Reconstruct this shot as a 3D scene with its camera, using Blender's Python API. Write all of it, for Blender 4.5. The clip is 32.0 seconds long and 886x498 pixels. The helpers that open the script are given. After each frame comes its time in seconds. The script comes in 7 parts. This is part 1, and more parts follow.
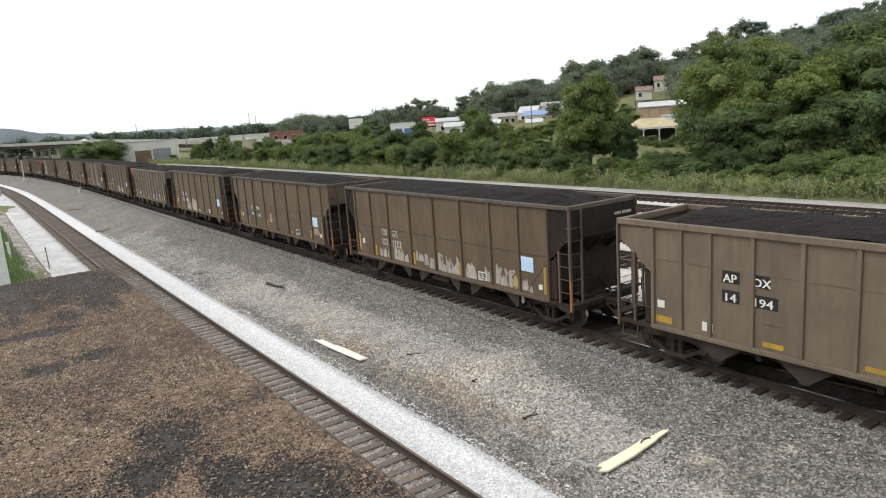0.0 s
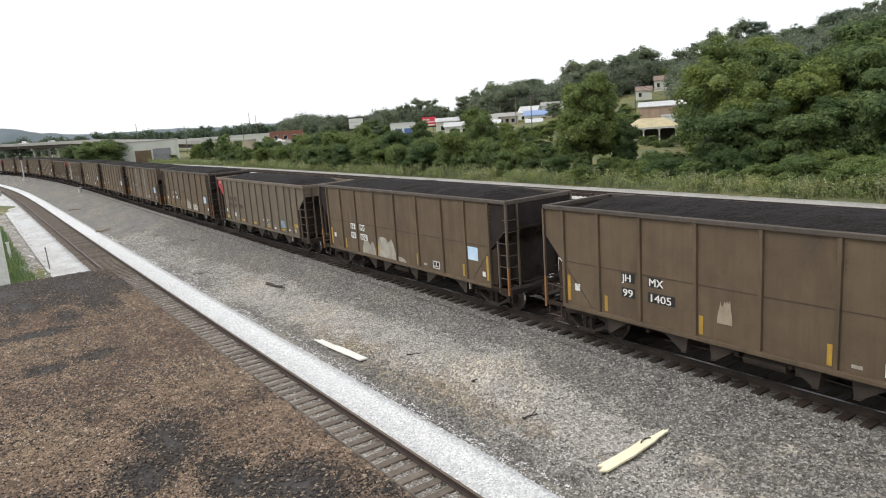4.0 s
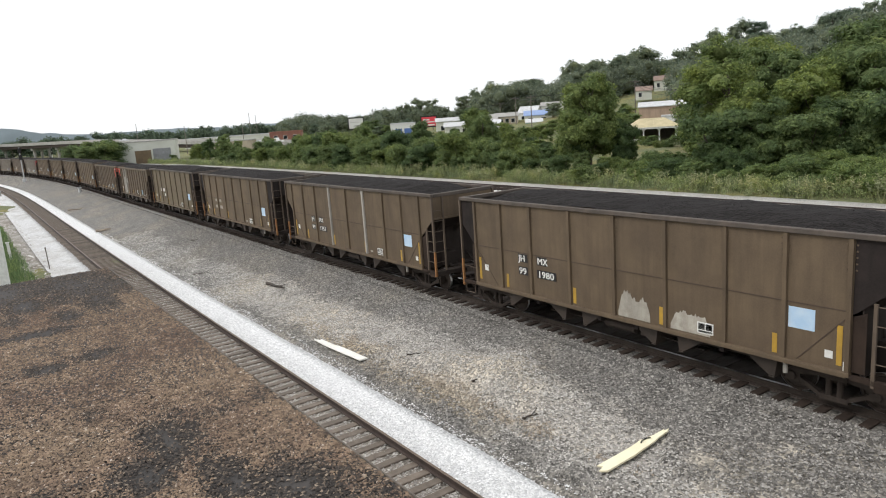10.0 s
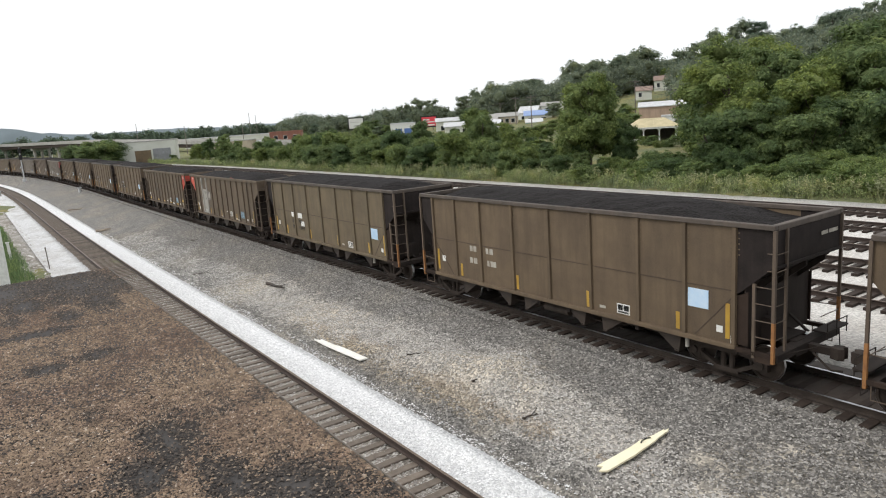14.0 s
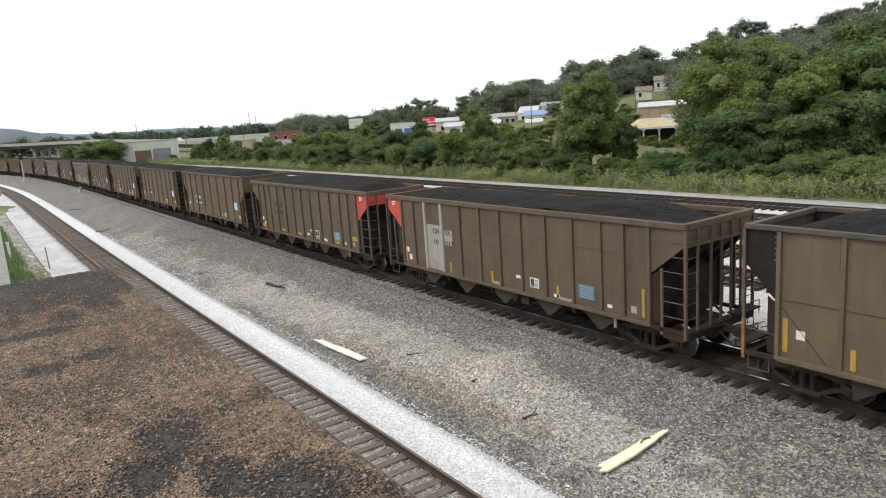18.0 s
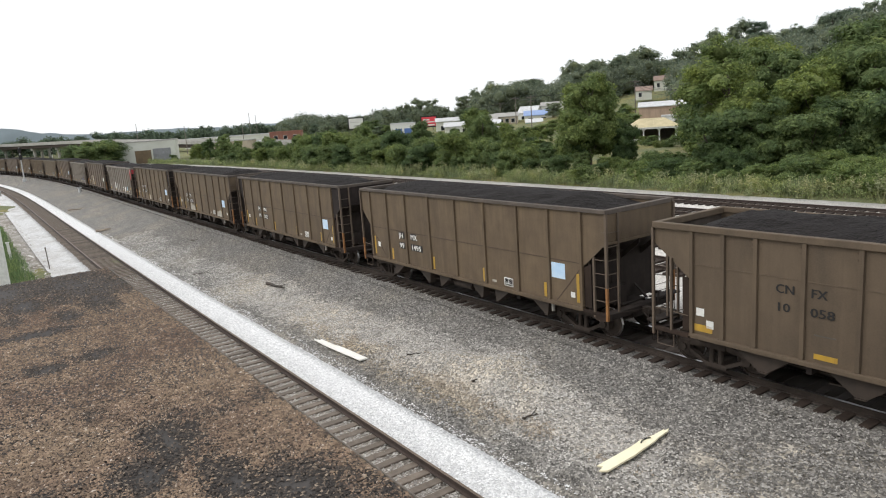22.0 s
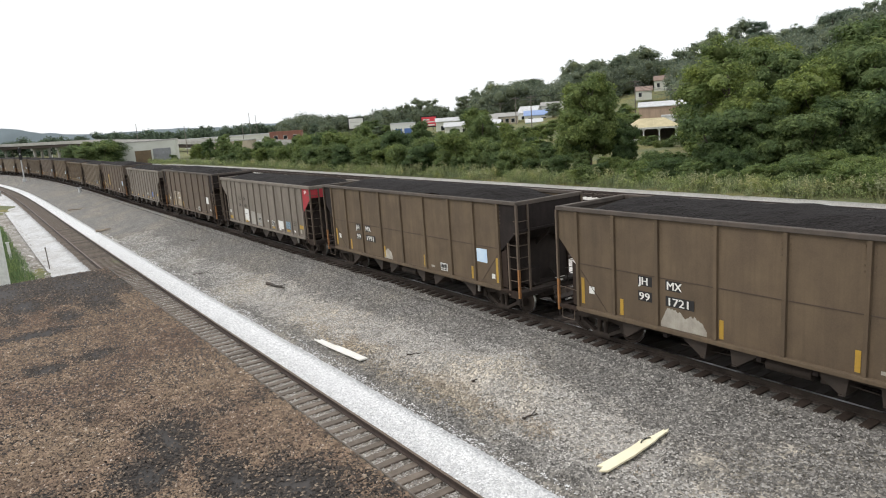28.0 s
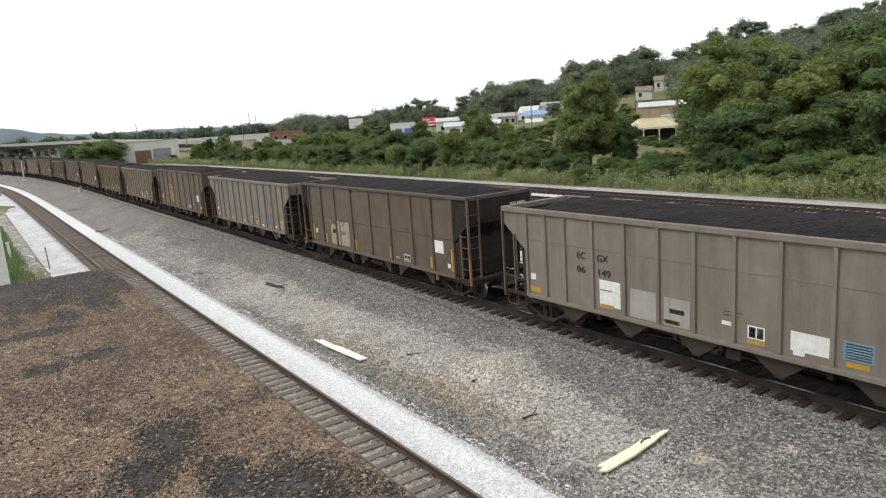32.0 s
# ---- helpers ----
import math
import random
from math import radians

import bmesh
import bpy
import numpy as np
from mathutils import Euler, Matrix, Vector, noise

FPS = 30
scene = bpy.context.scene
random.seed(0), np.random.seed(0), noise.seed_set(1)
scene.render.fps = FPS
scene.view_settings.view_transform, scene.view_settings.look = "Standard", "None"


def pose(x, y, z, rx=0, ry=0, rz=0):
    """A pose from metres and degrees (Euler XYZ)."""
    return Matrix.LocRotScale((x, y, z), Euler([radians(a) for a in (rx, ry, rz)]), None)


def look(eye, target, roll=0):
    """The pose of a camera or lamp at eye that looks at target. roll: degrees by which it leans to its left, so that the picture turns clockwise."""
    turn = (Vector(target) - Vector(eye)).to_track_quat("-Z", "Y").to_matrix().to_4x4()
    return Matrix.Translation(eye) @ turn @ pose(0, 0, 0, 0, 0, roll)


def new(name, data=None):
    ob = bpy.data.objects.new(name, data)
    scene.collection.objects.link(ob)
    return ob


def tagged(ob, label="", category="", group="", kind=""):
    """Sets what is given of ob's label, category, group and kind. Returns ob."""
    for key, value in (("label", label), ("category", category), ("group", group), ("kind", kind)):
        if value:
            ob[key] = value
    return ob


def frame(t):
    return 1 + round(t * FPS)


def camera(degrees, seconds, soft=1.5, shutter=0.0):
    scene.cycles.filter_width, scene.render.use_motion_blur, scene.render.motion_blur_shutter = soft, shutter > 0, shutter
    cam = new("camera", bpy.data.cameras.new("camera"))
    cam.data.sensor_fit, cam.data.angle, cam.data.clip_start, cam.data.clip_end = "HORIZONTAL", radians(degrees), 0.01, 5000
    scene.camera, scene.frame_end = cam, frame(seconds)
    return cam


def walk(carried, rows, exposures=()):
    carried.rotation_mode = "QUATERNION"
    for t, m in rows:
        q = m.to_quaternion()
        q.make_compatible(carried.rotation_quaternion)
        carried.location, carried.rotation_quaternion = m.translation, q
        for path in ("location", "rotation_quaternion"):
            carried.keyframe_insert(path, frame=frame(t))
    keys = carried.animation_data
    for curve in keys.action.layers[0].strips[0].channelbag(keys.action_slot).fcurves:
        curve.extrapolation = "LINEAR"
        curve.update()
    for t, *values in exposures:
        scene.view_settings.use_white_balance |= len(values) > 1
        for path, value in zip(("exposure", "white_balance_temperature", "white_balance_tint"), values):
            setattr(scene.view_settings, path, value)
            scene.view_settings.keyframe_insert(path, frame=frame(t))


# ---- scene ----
import functools

cam = camera(65.79, 32.0, soft=1.08, shutter=0.0)
EYE = Vector((0.0, 0.0, 6.811))
YAW, PITCH = 0.96449, 0.19098
AIM = EYE + Vector((-math.sin(YAW) * math.cos(PITCH), math.cos(YAW) * math.cos(PITCH), -math.sin(PITCH))) * 10
walk(cam, [(0.0, look(EYE, AIM, -4.03)), (32.0, look(EYE, AIM, -4.03))], exposures=[(0.0, 0.12), (32.0, 0.12)])

# ---- daylight: bright overcast ----
world = bpy.data.worlds.new("overcast_sky")
scene.world = world
world.use_nodes = True
wn = world.node_tree
sky = wn.nodes.new("ShaderNodeTexSky")
sky.sky_type, sky.sun_disc = "NISHITA", False
sky.sun_elevation, sky.sun_rotation = radians(52), radians(-150)
sky.air_density, sky.dust_density = 1.0, 1.5
hazy = wn.nodes.new("ShaderNodeHueSaturation")
hazy.inputs["Saturation"].default_value = 0.22
wn.links.new(sky.outputs[0], hazy.inputs["Color"])
cloud = wn.nodes.new("ShaderNodeMix")
cloud.data_type = "RGBA"
cloud.inputs[0].default_value = 0.75
cloud.inputs[7].default_value = (7.3, 7.5, 7.7, 1)
wn.links.new(hazy.outputs[0], cloud.inputs[6])
wn.links.new(cloud.outputs[2], wn.nodes["Background"].inputs["Color"])
wn.nodes["Background"].inputs["Strength"].default_value = 0.15
sun = new("sun", bpy.data.lights.new("sun", "SUN"))
sun.data.energy, sun.data.angle, sun.data.color = 1.5, radians(25), (1.0, 0.96, 0.9)
sun.matrix_world = look((0, 0, 60), (14, 38, 10))

# ---- materials ----
def node_mat(name, rough=0.8, metal=0.0):
    m = bpy.data.materials.new(name)
    m.use_nodes = True
    b = m.node_tree.nodes["Principled BSDF"]
    b.inputs["Roughness"].default_value = rough
    b.inputs["Metallic"].default_value = metal
    return m, m.node_tree, b


def noise_tex(nt, scale, detail=4.0, stretch=(1, 1, 1), where="Object", rough=0.55, drawn=False):
    tc = nt.nodes.new("ShaderNodeTexCoord")
    mp = nt.nodes.new("ShaderNodeMapping")
    mp.inputs["Scale"].default_value = stretch
    nt.links.new(tc.outputs[where], mp.inputs["Vector"])
    if drawn:
        oi = nt.nodes.new("ShaderNodeObjectInfo")
        far = nt.nodes.new("ShaderNodeVectorMath")
        far.operation = "SCALE"
        far.inputs[0].default_value = (31.0, 17.0, 23.0)
        nt.links.new(oi.outputs["Random"], far.inputs["Scale"])
        nt.links.new(far.outputs[0], mp.inputs["Location"])
    tx = nt.nodes.new("ShaderNodeTexNoise")
    tx.inputs["Scale"].default_value = scale
    tx.inputs["Detail"].default_value = detail
    tx.inputs["Roughness"].default_value = rough
    nt.links.new(mp.outputs[0], tx.inputs["Vector"])
    return tx.outputs["Fac"]


def ramp(nt, fac, stops):
    r = nt.nodes.new("ShaderNodeValToRGB")
    e = r.color_ramp.elements
    while len(e) < len(stops):
        e.new(0.5)
    for k, (at, col) in enumerate(stops):
        e[k].position = at
        e[k].color = (*col, 1) if len(col) == 3 else col
    nt.links.new(fac, r.inputs[0])
    return r.outputs[0]


def mix(nt, fac, a, b, mode="MIX"):
    n = nt.nodes.new("ShaderNodeMix")
    n.data_type, n.blend_type = "RGBA", mode
    for sock, v in ((n.inputs[0], fac), (n.inputs[6], a), (n.inputs[7], b)):
        if isinstance(v, (int, float)):
            sock.default_value = v
        elif isinstance(v, tuple):
            sock.default_value = (*v, 1)
        else:
            nt.links.new(v, sock)
    return n.outputs[2]


def bump(nt, b, fac, strength=0.3, dist=0.02):
    n = nt.nodes.new("ShaderNodeBump")
    n.inputs["Strength"].default_value = strength
    n.inputs["Distance"].default_value = dist
    nt.links.new(fac, n.inputs["Height"])
    nt.links.new(n.outputs[0], b.inputs["Normal"])


def shade(c, k):
    return tuple(min(1.0, v * k) for v in c)


def grime(name, base, dark, rough=0.75, metal=0.0, scale=1.3, streak=True, vary=0.12, grain=40.0, bumpy=0.15):
    """Weathered surface: cloudy stains, downward streaks, fine grain, and a small change from piece to piece."""
    m, nt, b = node_mat(name, rough, metal)
    cloud = noise_tex(nt, scale, 6, drawn=vary > 0)
    col = mix(nt, ramp(nt, cloud, [(0.35, (0, 0, 0)), (0.7, (1, 1, 1))]), base, dark)
    if streak:
        st = noise_tex(nt, 3.0, 5, (2.2, 2.2, 0.12), drawn=vary > 0)
        col = mix(nt, ramp(nt, st, [(0.45, (0, 0, 0)), (0.75, (0.6, 0.6, 0.6))]), col, shade(dark, 0.85))
        smear = noise_tex(nt, 1.1, 4, (1.6, 1.6, 0.35), drawn=vary > 0)
        col = mix(nt, ramp(nt, smear, [(0.5, (0, 0, 0)), (0.72, (0.75, 0.75, 0.75))]), col, shade(dark, 0.72))
    fine = noise_tex(nt, grain, 3)
    col = mix(nt, ramp(nt, fine, [(0.3, (0, 0, 0)), (0.75, (0.35, 0.35, 0.35))]), col, shade(base, 1.25))
    if vary:
        oi = nt.nodes.new("ShaderNodeObjectInfo")
        col = mix(nt, 1.0, col, ramp(nt, oi.outputs["Random"], [(0.0, (1 - vary,) * 3), (1.0, (1.0,) * 3)]), "MULTIPLY")
    nt.links.new(col, b.inputs["Base Color"])
    bump(nt, b, fine, bumpy, 0.01)
    return m


def plain(name, col, rough=0.6, metal=0.0, vary=0.15, scale=6.0):
    m, nt, b = node_mat(name, rough, metal)
    f = noise_tex(nt, scale, 5)
    c = mix(nt, ramp(nt, f, [(0.3, (0, 0, 0)), (0.8, (1, 1, 1))]), col, shade(col, 1 - vary * 2))
    nt.links.new(c, b.inputs["Base Color"])
    return m


def stones(name, stops, size, patch=None, rough=0.95, bumpy=0.8, where="Object"):
    """Loose stone: one tone a pebble, with larger drifts of another tone."""
    m, nt, b = node_mat(name, rough)
    tc = nt.nodes.new("ShaderNodeTexCoord")
    vo = nt.nodes.new("ShaderNodeTexVoronoi")
    vo.inputs["Scale"].default_value = 1.0 / size
    nt.links.new(tc.outputs[where], vo.inputs["Vector"])
    sep = nt.nodes.new("ShaderNodeSeparateColor")
    nt.links.new(vo.outputs["Color"], sep.inputs[0])
    col = ramp(nt, sep.outputs[0], stops)
    if patch:
        f = noise_tex(nt, patch[1], 5, where=where)
        col = mix(nt, ramp(nt, f, [(patch[2], (0, 0, 0)), (patch[3], (1, 1, 1))]), col, mix(nt, 1.0, col, patch[0], "MULTIPLY"))
    nt.links.new(col, b.inputs["Base Color"])
    inv = nt.nodes.new("ShaderNodeMath")
    inv.operation = "SUBTRACT"
    inv.inputs[0].default_value = 1.0
    nt.links.new(vo.outputs["Distance"], inv.inputs[1])
    bump(nt, b, inv.outputs[0], bumpy, size * 0.5)
    return m


def island(name, stops, rough=0.9, drift=None, mottle=None):
    """Loose pieces joined in one mesh: one tone an island."""
    m, nt, b = node_mat(name, rough)
    g = nt.nodes.new("ShaderNodeNewGeometry")
    col = ramp(nt, g.outputs["Random Per Island"], stops)
    if drift:
        f = noise_tex(nt, drift[1], 5)
        col = mix(nt, ramp(nt, f, [(drift[2], (0, 0, 0)), (drift[3], (1, 1, 1))]), col, mix(nt, 1.0, col, drift[0], "MULTIPLY"))
    if mottle:
        f = noise_tex(nt, mottle[0], 3)
        col = mix(nt, 1.0, col, ramp(nt, f, [(0.36, (mottle[1],) * 3), (0.64, (mottle[2],) * 3)]), "MULTIPLY")
    nt.links.new(col, b.inputs["Base Color"])
    return m


def leafy(name, dark, light, tint=None):
    m, nt, b = node_mat(name, 0.6)
    g = nt.nodes.new("ShaderNodeNewGeometry")
    oi = nt.nodes.new("ShaderNodeObjectInfo")
    col = ramp(nt, g.outputs["Random Per Island"], [(0.0, dark), (0.6, light), (1.0, shade(light, 1.5))])
    col = mix(nt, 1.0, col, ramp(nt, oi.outputs["Random"], [(0.0, (0.52, 0.6, 0.62)), (0.5, (1, 1, 1)), (1.0, tint or (1.38, 1.27, 0.85))]), "MULTIPLY")
    drift = noise_tex(nt, 0.8, 3)
    col = mix(nt, 1.0, col, ramp(nt, drift, [(0.3, (0.72, 0.8, 0.85)), (0.5, (1, 1, 1)), (0.7, (1.2, 1.13, 0.9))]), "MULTIPLY")
    nt.links.new(col, b.inputs["Base Color"])
    b.inputs["Specular IOR Level"].default_value = 0.25
    tr = nt.nodes.new("ShaderNodeBsdfTranslucent")
    nt.links.new(col, tr.inputs["Color"])
    mx = nt.nodes.new("ShaderNodeMixShader")
    mx.inputs[0].default_value = 0.45
    nt.links.new(b.outputs[0], mx.inputs[1])
    nt.links.new(tr.outputs[0], mx.inputs[2])
    nt.links.new(mx.outputs[0], nt.nodes["Material Output"].inputs[0])
    return m


M_TAN = grime("tan_car_paint", (0.172, 0.134, 0.093), (0.126, 0.096, 0.067))
M_BROWN = grime("brown_car_paint", (0.134, 0.0945, 0.0565), (0.085, 0.059, 0.0375))
M_GREY = grime("grey_car_paint", (0.21, 0.18, 0.15), (0.158, 0.135, 0.11))
M_OLIVE = grime("olive_grey_car_paint", (0.12, 0.086, 0.0555), (0.085, 0.061, 0.04))
M_KHAKI = grime("khaki_car_paint", (0.146, 0.111, 0.067), (0.1, 0.076, 0.048))
M_DRAB = grime("olive_drab_car_paint", (0.158, 0.126, 0.09), (0.117, 0.092, 0.067))
M_RUST = grime("rust_brown_car_paint", (0.125, 0.092, 0.065), (0.088, 0.064, 0.048))
M_RUSTDARK = grime("dark_rust_brown_steel", (0.05, 0.034, 0.026), (0.026, 0.019, 0.016))
# the body's brown dirt, with the dimness below the sill put into the colour
M_CHUTE = grime("shade_darkened_dusty_chute", (0.05, 0.035, 0.026), (0.028, 0.021, 0.017), scale=3)
M_CHORD = grime("sooty_grey_brown_chord", (0.098, 0.077, 0.062), (0.06, 0.049, 0.042), scale=2)
# near-black brown of slope sheets, bulkheads, platforms and end sills
M_NEARBLACK = grime("brown_black_end_steel", (0.045, 0.0355, 0.031), (0.027, 0.022, 0.02), scale=3)
M_PALE = grime("pale_grey_car_paint", (0.37, 0.35, 0.315), (0.28, 0.26, 0.23))
M_RED = grime("faded_red_paint", (0.52, 0.075, 0.045), (0.36, 0.06, 0.045), streak=False)
M_CRIMSON = grime("faded_crimson_paint", (0.42, 0.035, 0.045), (0.3, 0.03, 0.04), streak=False)
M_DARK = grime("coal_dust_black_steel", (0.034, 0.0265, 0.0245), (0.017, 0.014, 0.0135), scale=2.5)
M_UNDER = grime("dirty_brown_running_gear", (0.062, 0.049, 0.041), (0.036, 0.029, 0.0255), scale=4)
M_TREAD = plain("worn_bright_steel", (0.55, 0.55, 0.56), 0.3, 1.0)
M_RAILSIDE = grime("rusty_rail_steel", (0.05, 0.033, 0.026), (0.03, 0.022, 0.019), scale=3, streak=False)
M_RAILTOP = plain("polished_rail_head", (0.5, 0.5, 0.52), 0.28, 1.0)
M_RAILDULL = plain("dull_rail_head", (0.22, 0.17, 0.13), 0.5, 0.6)
M_WHITE = plain("white_paint", (0.78, 0.78, 0.75), 0.6)
M_BLACK = plain("black_paint", (0.016, 0.015, 0.015), 0.7)
M_YELLOW = grime("yellow_reflective_strip", (0.5, 0.305, 0.035), (0.34, 0.205, 0.04), 0.5, scale=3)
M_BLUE = grime("pale_blue_placard", (0.42, 0.6, 0.8), (0.66, 0.76, 0.86), 0.4, scale=2.2, streak=False, vary=0.1)
M_CYAN = plain("turquoise_placard", (0.17, 0.27, 0.34), 0.5)
M_GRAFF = grime("chalky_white_paint_patch", (0.44, 0.415, 0.36), (0.27, 0.24, 0.2), streak=True, scale=4)
M_ORANGE = grime("rusty_orange_paint", (0.3, 0.14, 0.045), (0.19, 0.085, 0.035), streak=False, scale=5)
M_WELD = grime("dark_stained_weld", (0.075, 0.05, 0.036), (0.05, 0.034, 0.026), streak=False, scale=5)
M_FADED = plain("black_paint_faded", (0.09, 0.08, 0.065), 0.8)
M_SMUDGE = grime("faded_tan_smudge", (0.36, 0.3, 0.22), (0.26, 0.21, 0.15), streak=False, scale=5)
M_COALBED = stones("packed_coal", [(0.0, (0.0085, 0.007, 0.0068)), (1.0, (0.021, 0.0178, 0.017))], 0.06, rough=0.8)
for mm in (M_COALBED,):
    mm.node_tree.nodes["Principled BSDF"].inputs["Specular IOR Level"].default_value = 0.12
M_TIE = grime("weathered_wood_tie", (0.2, 0.162, 0.13), (0.115, 0.089, 0.07), scale=6, streak=False, vary=0.35)
M_TIEDARK = grime("dark_brown_wood_tie", (0.05, 0.037, 0.03), (0.03, 0.0225, 0.0195), scale=6, streak=False, vary=0.3)
for mm in (M_DARK, M_NEARBLACK, M_UNDER, M_RUSTDARK, M_TIEDARK):
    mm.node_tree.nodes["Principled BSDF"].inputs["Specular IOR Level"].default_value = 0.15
M_BALLAST = stones("grey_ballast", [(0.0, (0.07, 0.067, 0.063)), (0.6, (0.18, 0.172, 0.162)), (1.0, (0.31, 0.295, 0.27))], 0.055, ((1.22, 1.17, 1.08), 0.28, 0.46, 0.6))


def dust_drift(m, tone):
    """A pale dusty drift along the gravel slope, with a ragged edge and a rusty fringe."""
    nt, b = m.node_tree, m.node_tree.nodes["Principled BSDF"]
    old = b.inputs["Base Color"].links[0].from_socket
    tc = nt.nodes.new("ShaderNodeTexCoord")
    sep = nt.nodes.new("ShaderNodeSeparateXYZ")
    nt.links.new(tc.outputs["Object"], sep.inputs[0])

    def calc(op, a, c):
        n = nt.nodes.new("ShaderNodeMath")
        n.operation = op
        for k, v in enumerate((a, c)):
            if isinstance(v, (int, float)):
                n.inputs[k].default_value = v
            else:
                nt.links.new(v, n.inputs[k])
        return n.outputs[0]

    def band(axis, centre, half):
        return calc("SUBTRACT", 1.0, calc("DIVIDE", calc("ABSOLUTE", calc("SUBTRACT", axis, centre), 0), half))
    rough = calc("MULTIPLY", calc("SUBTRACT", noise_tex(nt, 0.55, 6, (1, 1.8, 1)), 0.5), 1.7)
    where = calc("ADD", calc("MINIMUM", band(sep.outputs[1], 11.2, 2.2), calc("MULTIPLY", band(sep.outputs[0], -21.0, 16.0), 2.5)), rough)
    fac = ramp(nt, where, [(0.25, (0, 0, 0)), (0.75, (1, 1, 1))])
    col = mix(nt, fac, old, mix(nt, 1.0, old, tone, "MULTIPLY"))
    rust = calc("ADD", calc("MINIMUM", band(sep.outputs[1], 10.1, 0.8), calc("MULTIPLY", band(sep.outputs[0], -18.5, 8.0), 2.0)), rough)
    col = mix(nt, ramp(nt, rust, [(0.3, (0, 0, 0)), (0.9, (0.85, 0.85, 0.85))]), col, mix(nt, 1.0, old, (1.35, 1.17, 0.9), "MULTIPLY"))
    nt.links.new(col, b.inputs["Base Color"])


dust_drift(M_BALLAST, (1.8, 1.75, 1.68))
M_WHITEROCK = stones("fresh_white_limestone", [(0.0, (0.5, 0.5, 0.51)), (1.0, (0.85, 0.85, 0.85))], 0.05)
M_YARD = stones("pale_yard_gravel", [(0.0, (0.42, 0.405, 0.38)), (1.0, (0.74, 0.715, 0.675))], 0.06, ((0.75, 0.72, 0.7), 0.3, 0.4, 0.7))
M_SHOULDER = stones("dirty_white_limestone", [(0.0, (0.4, 0.4, 0.405)), (1.0, (0.7, 0.7, 0.7))], 0.05, ((0.72, 0.69, 0.66), 0.5, 0.45, 0.7))
M_PATH = stones("trodden_pale_gravel", [(0.0, (0.24, 0.225, 0.205)), (1.0, (0.45, 0.425, 0.39))], 0.06, ((0.55, 0.5, 0.45), 0.6, 0.4, 0.6))
M_BROWNBALLAST = stones("brown_dirty_ballast", [(0.0, (0.16, 0.138, 0.118)), (1.0, (0.39, 0.345, 0.3))], 0.05)
M_GRASS = stones("rough_grass_ground", [(0.0, (0.08, 0.1, 0.04)), (1.0, (0.17, 0.175, 0.08))], 0.07, ((1.5, 1.2, 0.9), 0.15, 0.45, 0.65))
# dark brown of the bed under the train
M_BEDDARK = plain("dark_brown_track_bed", (0.055, 0.043, 0.036), 0.95)
M_ROOFTAR = grime("bitumen_roof", (0.046, 0.04, 0.037), (0.024, 0.022, 0.021), streak=False, vary=0)
M_ROOFGRAVEL = stones("brown_roof_gravel", [(0.0, (0.1, 0.075, 0.06)), (0.6, (0.22, 0.162, 0.115)), (1.0, (0.38, 0.3, 0.22))], 0.014, ((0.5, 0.5, 0.52), 0.9, 0.5, 0.62))
M_LEAF = leafy("broad_leaves", (0.088, 0.13, 0.047), (0.162, 0.212, 0.083), (1.2, 1.13, 0.85))
# distance haze is put into these two leaf colours: paler and greyer than broad_leaves
M_LEAFHAZE = leafy("haze_greyed_leaves", (0.12, 0.155, 0.105), (0.19, 0.225, 0.15), (1.05, 1.03, 0.95))
M_LEAFFAR = leafy("haze_greyed_far_leaves", (0.125, 0.152, 0.115), (0.165, 0.195, 0.14), (1.0, 1.0, 1.0))
M_VINE = leafy("vine_leaves", (0.09, 0.135, 0.048), (0.165, 0.22, 0.086), (1.15, 1.1, 0.85))
M_WEED = leafy("weeds", (0.25, 0.28, 0.12), (0.43, 0.42, 0.23))
M_BARK = grime("bark", (0.14, 0.11, 0.085), (0.08, 0.065, 0.05), scale=5)
M_CONCRETE = grime("concrete", (0.42, 0.41, 0.385), (0.3, 0.29, 0.27), scale=0.6)
M_GLASS = plain("dark_window_glass", (0.02, 0.022, 0.025), 0.1, vary=0.05)
M_WALLWHITE = grime("off_white_painted_wall", (0.64, 0.65, 0.59), (0.54, 0.54, 0.48), scale=0.35, streak=False)
M_TANWALL = grime("tan_painted_wall", (0.5, 0.43, 0.33), (0.38, 0.32, 0.24), scale=0.5)
M_BRICK = grime("red_brick_far", (0.3, 0.13, 0.09), (0.2, 0.09, 0.07), scale=1.0)
M_CLAY = grime("weathered_brown_shingles", (0.27, 0.19, 0.15), (0.19, 0.135, 0.11), scale=1.0)
M_METALROOF = grime("pale_metal_roof", (0.6, 0.61, 0.62), (0.48, 0.48, 0.48), scale=0.5)
M_YROOF = grime("faded_yellow_tin_roof", (0.58, 0.5, 0.31), (0.42, 0.36, 0.22), scale=0.8)
M_BLUEROOF = plain("blue_awning", (0.08, 0.16, 0.42), 0.5)
M_AWNING = plain("pale_blue_tin_roof", (0.24, 0.34, 0.58), 0.5)
M_TANBRICK = grime("pale_tan_brick_far", (0.42, 0.3, 0.22), (0.33, 0.24, 0.18), scale=1.0)
M_TURF = leafy("dull_grass_blades", (0.085, 0.14, 0.055), (0.165, 0.225, 0.1), (1.0, 1.0, 1.0))
M_GREENWALL = plain("mint_green_wall", (0.35, 0.62, 0.48), 0.7)
M_SIGNRED = plain("red_sign_face", (0.68, 0.05, 0.07), 0.5, vary=0.05)
M_DARKROOM = plain("dark_interior", (0.03, 0.028, 0.026), 0.9)
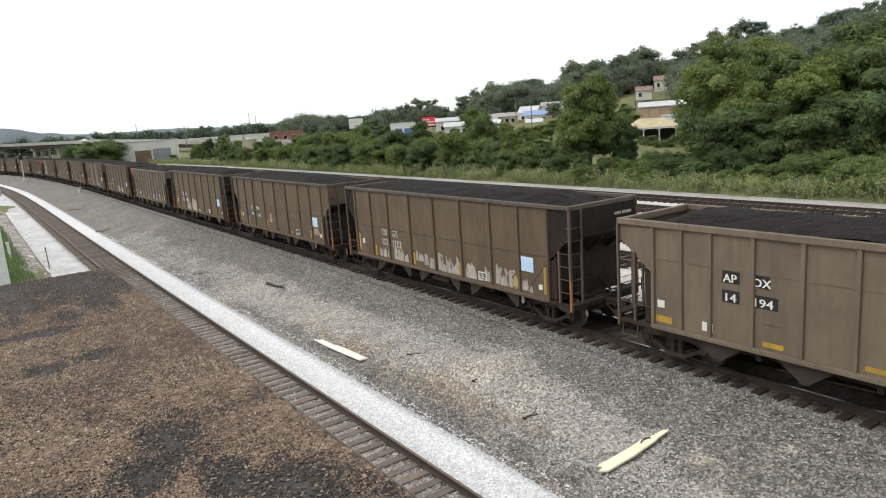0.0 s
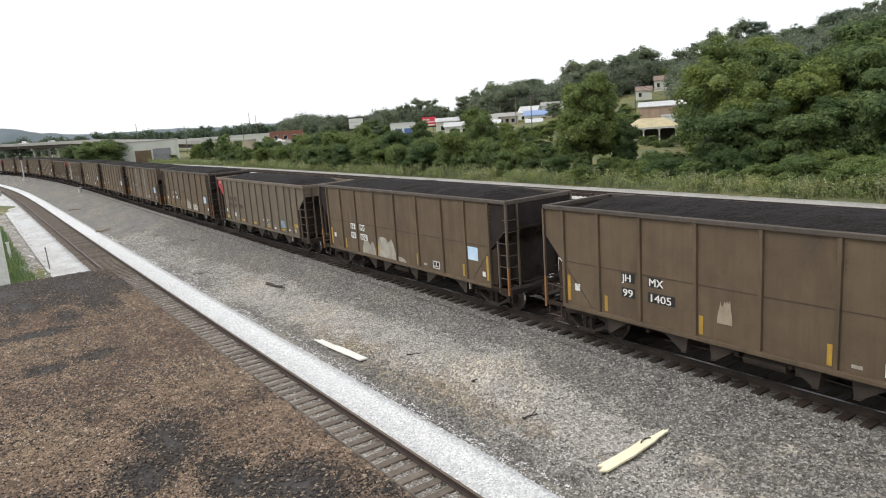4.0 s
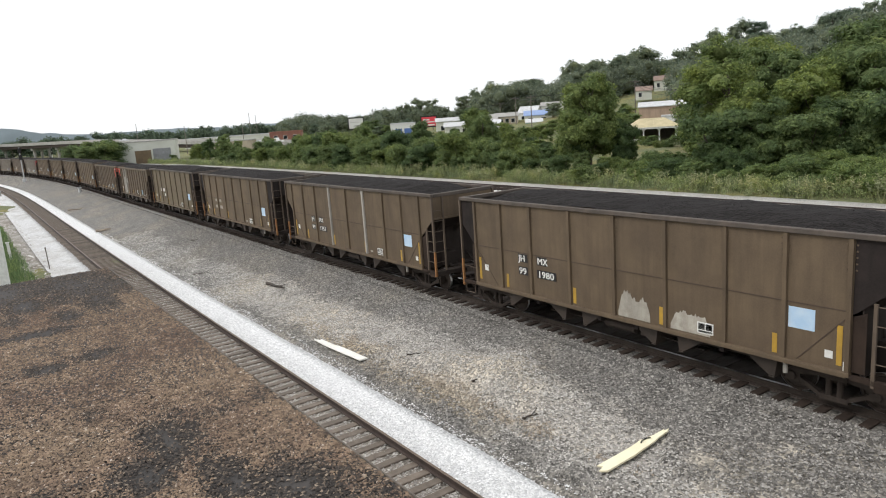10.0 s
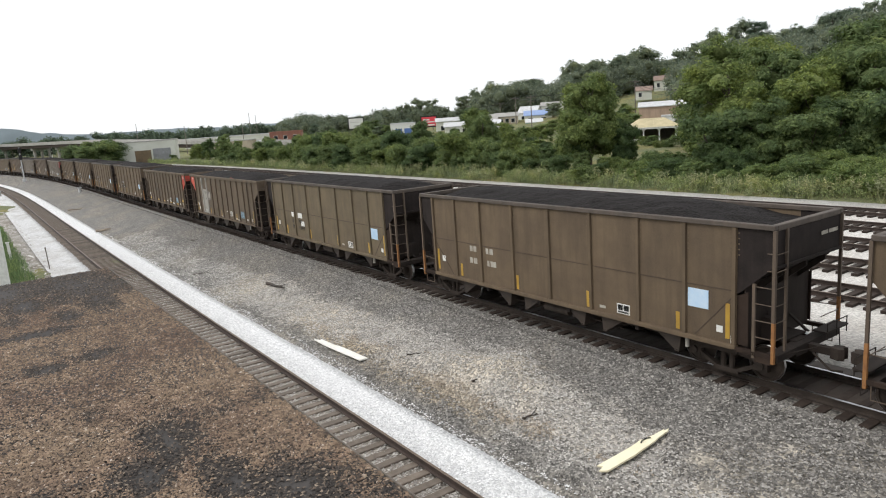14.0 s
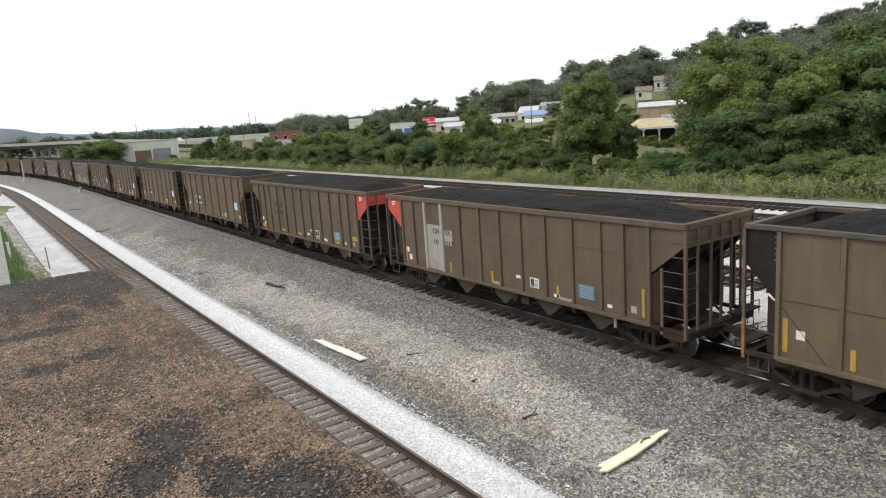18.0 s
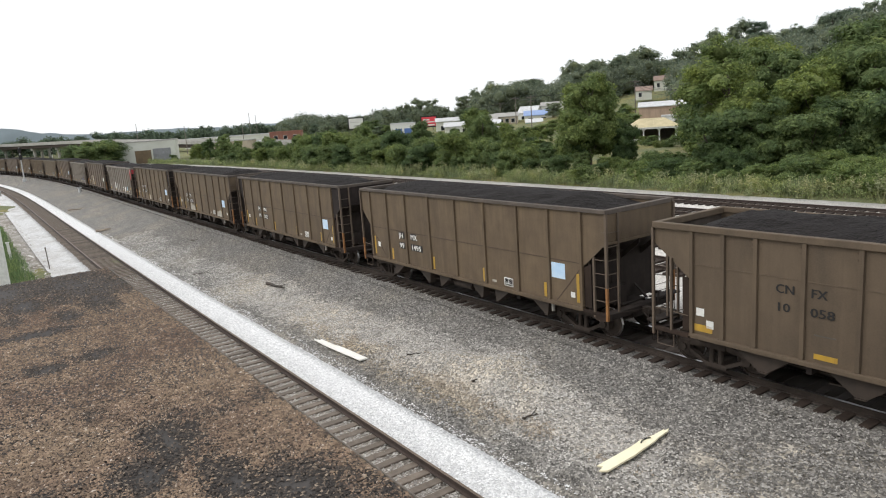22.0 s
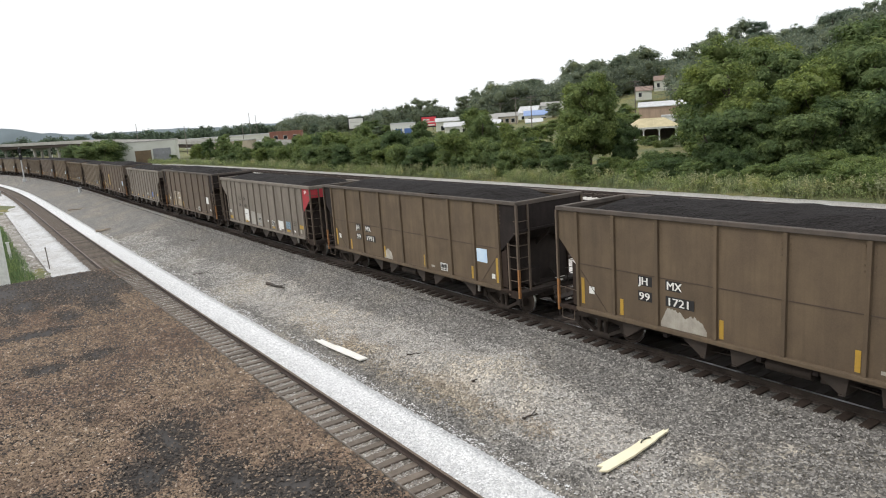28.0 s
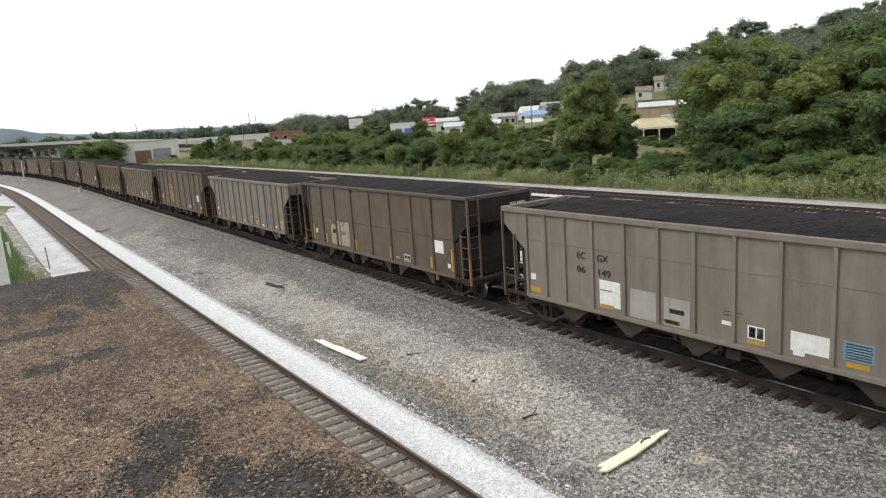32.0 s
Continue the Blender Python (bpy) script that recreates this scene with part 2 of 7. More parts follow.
M_POLE = grime("grey_utility_pole", (0.2, 0.175, 0.15), (0.13, 0.11, 0.095), scale=3)


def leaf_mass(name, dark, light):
    """The dense inside of a crown, its shade put into the colours, mottled at leaf size."""
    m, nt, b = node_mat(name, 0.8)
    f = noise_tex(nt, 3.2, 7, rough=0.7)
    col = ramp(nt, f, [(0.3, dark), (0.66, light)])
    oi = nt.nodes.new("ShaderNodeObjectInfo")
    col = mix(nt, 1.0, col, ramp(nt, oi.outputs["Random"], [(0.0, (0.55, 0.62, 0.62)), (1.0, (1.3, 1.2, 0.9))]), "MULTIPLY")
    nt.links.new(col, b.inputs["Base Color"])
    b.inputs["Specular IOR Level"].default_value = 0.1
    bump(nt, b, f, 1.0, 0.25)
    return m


# crown shade is part of both colours; the second is also greyed for haze
M_MASS = leaf_mass("inner_leaves_shade_tone", (0.068, 0.094, 0.043), (0.14, 0.18, 0.08))
M_MASSHAZE = leaf_mass("hazy_inner_leaves_shade_tone", (0.085, 0.105, 0.08), (0.15, 0.175, 0.125))

# ---- building helpers ----
def mesh_from(name, verts, faces, mat, smooth=False):
    me = bpy.data.meshes.new(name)
    me.from_pydata([tuple(v) for v in verts], [], [tuple(f) for f in faces])
    me.materials.append(mat)
    if smooth:
        me.shade_smooth()
    me.update()
    return me


def bm_box(bm, x0, x1, y0, y1, z0, z1, m=None):
    ps = [(x, y, z) for z in (z0, z1) for y in (y0, y1) for x in (x0, x1)]
    vs = [bm.verts.new(m @ Vector(q) if m else q) for q in ps]
    for f in ((0, 2, 3, 1), (4, 5, 7, 6), (0, 1, 5, 4), (2, 6, 7, 3), (0, 4, 6, 2), (1, 3, 7, 5)):
        bm.faces.new([vs[i] for i in f])


def bm_prism(bm, pts, axis, a, b):
    """A polygon given in the two other axes, drawn out along axis from a to b."""
    def put(u, w, t):
        return {"x": (t, u, w), "y": (u, t, w), "z": (u, w, t)}[axis]
    lo = [bm.verts.new(put(u, w, a)) for u, w in pts]
    hi = [bm.verts.new(put(u, w, b)) for u, w in pts]
    n = len(pts)
    bm.faces.new(lo)
    bm.faces.new(hi[::-1])
    for i in range(n):
        bm.faces.new((lo[i], hi[i], hi[(i + 1) % n], lo[(i + 1) % n]))


def bm_rod(bm, p, q, r, n=6, r2=None):
    p, q = Vector(p), Vector(q)
    d = (q - p).normalized()
    u = d.orthogonal().normalized()
    w = d.cross(u)
    r2 = r if r2 is None else r2
    rings = []
    for c, rr in ((p, r), (q, r2)):
        rings.append([bm.verts.new(c + (u * math.cos(k * math.tau / n) + w * math.sin(k * math.tau / n)) * rr) for k in range(n)])
    for k in range(n):
        bm.faces.new((rings[0][k], rings[0][(k + 1) % n], rings[1][(k + 1) % n], rings[1][k]))
    bm.faces.new(rings[0][::-1])
    bm.faces.new(rings[1])


def done(name, bm, mat, bevel=0.0, smooth=False):
    bmesh.ops.recalc_face_normals(bm, faces=bm.faces)
    if bevel:
        bmesh.ops.bevel(bm, geom=list(bm.edges), offset=bevel, segments=1, affect="EDGES", clamp_overlap=True)
    me = bpy.data.meshes.new(name)
    bm.to_mesh(me)
    bm.free()
    me.materials.append(mat)
    if smooth:
        me.shade_smooth()
    return me


def put(name, me, parent=None, m=None, label=""):
    ob = new(name, me)
    if parent:
        ob.parent = parent
    if m is not None:
        ob.matrix_basis = m
    return tagged(ob, label) if label else ob


def part(name, bm, mat, parent, label="", bevel=0.0, m=None):
    return put(name, done(name, bm, mat, bevel), parent, m, label)


def box_part(name, dims, mat, parent, label="", bevel=0.0):
    bm = bmesh.new()
    bm_box(bm, *dims)
    return part(name, bm, mat, parent, label, bevel)


@functools.lru_cache(None)
def text_mesh(words, size, mat):
    """Stencilled words, thickened by three thin layers set a little apart."""
    cu = bpy.data.curves.new("lettering", "FONT")
    cu.body, cu.size, cu.align_x = words, size, "LEFT"
    cu.resolution_u = 2
    tmp = bpy.data.objects.new("lettering", cu)
    flat = bpy.data.meshes.new_from_object(tmp)
    bpy.data.objects.remove(tmp)
    bm = bmesh.new()
    for k, dx in enumerate((-0.03, 0.0, 0.03)):
        bm.from_mesh(flat)
        for v in list(bm.verts)[k * len(flat.vertices):]:
            v.co.x = v.co.x * (1.22 if words[0].isdigit() else 1.04) + dx * size
            v.co.z += 0.0012 * k
    me = bpy.data.meshes.new("lettering")
    bm.to_mesh(me)
    bm.free()
    me.materials.clear()
    me.materials.append(bpy.data.materials[mat])
    return me


# ---- the curve of the railway ----
def _bend():
    ss, x, y, th = np.arange(0, 701.0, 1.0), [0.0], [0.0], [0.0]
    kap = 0.126e-3 + (-1.504e-3 - 0.126e-3) / (1 + np.exp(-(ss - 119.6) / 14.9))
    for k in range(1, len(ss)):
        h0 = th[-1]
        h1 = h0 - (kap[k] + kap[k - 1]) / 2
        hm = (h0 + h1) / 2
        x.append(x[-1] - math.cos(hm))
        y.append(y[-1] - math.sin(hm))
        th.append(h1)
    return ss, np.array(x), np.array(y), np.array(th)


BEND = _bend()
TRAIN_Y = 15.925


def rail_at(s, off=0.0, z=0.0):
    """Place and heading on the line that runs off metres beside the train's track, s metres along it (ahead is positive)."""
    if s >= 0:
        x, y, th = s, 0.126e-3 * s * s / 2, 0.126e-3 * s
    else:
        x, y, th = (float(np.interp(-s, BEND[0], a)) for a in BEND[1:])
    return Vector((x - math.sin(th) * off, TRAIN_Y + y + math.cos(th) * off, z)), th


def strip(name, off0, off1, z0, z1, mat, s0=-560.0, s1=200.0, thick=0.3, step=4.0, cols=1, lump=0.0):
    """A ribbon of ground that follows the railway, with a skirt."""
    vs, fs = [], []
    n = int((s1 - s0) / step) + 1
    for i in range(n):
        s = s0 + (s1 - s0) * i / (n - 1)
        for j in range(cols + 1):
            k = j / cols
            p, th = rail_at(s, off0 + (off1 - off0) * k, z0 + (z1 - z0) * k)
            if lump and 0 < j < cols:
                p.z += lump(p.x, p.y) if callable(lump) else lump * noise.fractal((p.x * 0.35, p.y * 0.6, 3.1), 0.6, 2.0, 4)
            vs.append(p)
    w = cols + 1
    for i in range(n - 1):
        for j in range(cols):
            a = i * w + j
            fs.append((a, a + w, a + w + 1, a + 1))
    base = len(vs)
    for i in range(n):
        for j in (0, cols):
            q = vs[i * w + j].copy()
            q.z -= thick
            vs.append(q)
    for i in range(n - 1):
        a, b = base + 2 * i, base + 2 * i + 2
        fs.append((a, b, (i + 1) * w, i * w))
        fs.append((a + 1, i * w + cols, (i + 1) * w + cols, b + 1))
    ob = new(name, mesh_from(name, vs, fs, mat, True))
    return tagged(ob, kind="structure")


def fast_mesh(name, verts, faces, mat):
    """One mesh from arrays of triangles or quads."""
    me = bpy.data.meshes.new(name)
    verts, faces = np.asarray(verts, np.float32), np.asarray(faces, np.int32)
    n, k = faces.shape
    me.vertices.add(len(verts))
    me.vertices.foreach_set("co", verts.ravel())
    me.loops.add(n * k)
    me.loops.foreach_set("vertex_index", faces.ravel())
    me.polygons.add(n)
    me.polygons.foreach_set("loop_start", np.arange(0, n * k, k, dtype=np.int32))
    me.polygons.foreach_set("loop_total", np.full(n, k, np.int32))
    me.materials.append(mat)
    me.update(calc_edges=True)
    return me

# ---- the flat roof beside the camera ----
ROOF_Z, ROOF_Y, ROOF_X = 5.25, 1.35, -9.27


def roof_building():
    root = tagged(new("flat_roof_building"), "building with a worn tar and gravel flat roof", "building")
    box_part("wall", (ROOF_X + 0.06, 9.0, -14.0, ROOF_Y - 0.06, -1.6, ROOF_Z - 0.3), M_TANWALL, root)
    box_part("roof_deck", (ROOF_X, 9.06, -14.06, ROOF_Y, ROOF_Z - 0.295, ROOF_Z), M_ROOFTAR, root, "bitumen roof deck", 0.02)
    for k, (x0, x1, y0, y1) in enumerate(((ROOF_X + 0.1, 8.9, -13.9, ROOF_Y - 2.0), (-1.7, 8.9, ROOF_Y - 1.998, ROOF_Y - 0.05))):
        box_part("gravel_layer", (x0, x1, y0, y1, ROOF_Z + 0.001, ROOF_Z + 0.012), M_ROOFGRAVEL, root, "brown pea gravel over the roof")
    box_part("edge_flashing", (ROOF_X - 0.02, 9.08, ROOF_Y + 0.003, ROOF_Y + 0.012, ROOF_Z - 0.2, ROOF_Z - 0.006), M_POLE, root, "dark metal drip edge", 0.004)
    return root


ROOF = roof_building()

# ---- ground ----
_order = np.argsort(BEND[1])


def off_of(x, y):
    """About how far a place lies beside the train's track."""
    if x > 0:
        return y - TRAIN_Y
    yy = np.interp(x, BEND[1][_order], BEND[2][_order])
    th = np.interp(x, BEND[1][_order], BEND[3][_order])
    return (y - TRAIN_Y - yy) * math.cos(th)


def step01(a, b, v):
    k = min(1.0, max(0.0, (v - a) / (b - a)))
    return k * k * (3 - 2 * k)


def hill(x, y):
    """Height of the wooded ridge: highest ahead on the far side, falling away along the line."""
    r = math.hypot(x, y)
    az = math.atan2(-x, y)
    side = 1.0 - step01(0.62, 1.02, az)
    low = 0.30 * (1.0 - step01(0.95, 1.3, az))
    back = step01(-1.2, -0.2, az) * (1.0 if y > 0 else 0.0)
    near = step01(95, 300, r)
    tall = 9.0 * (1.0 - step01(0.36, 0.54, az))
    return (12.0 * side + 6.0 * low + tall) * near * back + 26.0 * step01(500, 1500, r) * back * (0.3 + 0.3 * side)


def terrain(x, y):
    o = off_of(x, y)
    if o < -12:
        z = -1.45
    elif o < 2:
        z = -1.75 + (o + 12) / 14 * 1.2
    elif o < 28.4:
        z = -0.55
    else:
        z = -0.55 + 0.55 * step01(28.4, 30, o) + 0.6 * step01(30, 60, o)
    if o > 33:
        z += hill(x, y)
    return z


vs, fs = [], []
radii = [0.0] + [3.0 * 1.075 ** k for k in range(101)]
NA = 180
for r in radii:
    for a in range(NA):
        th = math.tau * a / NA
        x, y = -r * math.sin(th), r * math.cos(th)
        vs.append((x, y, terrain(x, y) + (0.25 * noise.noise((x * 0.06, y * 0.06, 1)) if r > 50 else 0)))
for i in range(len(radii) - 1):
    for a in range(NA):
        b = (a + 1) % NA
        fs.append((i * NA + a, (i + 1) * NA + a, (i + 1) * NA + b, i * NA + b))
tagged(new("ground", mesh_from("ground", vs, fs, M_GRASS, True)), "rough grassy ground rising to a wooded ridge", "ground", kind="structure")

def gravel_bump(x, y):
    """Uneven tipped gravel: small lumps and a few low mounds."""
    h = 0.13 * noise.fractal((x * 0.35, y * 0.6, 3.1), 0.6, 2.0, 4)
    for cx, cy, rx, ry, a in ((-14.3, 12.05, 1.3, 0.7, 0.66), (-16.6, 11.5, 1.2, 0.5, 0.28), (-10.0, 11.8, 1.5, 0.8, 0.14), (-20.0, 10.9, 2.5, 0.7, 0.14), (-9.0, 10.3, 1.2, 0.6, 0.12)):
        h += a * math.exp(-((x - cx) / rx) ** 2 - ((y - cy) / ry) ** 2)
    return h


NEAR = -8.83      # the empty track beside the building
NZ = -1.1         # its rail head
tagged(strip("ballast_shoulder", -12.3, -10.05, -1.42, -1.3, M_SHOULDER, step=1.5, cols=5, lump=0.05), "fresh white stone shoulder of the empty track", "ballast")
tagged(strip("lineside_path", -13.6, -12.25, -1.4, -1.4, M_PATH, step=1.5, cols=5, lump=0.08), "worn gravel path beside the empty track", "path")
tagged(strip("track_bed", -10.2, -7.95, NZ - 0.222, NZ - 0.222, M_BROWNBALLAST, step=3), "brown dirty ballast under the empty track", "ballast")
tagged(strip("white_ballast", -8.02, -6.75, NZ - 0.13, NZ - 0.05, M_WHITEROCK, step=1.5, cols=4, lump=0.03), "bright white fresh ballast along the empty track", "ballast")
tagged(strip("ballast_shoulder", -1.72, -0.84, -0.222, -0.215, M_BALLAST, step=3), "grey ballast packed between the ties", "ballast")
tagged(strip("gravel", -6.8, -1.7, NZ - 0.06, -0.218, M_BALLAST, step=0.6, cols=20, lump=gravel_bump), "grey gravel slope between the two tracks", "gravel")
tagged(strip("oily_bed", -0.86, 1.7, -0.19, -0.19, M_BEDDARK, step=3), "dark brown ballast under the coal train", "ballast")
tagged(strip("yard_gravel", 1.65, 28.7, -0.24, -0.12, M_YARD, step=6, cols=6), "pale gravel of the rail yard behind the train", "gravel")

# ---- tracks ----
RAIL = ((-0.07, 0.0), (0.07, 0.0), (0.07, 0.02), (0.01, 0.035), (0.01, 0.13), (0.036, 0.14), (0.036, 0.172), (-0.036, 0.172), (-0.036, 0.14), (-0.01, 0.13), (-0.01, 0.035), (-0.07, 0.02))


def rail_mesh(off, z, s0, s1, top, side, step=4.0):
    n = int((s1 - s0) / step) + 1
    vs, fs, k = [], [], len(RAIL)
    for i in range(n):
        s = s0 + (s1 - s0) * i / (n - 1)
        for u, w in RAIL:
            vs.append(rail_at(s, off + u, z - 0.172 + w)[0])
    for i in range(n - 1):
        for j in range(k):
            a, b = i * k + j, i * k + (j + 1) % k
            fs.append((a, b, b + k, a + k))
    me = mesh_from("rail", vs, fs, side)
    me.materials.append(top)
    for p in me.polygons:
        if p.index % k == 6:
            p.material_index = 1
    return me


def tie_mesh(mat):
    bm = bmesh.new()
    bm_box(bm, -0.115, 0.115, -1.3, 1.3, -0.17, 0.0)
    return done("tie", bm, mat, 0.012)


TIES = {}


def track(name, off, z, label, mat, top, own=(0, 0), s0=-480.0, s1=160.0, gap=0.5, tie_z=None):
    """Rails and ties; the ties between own[0] and own[1] are pieces of their own, the rest are joined."""
    root = tagged(new(name), label, "railway track", kind="structure")
    for side in (-0.7525, 0.7525):
        put("rail", rail_mesh(off + side, z, s0, s1, top, M_UNDER if top is M_RAILTOP else M_RAILSIDE), root)
    if mat.name not in TIES:
        TIES[mat.name] = tie_mesh(mat)
    rnd = random.Random(name + str(off))
    vs, fs = [], []
    s = s0
    tz = z - 0.172 if tie_z is None else tie_z
    while s < s1:
        p, th = rail_at(s + rnd.uniform(-0.03, 0.03), off + rnd.uniform(-0.05, 0.05), tz + rnd.uniform(-0.012, 0.004))
        if own[0] < s < own[1]:
            put("tie", TIES[mat.name], root, pose(*p, 0, 0, math.degrees(th) + rnd.uniform(-1.6, 1.6)))
        else:
            m = pose(*p, 0, 0, math.degrees(th))
            k = len(vs)
            for q in ((-0.115, -1.3, -0.17), (0.115, -1.3, -0.17), (0.115, 1.3, -0.17), (-0.115, 1.3, -0.17), (-0.115, -1.3, 0), (0.115, -1.3, 0), (0.115, 1.3, 0), (-0.115, 1.3, 0)):
                vs.append(m @ Vector(q))
            fs += [(k + 4, k + 5, k + 6, k + 7), (k, k + 1, k + 5, k + 4), (k + 2, k + 3, k + 7, k + 6), (k, k + 4, k + 7, k + 3), (k + 1, k + 2, k + 6, k + 5)]
        s += gap
    tagged(put("tie_run", mesh_from("tie_run", vs, fs, mat), root), kind="stuff")
    return root


track("empty_track", NEAR, NZ, "empty rusty track on weathered grey wooden ties", M_TIE, M_RAILDULL, (-75, 4))
track("train_track", 0.0, 0.0, "track under the coal train with dark brown ties", M_TIEDARK, M_RAILTOP, (-75, 4))
for k, o in enumerate((8.3, 12.3, 16.5, 20.7, 25.0)):
    track("yard_track", o, 0.02 + k * 0.01, "rusty yard track on brown ties in pale gravel", M_TIEDARK, M_RAILDULL, s0=-300, s1=120, gap=0.55, tie_z=-0.11 + k * 0.015)

# ---- loose stone ----
def pebbles(name, label, pts, size, mat, seed):
    """Angular pebbles, one island each, joined: pts are their places, size their mean radius."""
    g = np.random.default_rng(seed)
    n = len(pts)
    d = np.array([(1, 0, 0), (-0.5, 0.87, 0), (-0.5, -0.87, 0), (0.1, 0.1, 0.8)])
    a = g.random(n) * 6.28
    c, s = np.cos(a), np.sin(a)
    sc = size * (0.6 + 0.8 * g.random((n, 1))) * (0.75 + 0.5 * g.random((n, 3))) * np.array([1.35, 0.8, 0.9])
    v = d[None] * (0.75 + 0.5 * g.random((n, 4, 1))) * sc[:, None, :]
    x, y = v[..., 0] * c[:, None] - v[..., 1] * s[:, None], v[..., 0] * s[:, None] + v[..., 1] * c[:, None]
    v = np.stack([x, y, v[..., 2]], -1) + pts[:, None, :]
    f = np.array([(0, 1, 3), (1, 2, 3), (2, 0, 3)])
    faces = (f[None] + 4 * np.arange(n)[:, None, None]).reshape(-1, 3)
    ob = new(name, fast_mesh(name, v.reshape(-1, 3), faces, mat))
    return tagged(ob, label, "gravel", kind="stuff")


M_PEB_ROOF = island("roof_pebbles", [(0.0, (0.115, 0.083, 0.063)), (0.3, (0.182, 0.129, 0.09)), (0.7, (0.252, 0.18, 0.122)), (0.95, (0.32, 0.238, 0.163)), (1.0, (0.48, 0.42, 0.35))], drift=((0.74, 0.7, 0.72), 1.1, 0.42, 0.6), mottle=(17.0, 0.74, 1.24))
M_PEB_GREY = island("grey_ballast_stones", [(0.0, (0.075, 0.07, 0.065)), (0.45, (0.15, 0.141, 0.131)), (0.8, (0.265, 0.251, 0.233)), (1.0, (0.44, 0.42, 0.39))])
M_PEB_TAN = island("dusty_ballast_stones", [(0.0, (0.22, 0.208, 0.193)), (0.6, (0.41, 0.391, 0.366)), (1.0, (0.62, 0.595, 0.56))])
M_PEB_WHITE = island("white_ballast_stones", [(0.0, (0.55, 0.55, 0.56)), (1.0, (0.88, 0.88, 0.88))])

g = np.random.default_rng(11)


def tar(x, y):
    """Where the roof's gravel has been worn off down to the bitumen: patches and streaks across the roof."""
    v = 0.5 * noise.fractal((x * 1.5 + 3.0, y * 0.8, 0.5), 0.7, 2.0, 5) + 0.4 * noise.noise((x * 6, y * 9, 2)) + 0.18 * noise.noise((x * 17, y * 24, 5))
    spots = 0.0
    for cx, cy, rx, ry in ((-3.55, 0.68, 0.28, 0.14), (-3.3, 0.5, 0.19, 0.15), (-2.74, 0.98, 0.3, 0.2), (-3.0, 0.8, 0.3, 0.12), (-8.5, 0.95, 1.1, 0.6), (-8.6, 0.2, 0.8, 0.5), (-7.35, 0.95, 0.45, 0.2), (-7.0, 0.62, 0.26, 0.13), (-7.8, 0.35, 0.4, 0.16), (-7.15, 0.18, 0.25, 0.1), (-6.5, 0.3, 0.1, 0.3), (-5.5, 0.63, 0.12, 0.17), (-5.4, 0.3, 0.12, 0.14), (-3.25, 0.02, 0.14, 0.12), (-2.6, 0.4, 0.3, 0.1)):
        spots = max(spots, 1.5 - math.hypot((x - cx) / rx, (y - cy) / ry))
    return v + max(spots, 0.0) * 1.05


pts, tarred = [], []
while len(pts) < 105000:
    x, y = ROOF_X + 0.03 + 7.4 * g.random(), ROOF_Y - 0.02 - 2.0 * g.random()
    if len(pts) % 3 == 0:
        x = -4.4 + 2.9 * g.random()
    v, q = tar(x, y), g.random()
    spot = (x, y, ROOF_Z + 0.004 + 0.006 * g.random())
    if v < 0.1 + 0.75 * q:
        pts.append(spot)
    elif q > 0.9 * max(0.0, v - 0.55) or g.random() < 0.08:
        tarred.append(spot)
M_PEB_TAR = island("tarred_pebbles", [(0.0, (0.026, 0.022, 0.02)), (0.6, (0.06, 0.049, 0.042)), (0.9, (0.13, 0.1, 0.076)), (1.0, (0.3, 0.24, 0.18))])
pebbles("tarred_gravel", "blackened gravel where the roof tar shows through", np.array(tarred), 0.0078, M_PEB_TAR, 7)
pebbles("roof_gravel", "worn brown pea gravel over roof tar", np.array(pts), 0.0078, M_PEB_ROOF, 1)


def scatter(n, s_of, o_of, z_of):
    out = np.empty((n, 3))
    for i in range(n):
        s, o = s_of(), o_of()
        p, th = rail_at(s, o)
        out[i] = (p.x, p.y, z_of(s, o, p))
    return out


def gravel_z(s, o, p):
    k = min(1.0, max(0.0, (o + 6.8) / 5.1))
    z = (NZ - 0.06) * (1 - k) - 0.215 * k
    if 0.04 < k < 0.96:
        z += gravel_bump(p.x, p.y)
    return z + 0.006


def dusty(x, y):
    """Where fine pale dust lies over the stones: a wavering drift between the two tracks."""
    centre = float(np.interp(x, (-40.0, -24.0, -19.0, -14.0, -11.0, -8.5), (10.7, 11.3, 11.7, 12.0, 11.2, 10.6)))
    return 0.55 * noise.fractal((x * 0.35, y * 0.75, 7.0), 0.6, 2.0, 4) + 0.75 - abs(y - centre) / (1.35 if y > centre else 1.75) - 0.3 * step01(-10.0, -7.5, x)


def rusty(x, y):
    """Where iron dust has browned the stones beside the white ballast."""
    return 0.6 * noise.fractal((x * 0.5, y * 0.9, 3.0), 0.6, 2.0, 4) + 0.45 - abs(y - 10.55) / 0.9 - abs(x + 16.0) / 12.0


near_s = lambda: -3.5 - 56 * g.random() ** 1.7
spread = scatter(96000, near_s, lambda: -6.75 + 5.5 * g.random(), gravel_z)
rust = np.array([rusty(q[0], q[1]) + 0.15 * g.normal() > 0 for q in spread])
dust = np.array([dusty(q[0], q[1]) + 0.15 * g.normal() > 0 for q in spread]) & ~rust
M_PEB_RUST = island("rust_stained_stones", [(0.0, (0.125, 0.102, 0.077)), (0.6, (0.3, 0.247, 0.19)), (1.0, (0.5, 0.43, 0.35))])
pebbles("grey_stones", "loose grey ballast stones beside the train", spread[~dust & ~rust], 0.034, M_PEB_GREY, 2)
pebbles("dusty_stones", "pale dusty stones on the low mounds of gravel", spread[dust], 0.03, M_PEB_TAN, 3)
pebbles("rusty_stones", "rust-browned stones beside the white ballast", spread[rust], 0.03, M_PEB_RUST, 6)
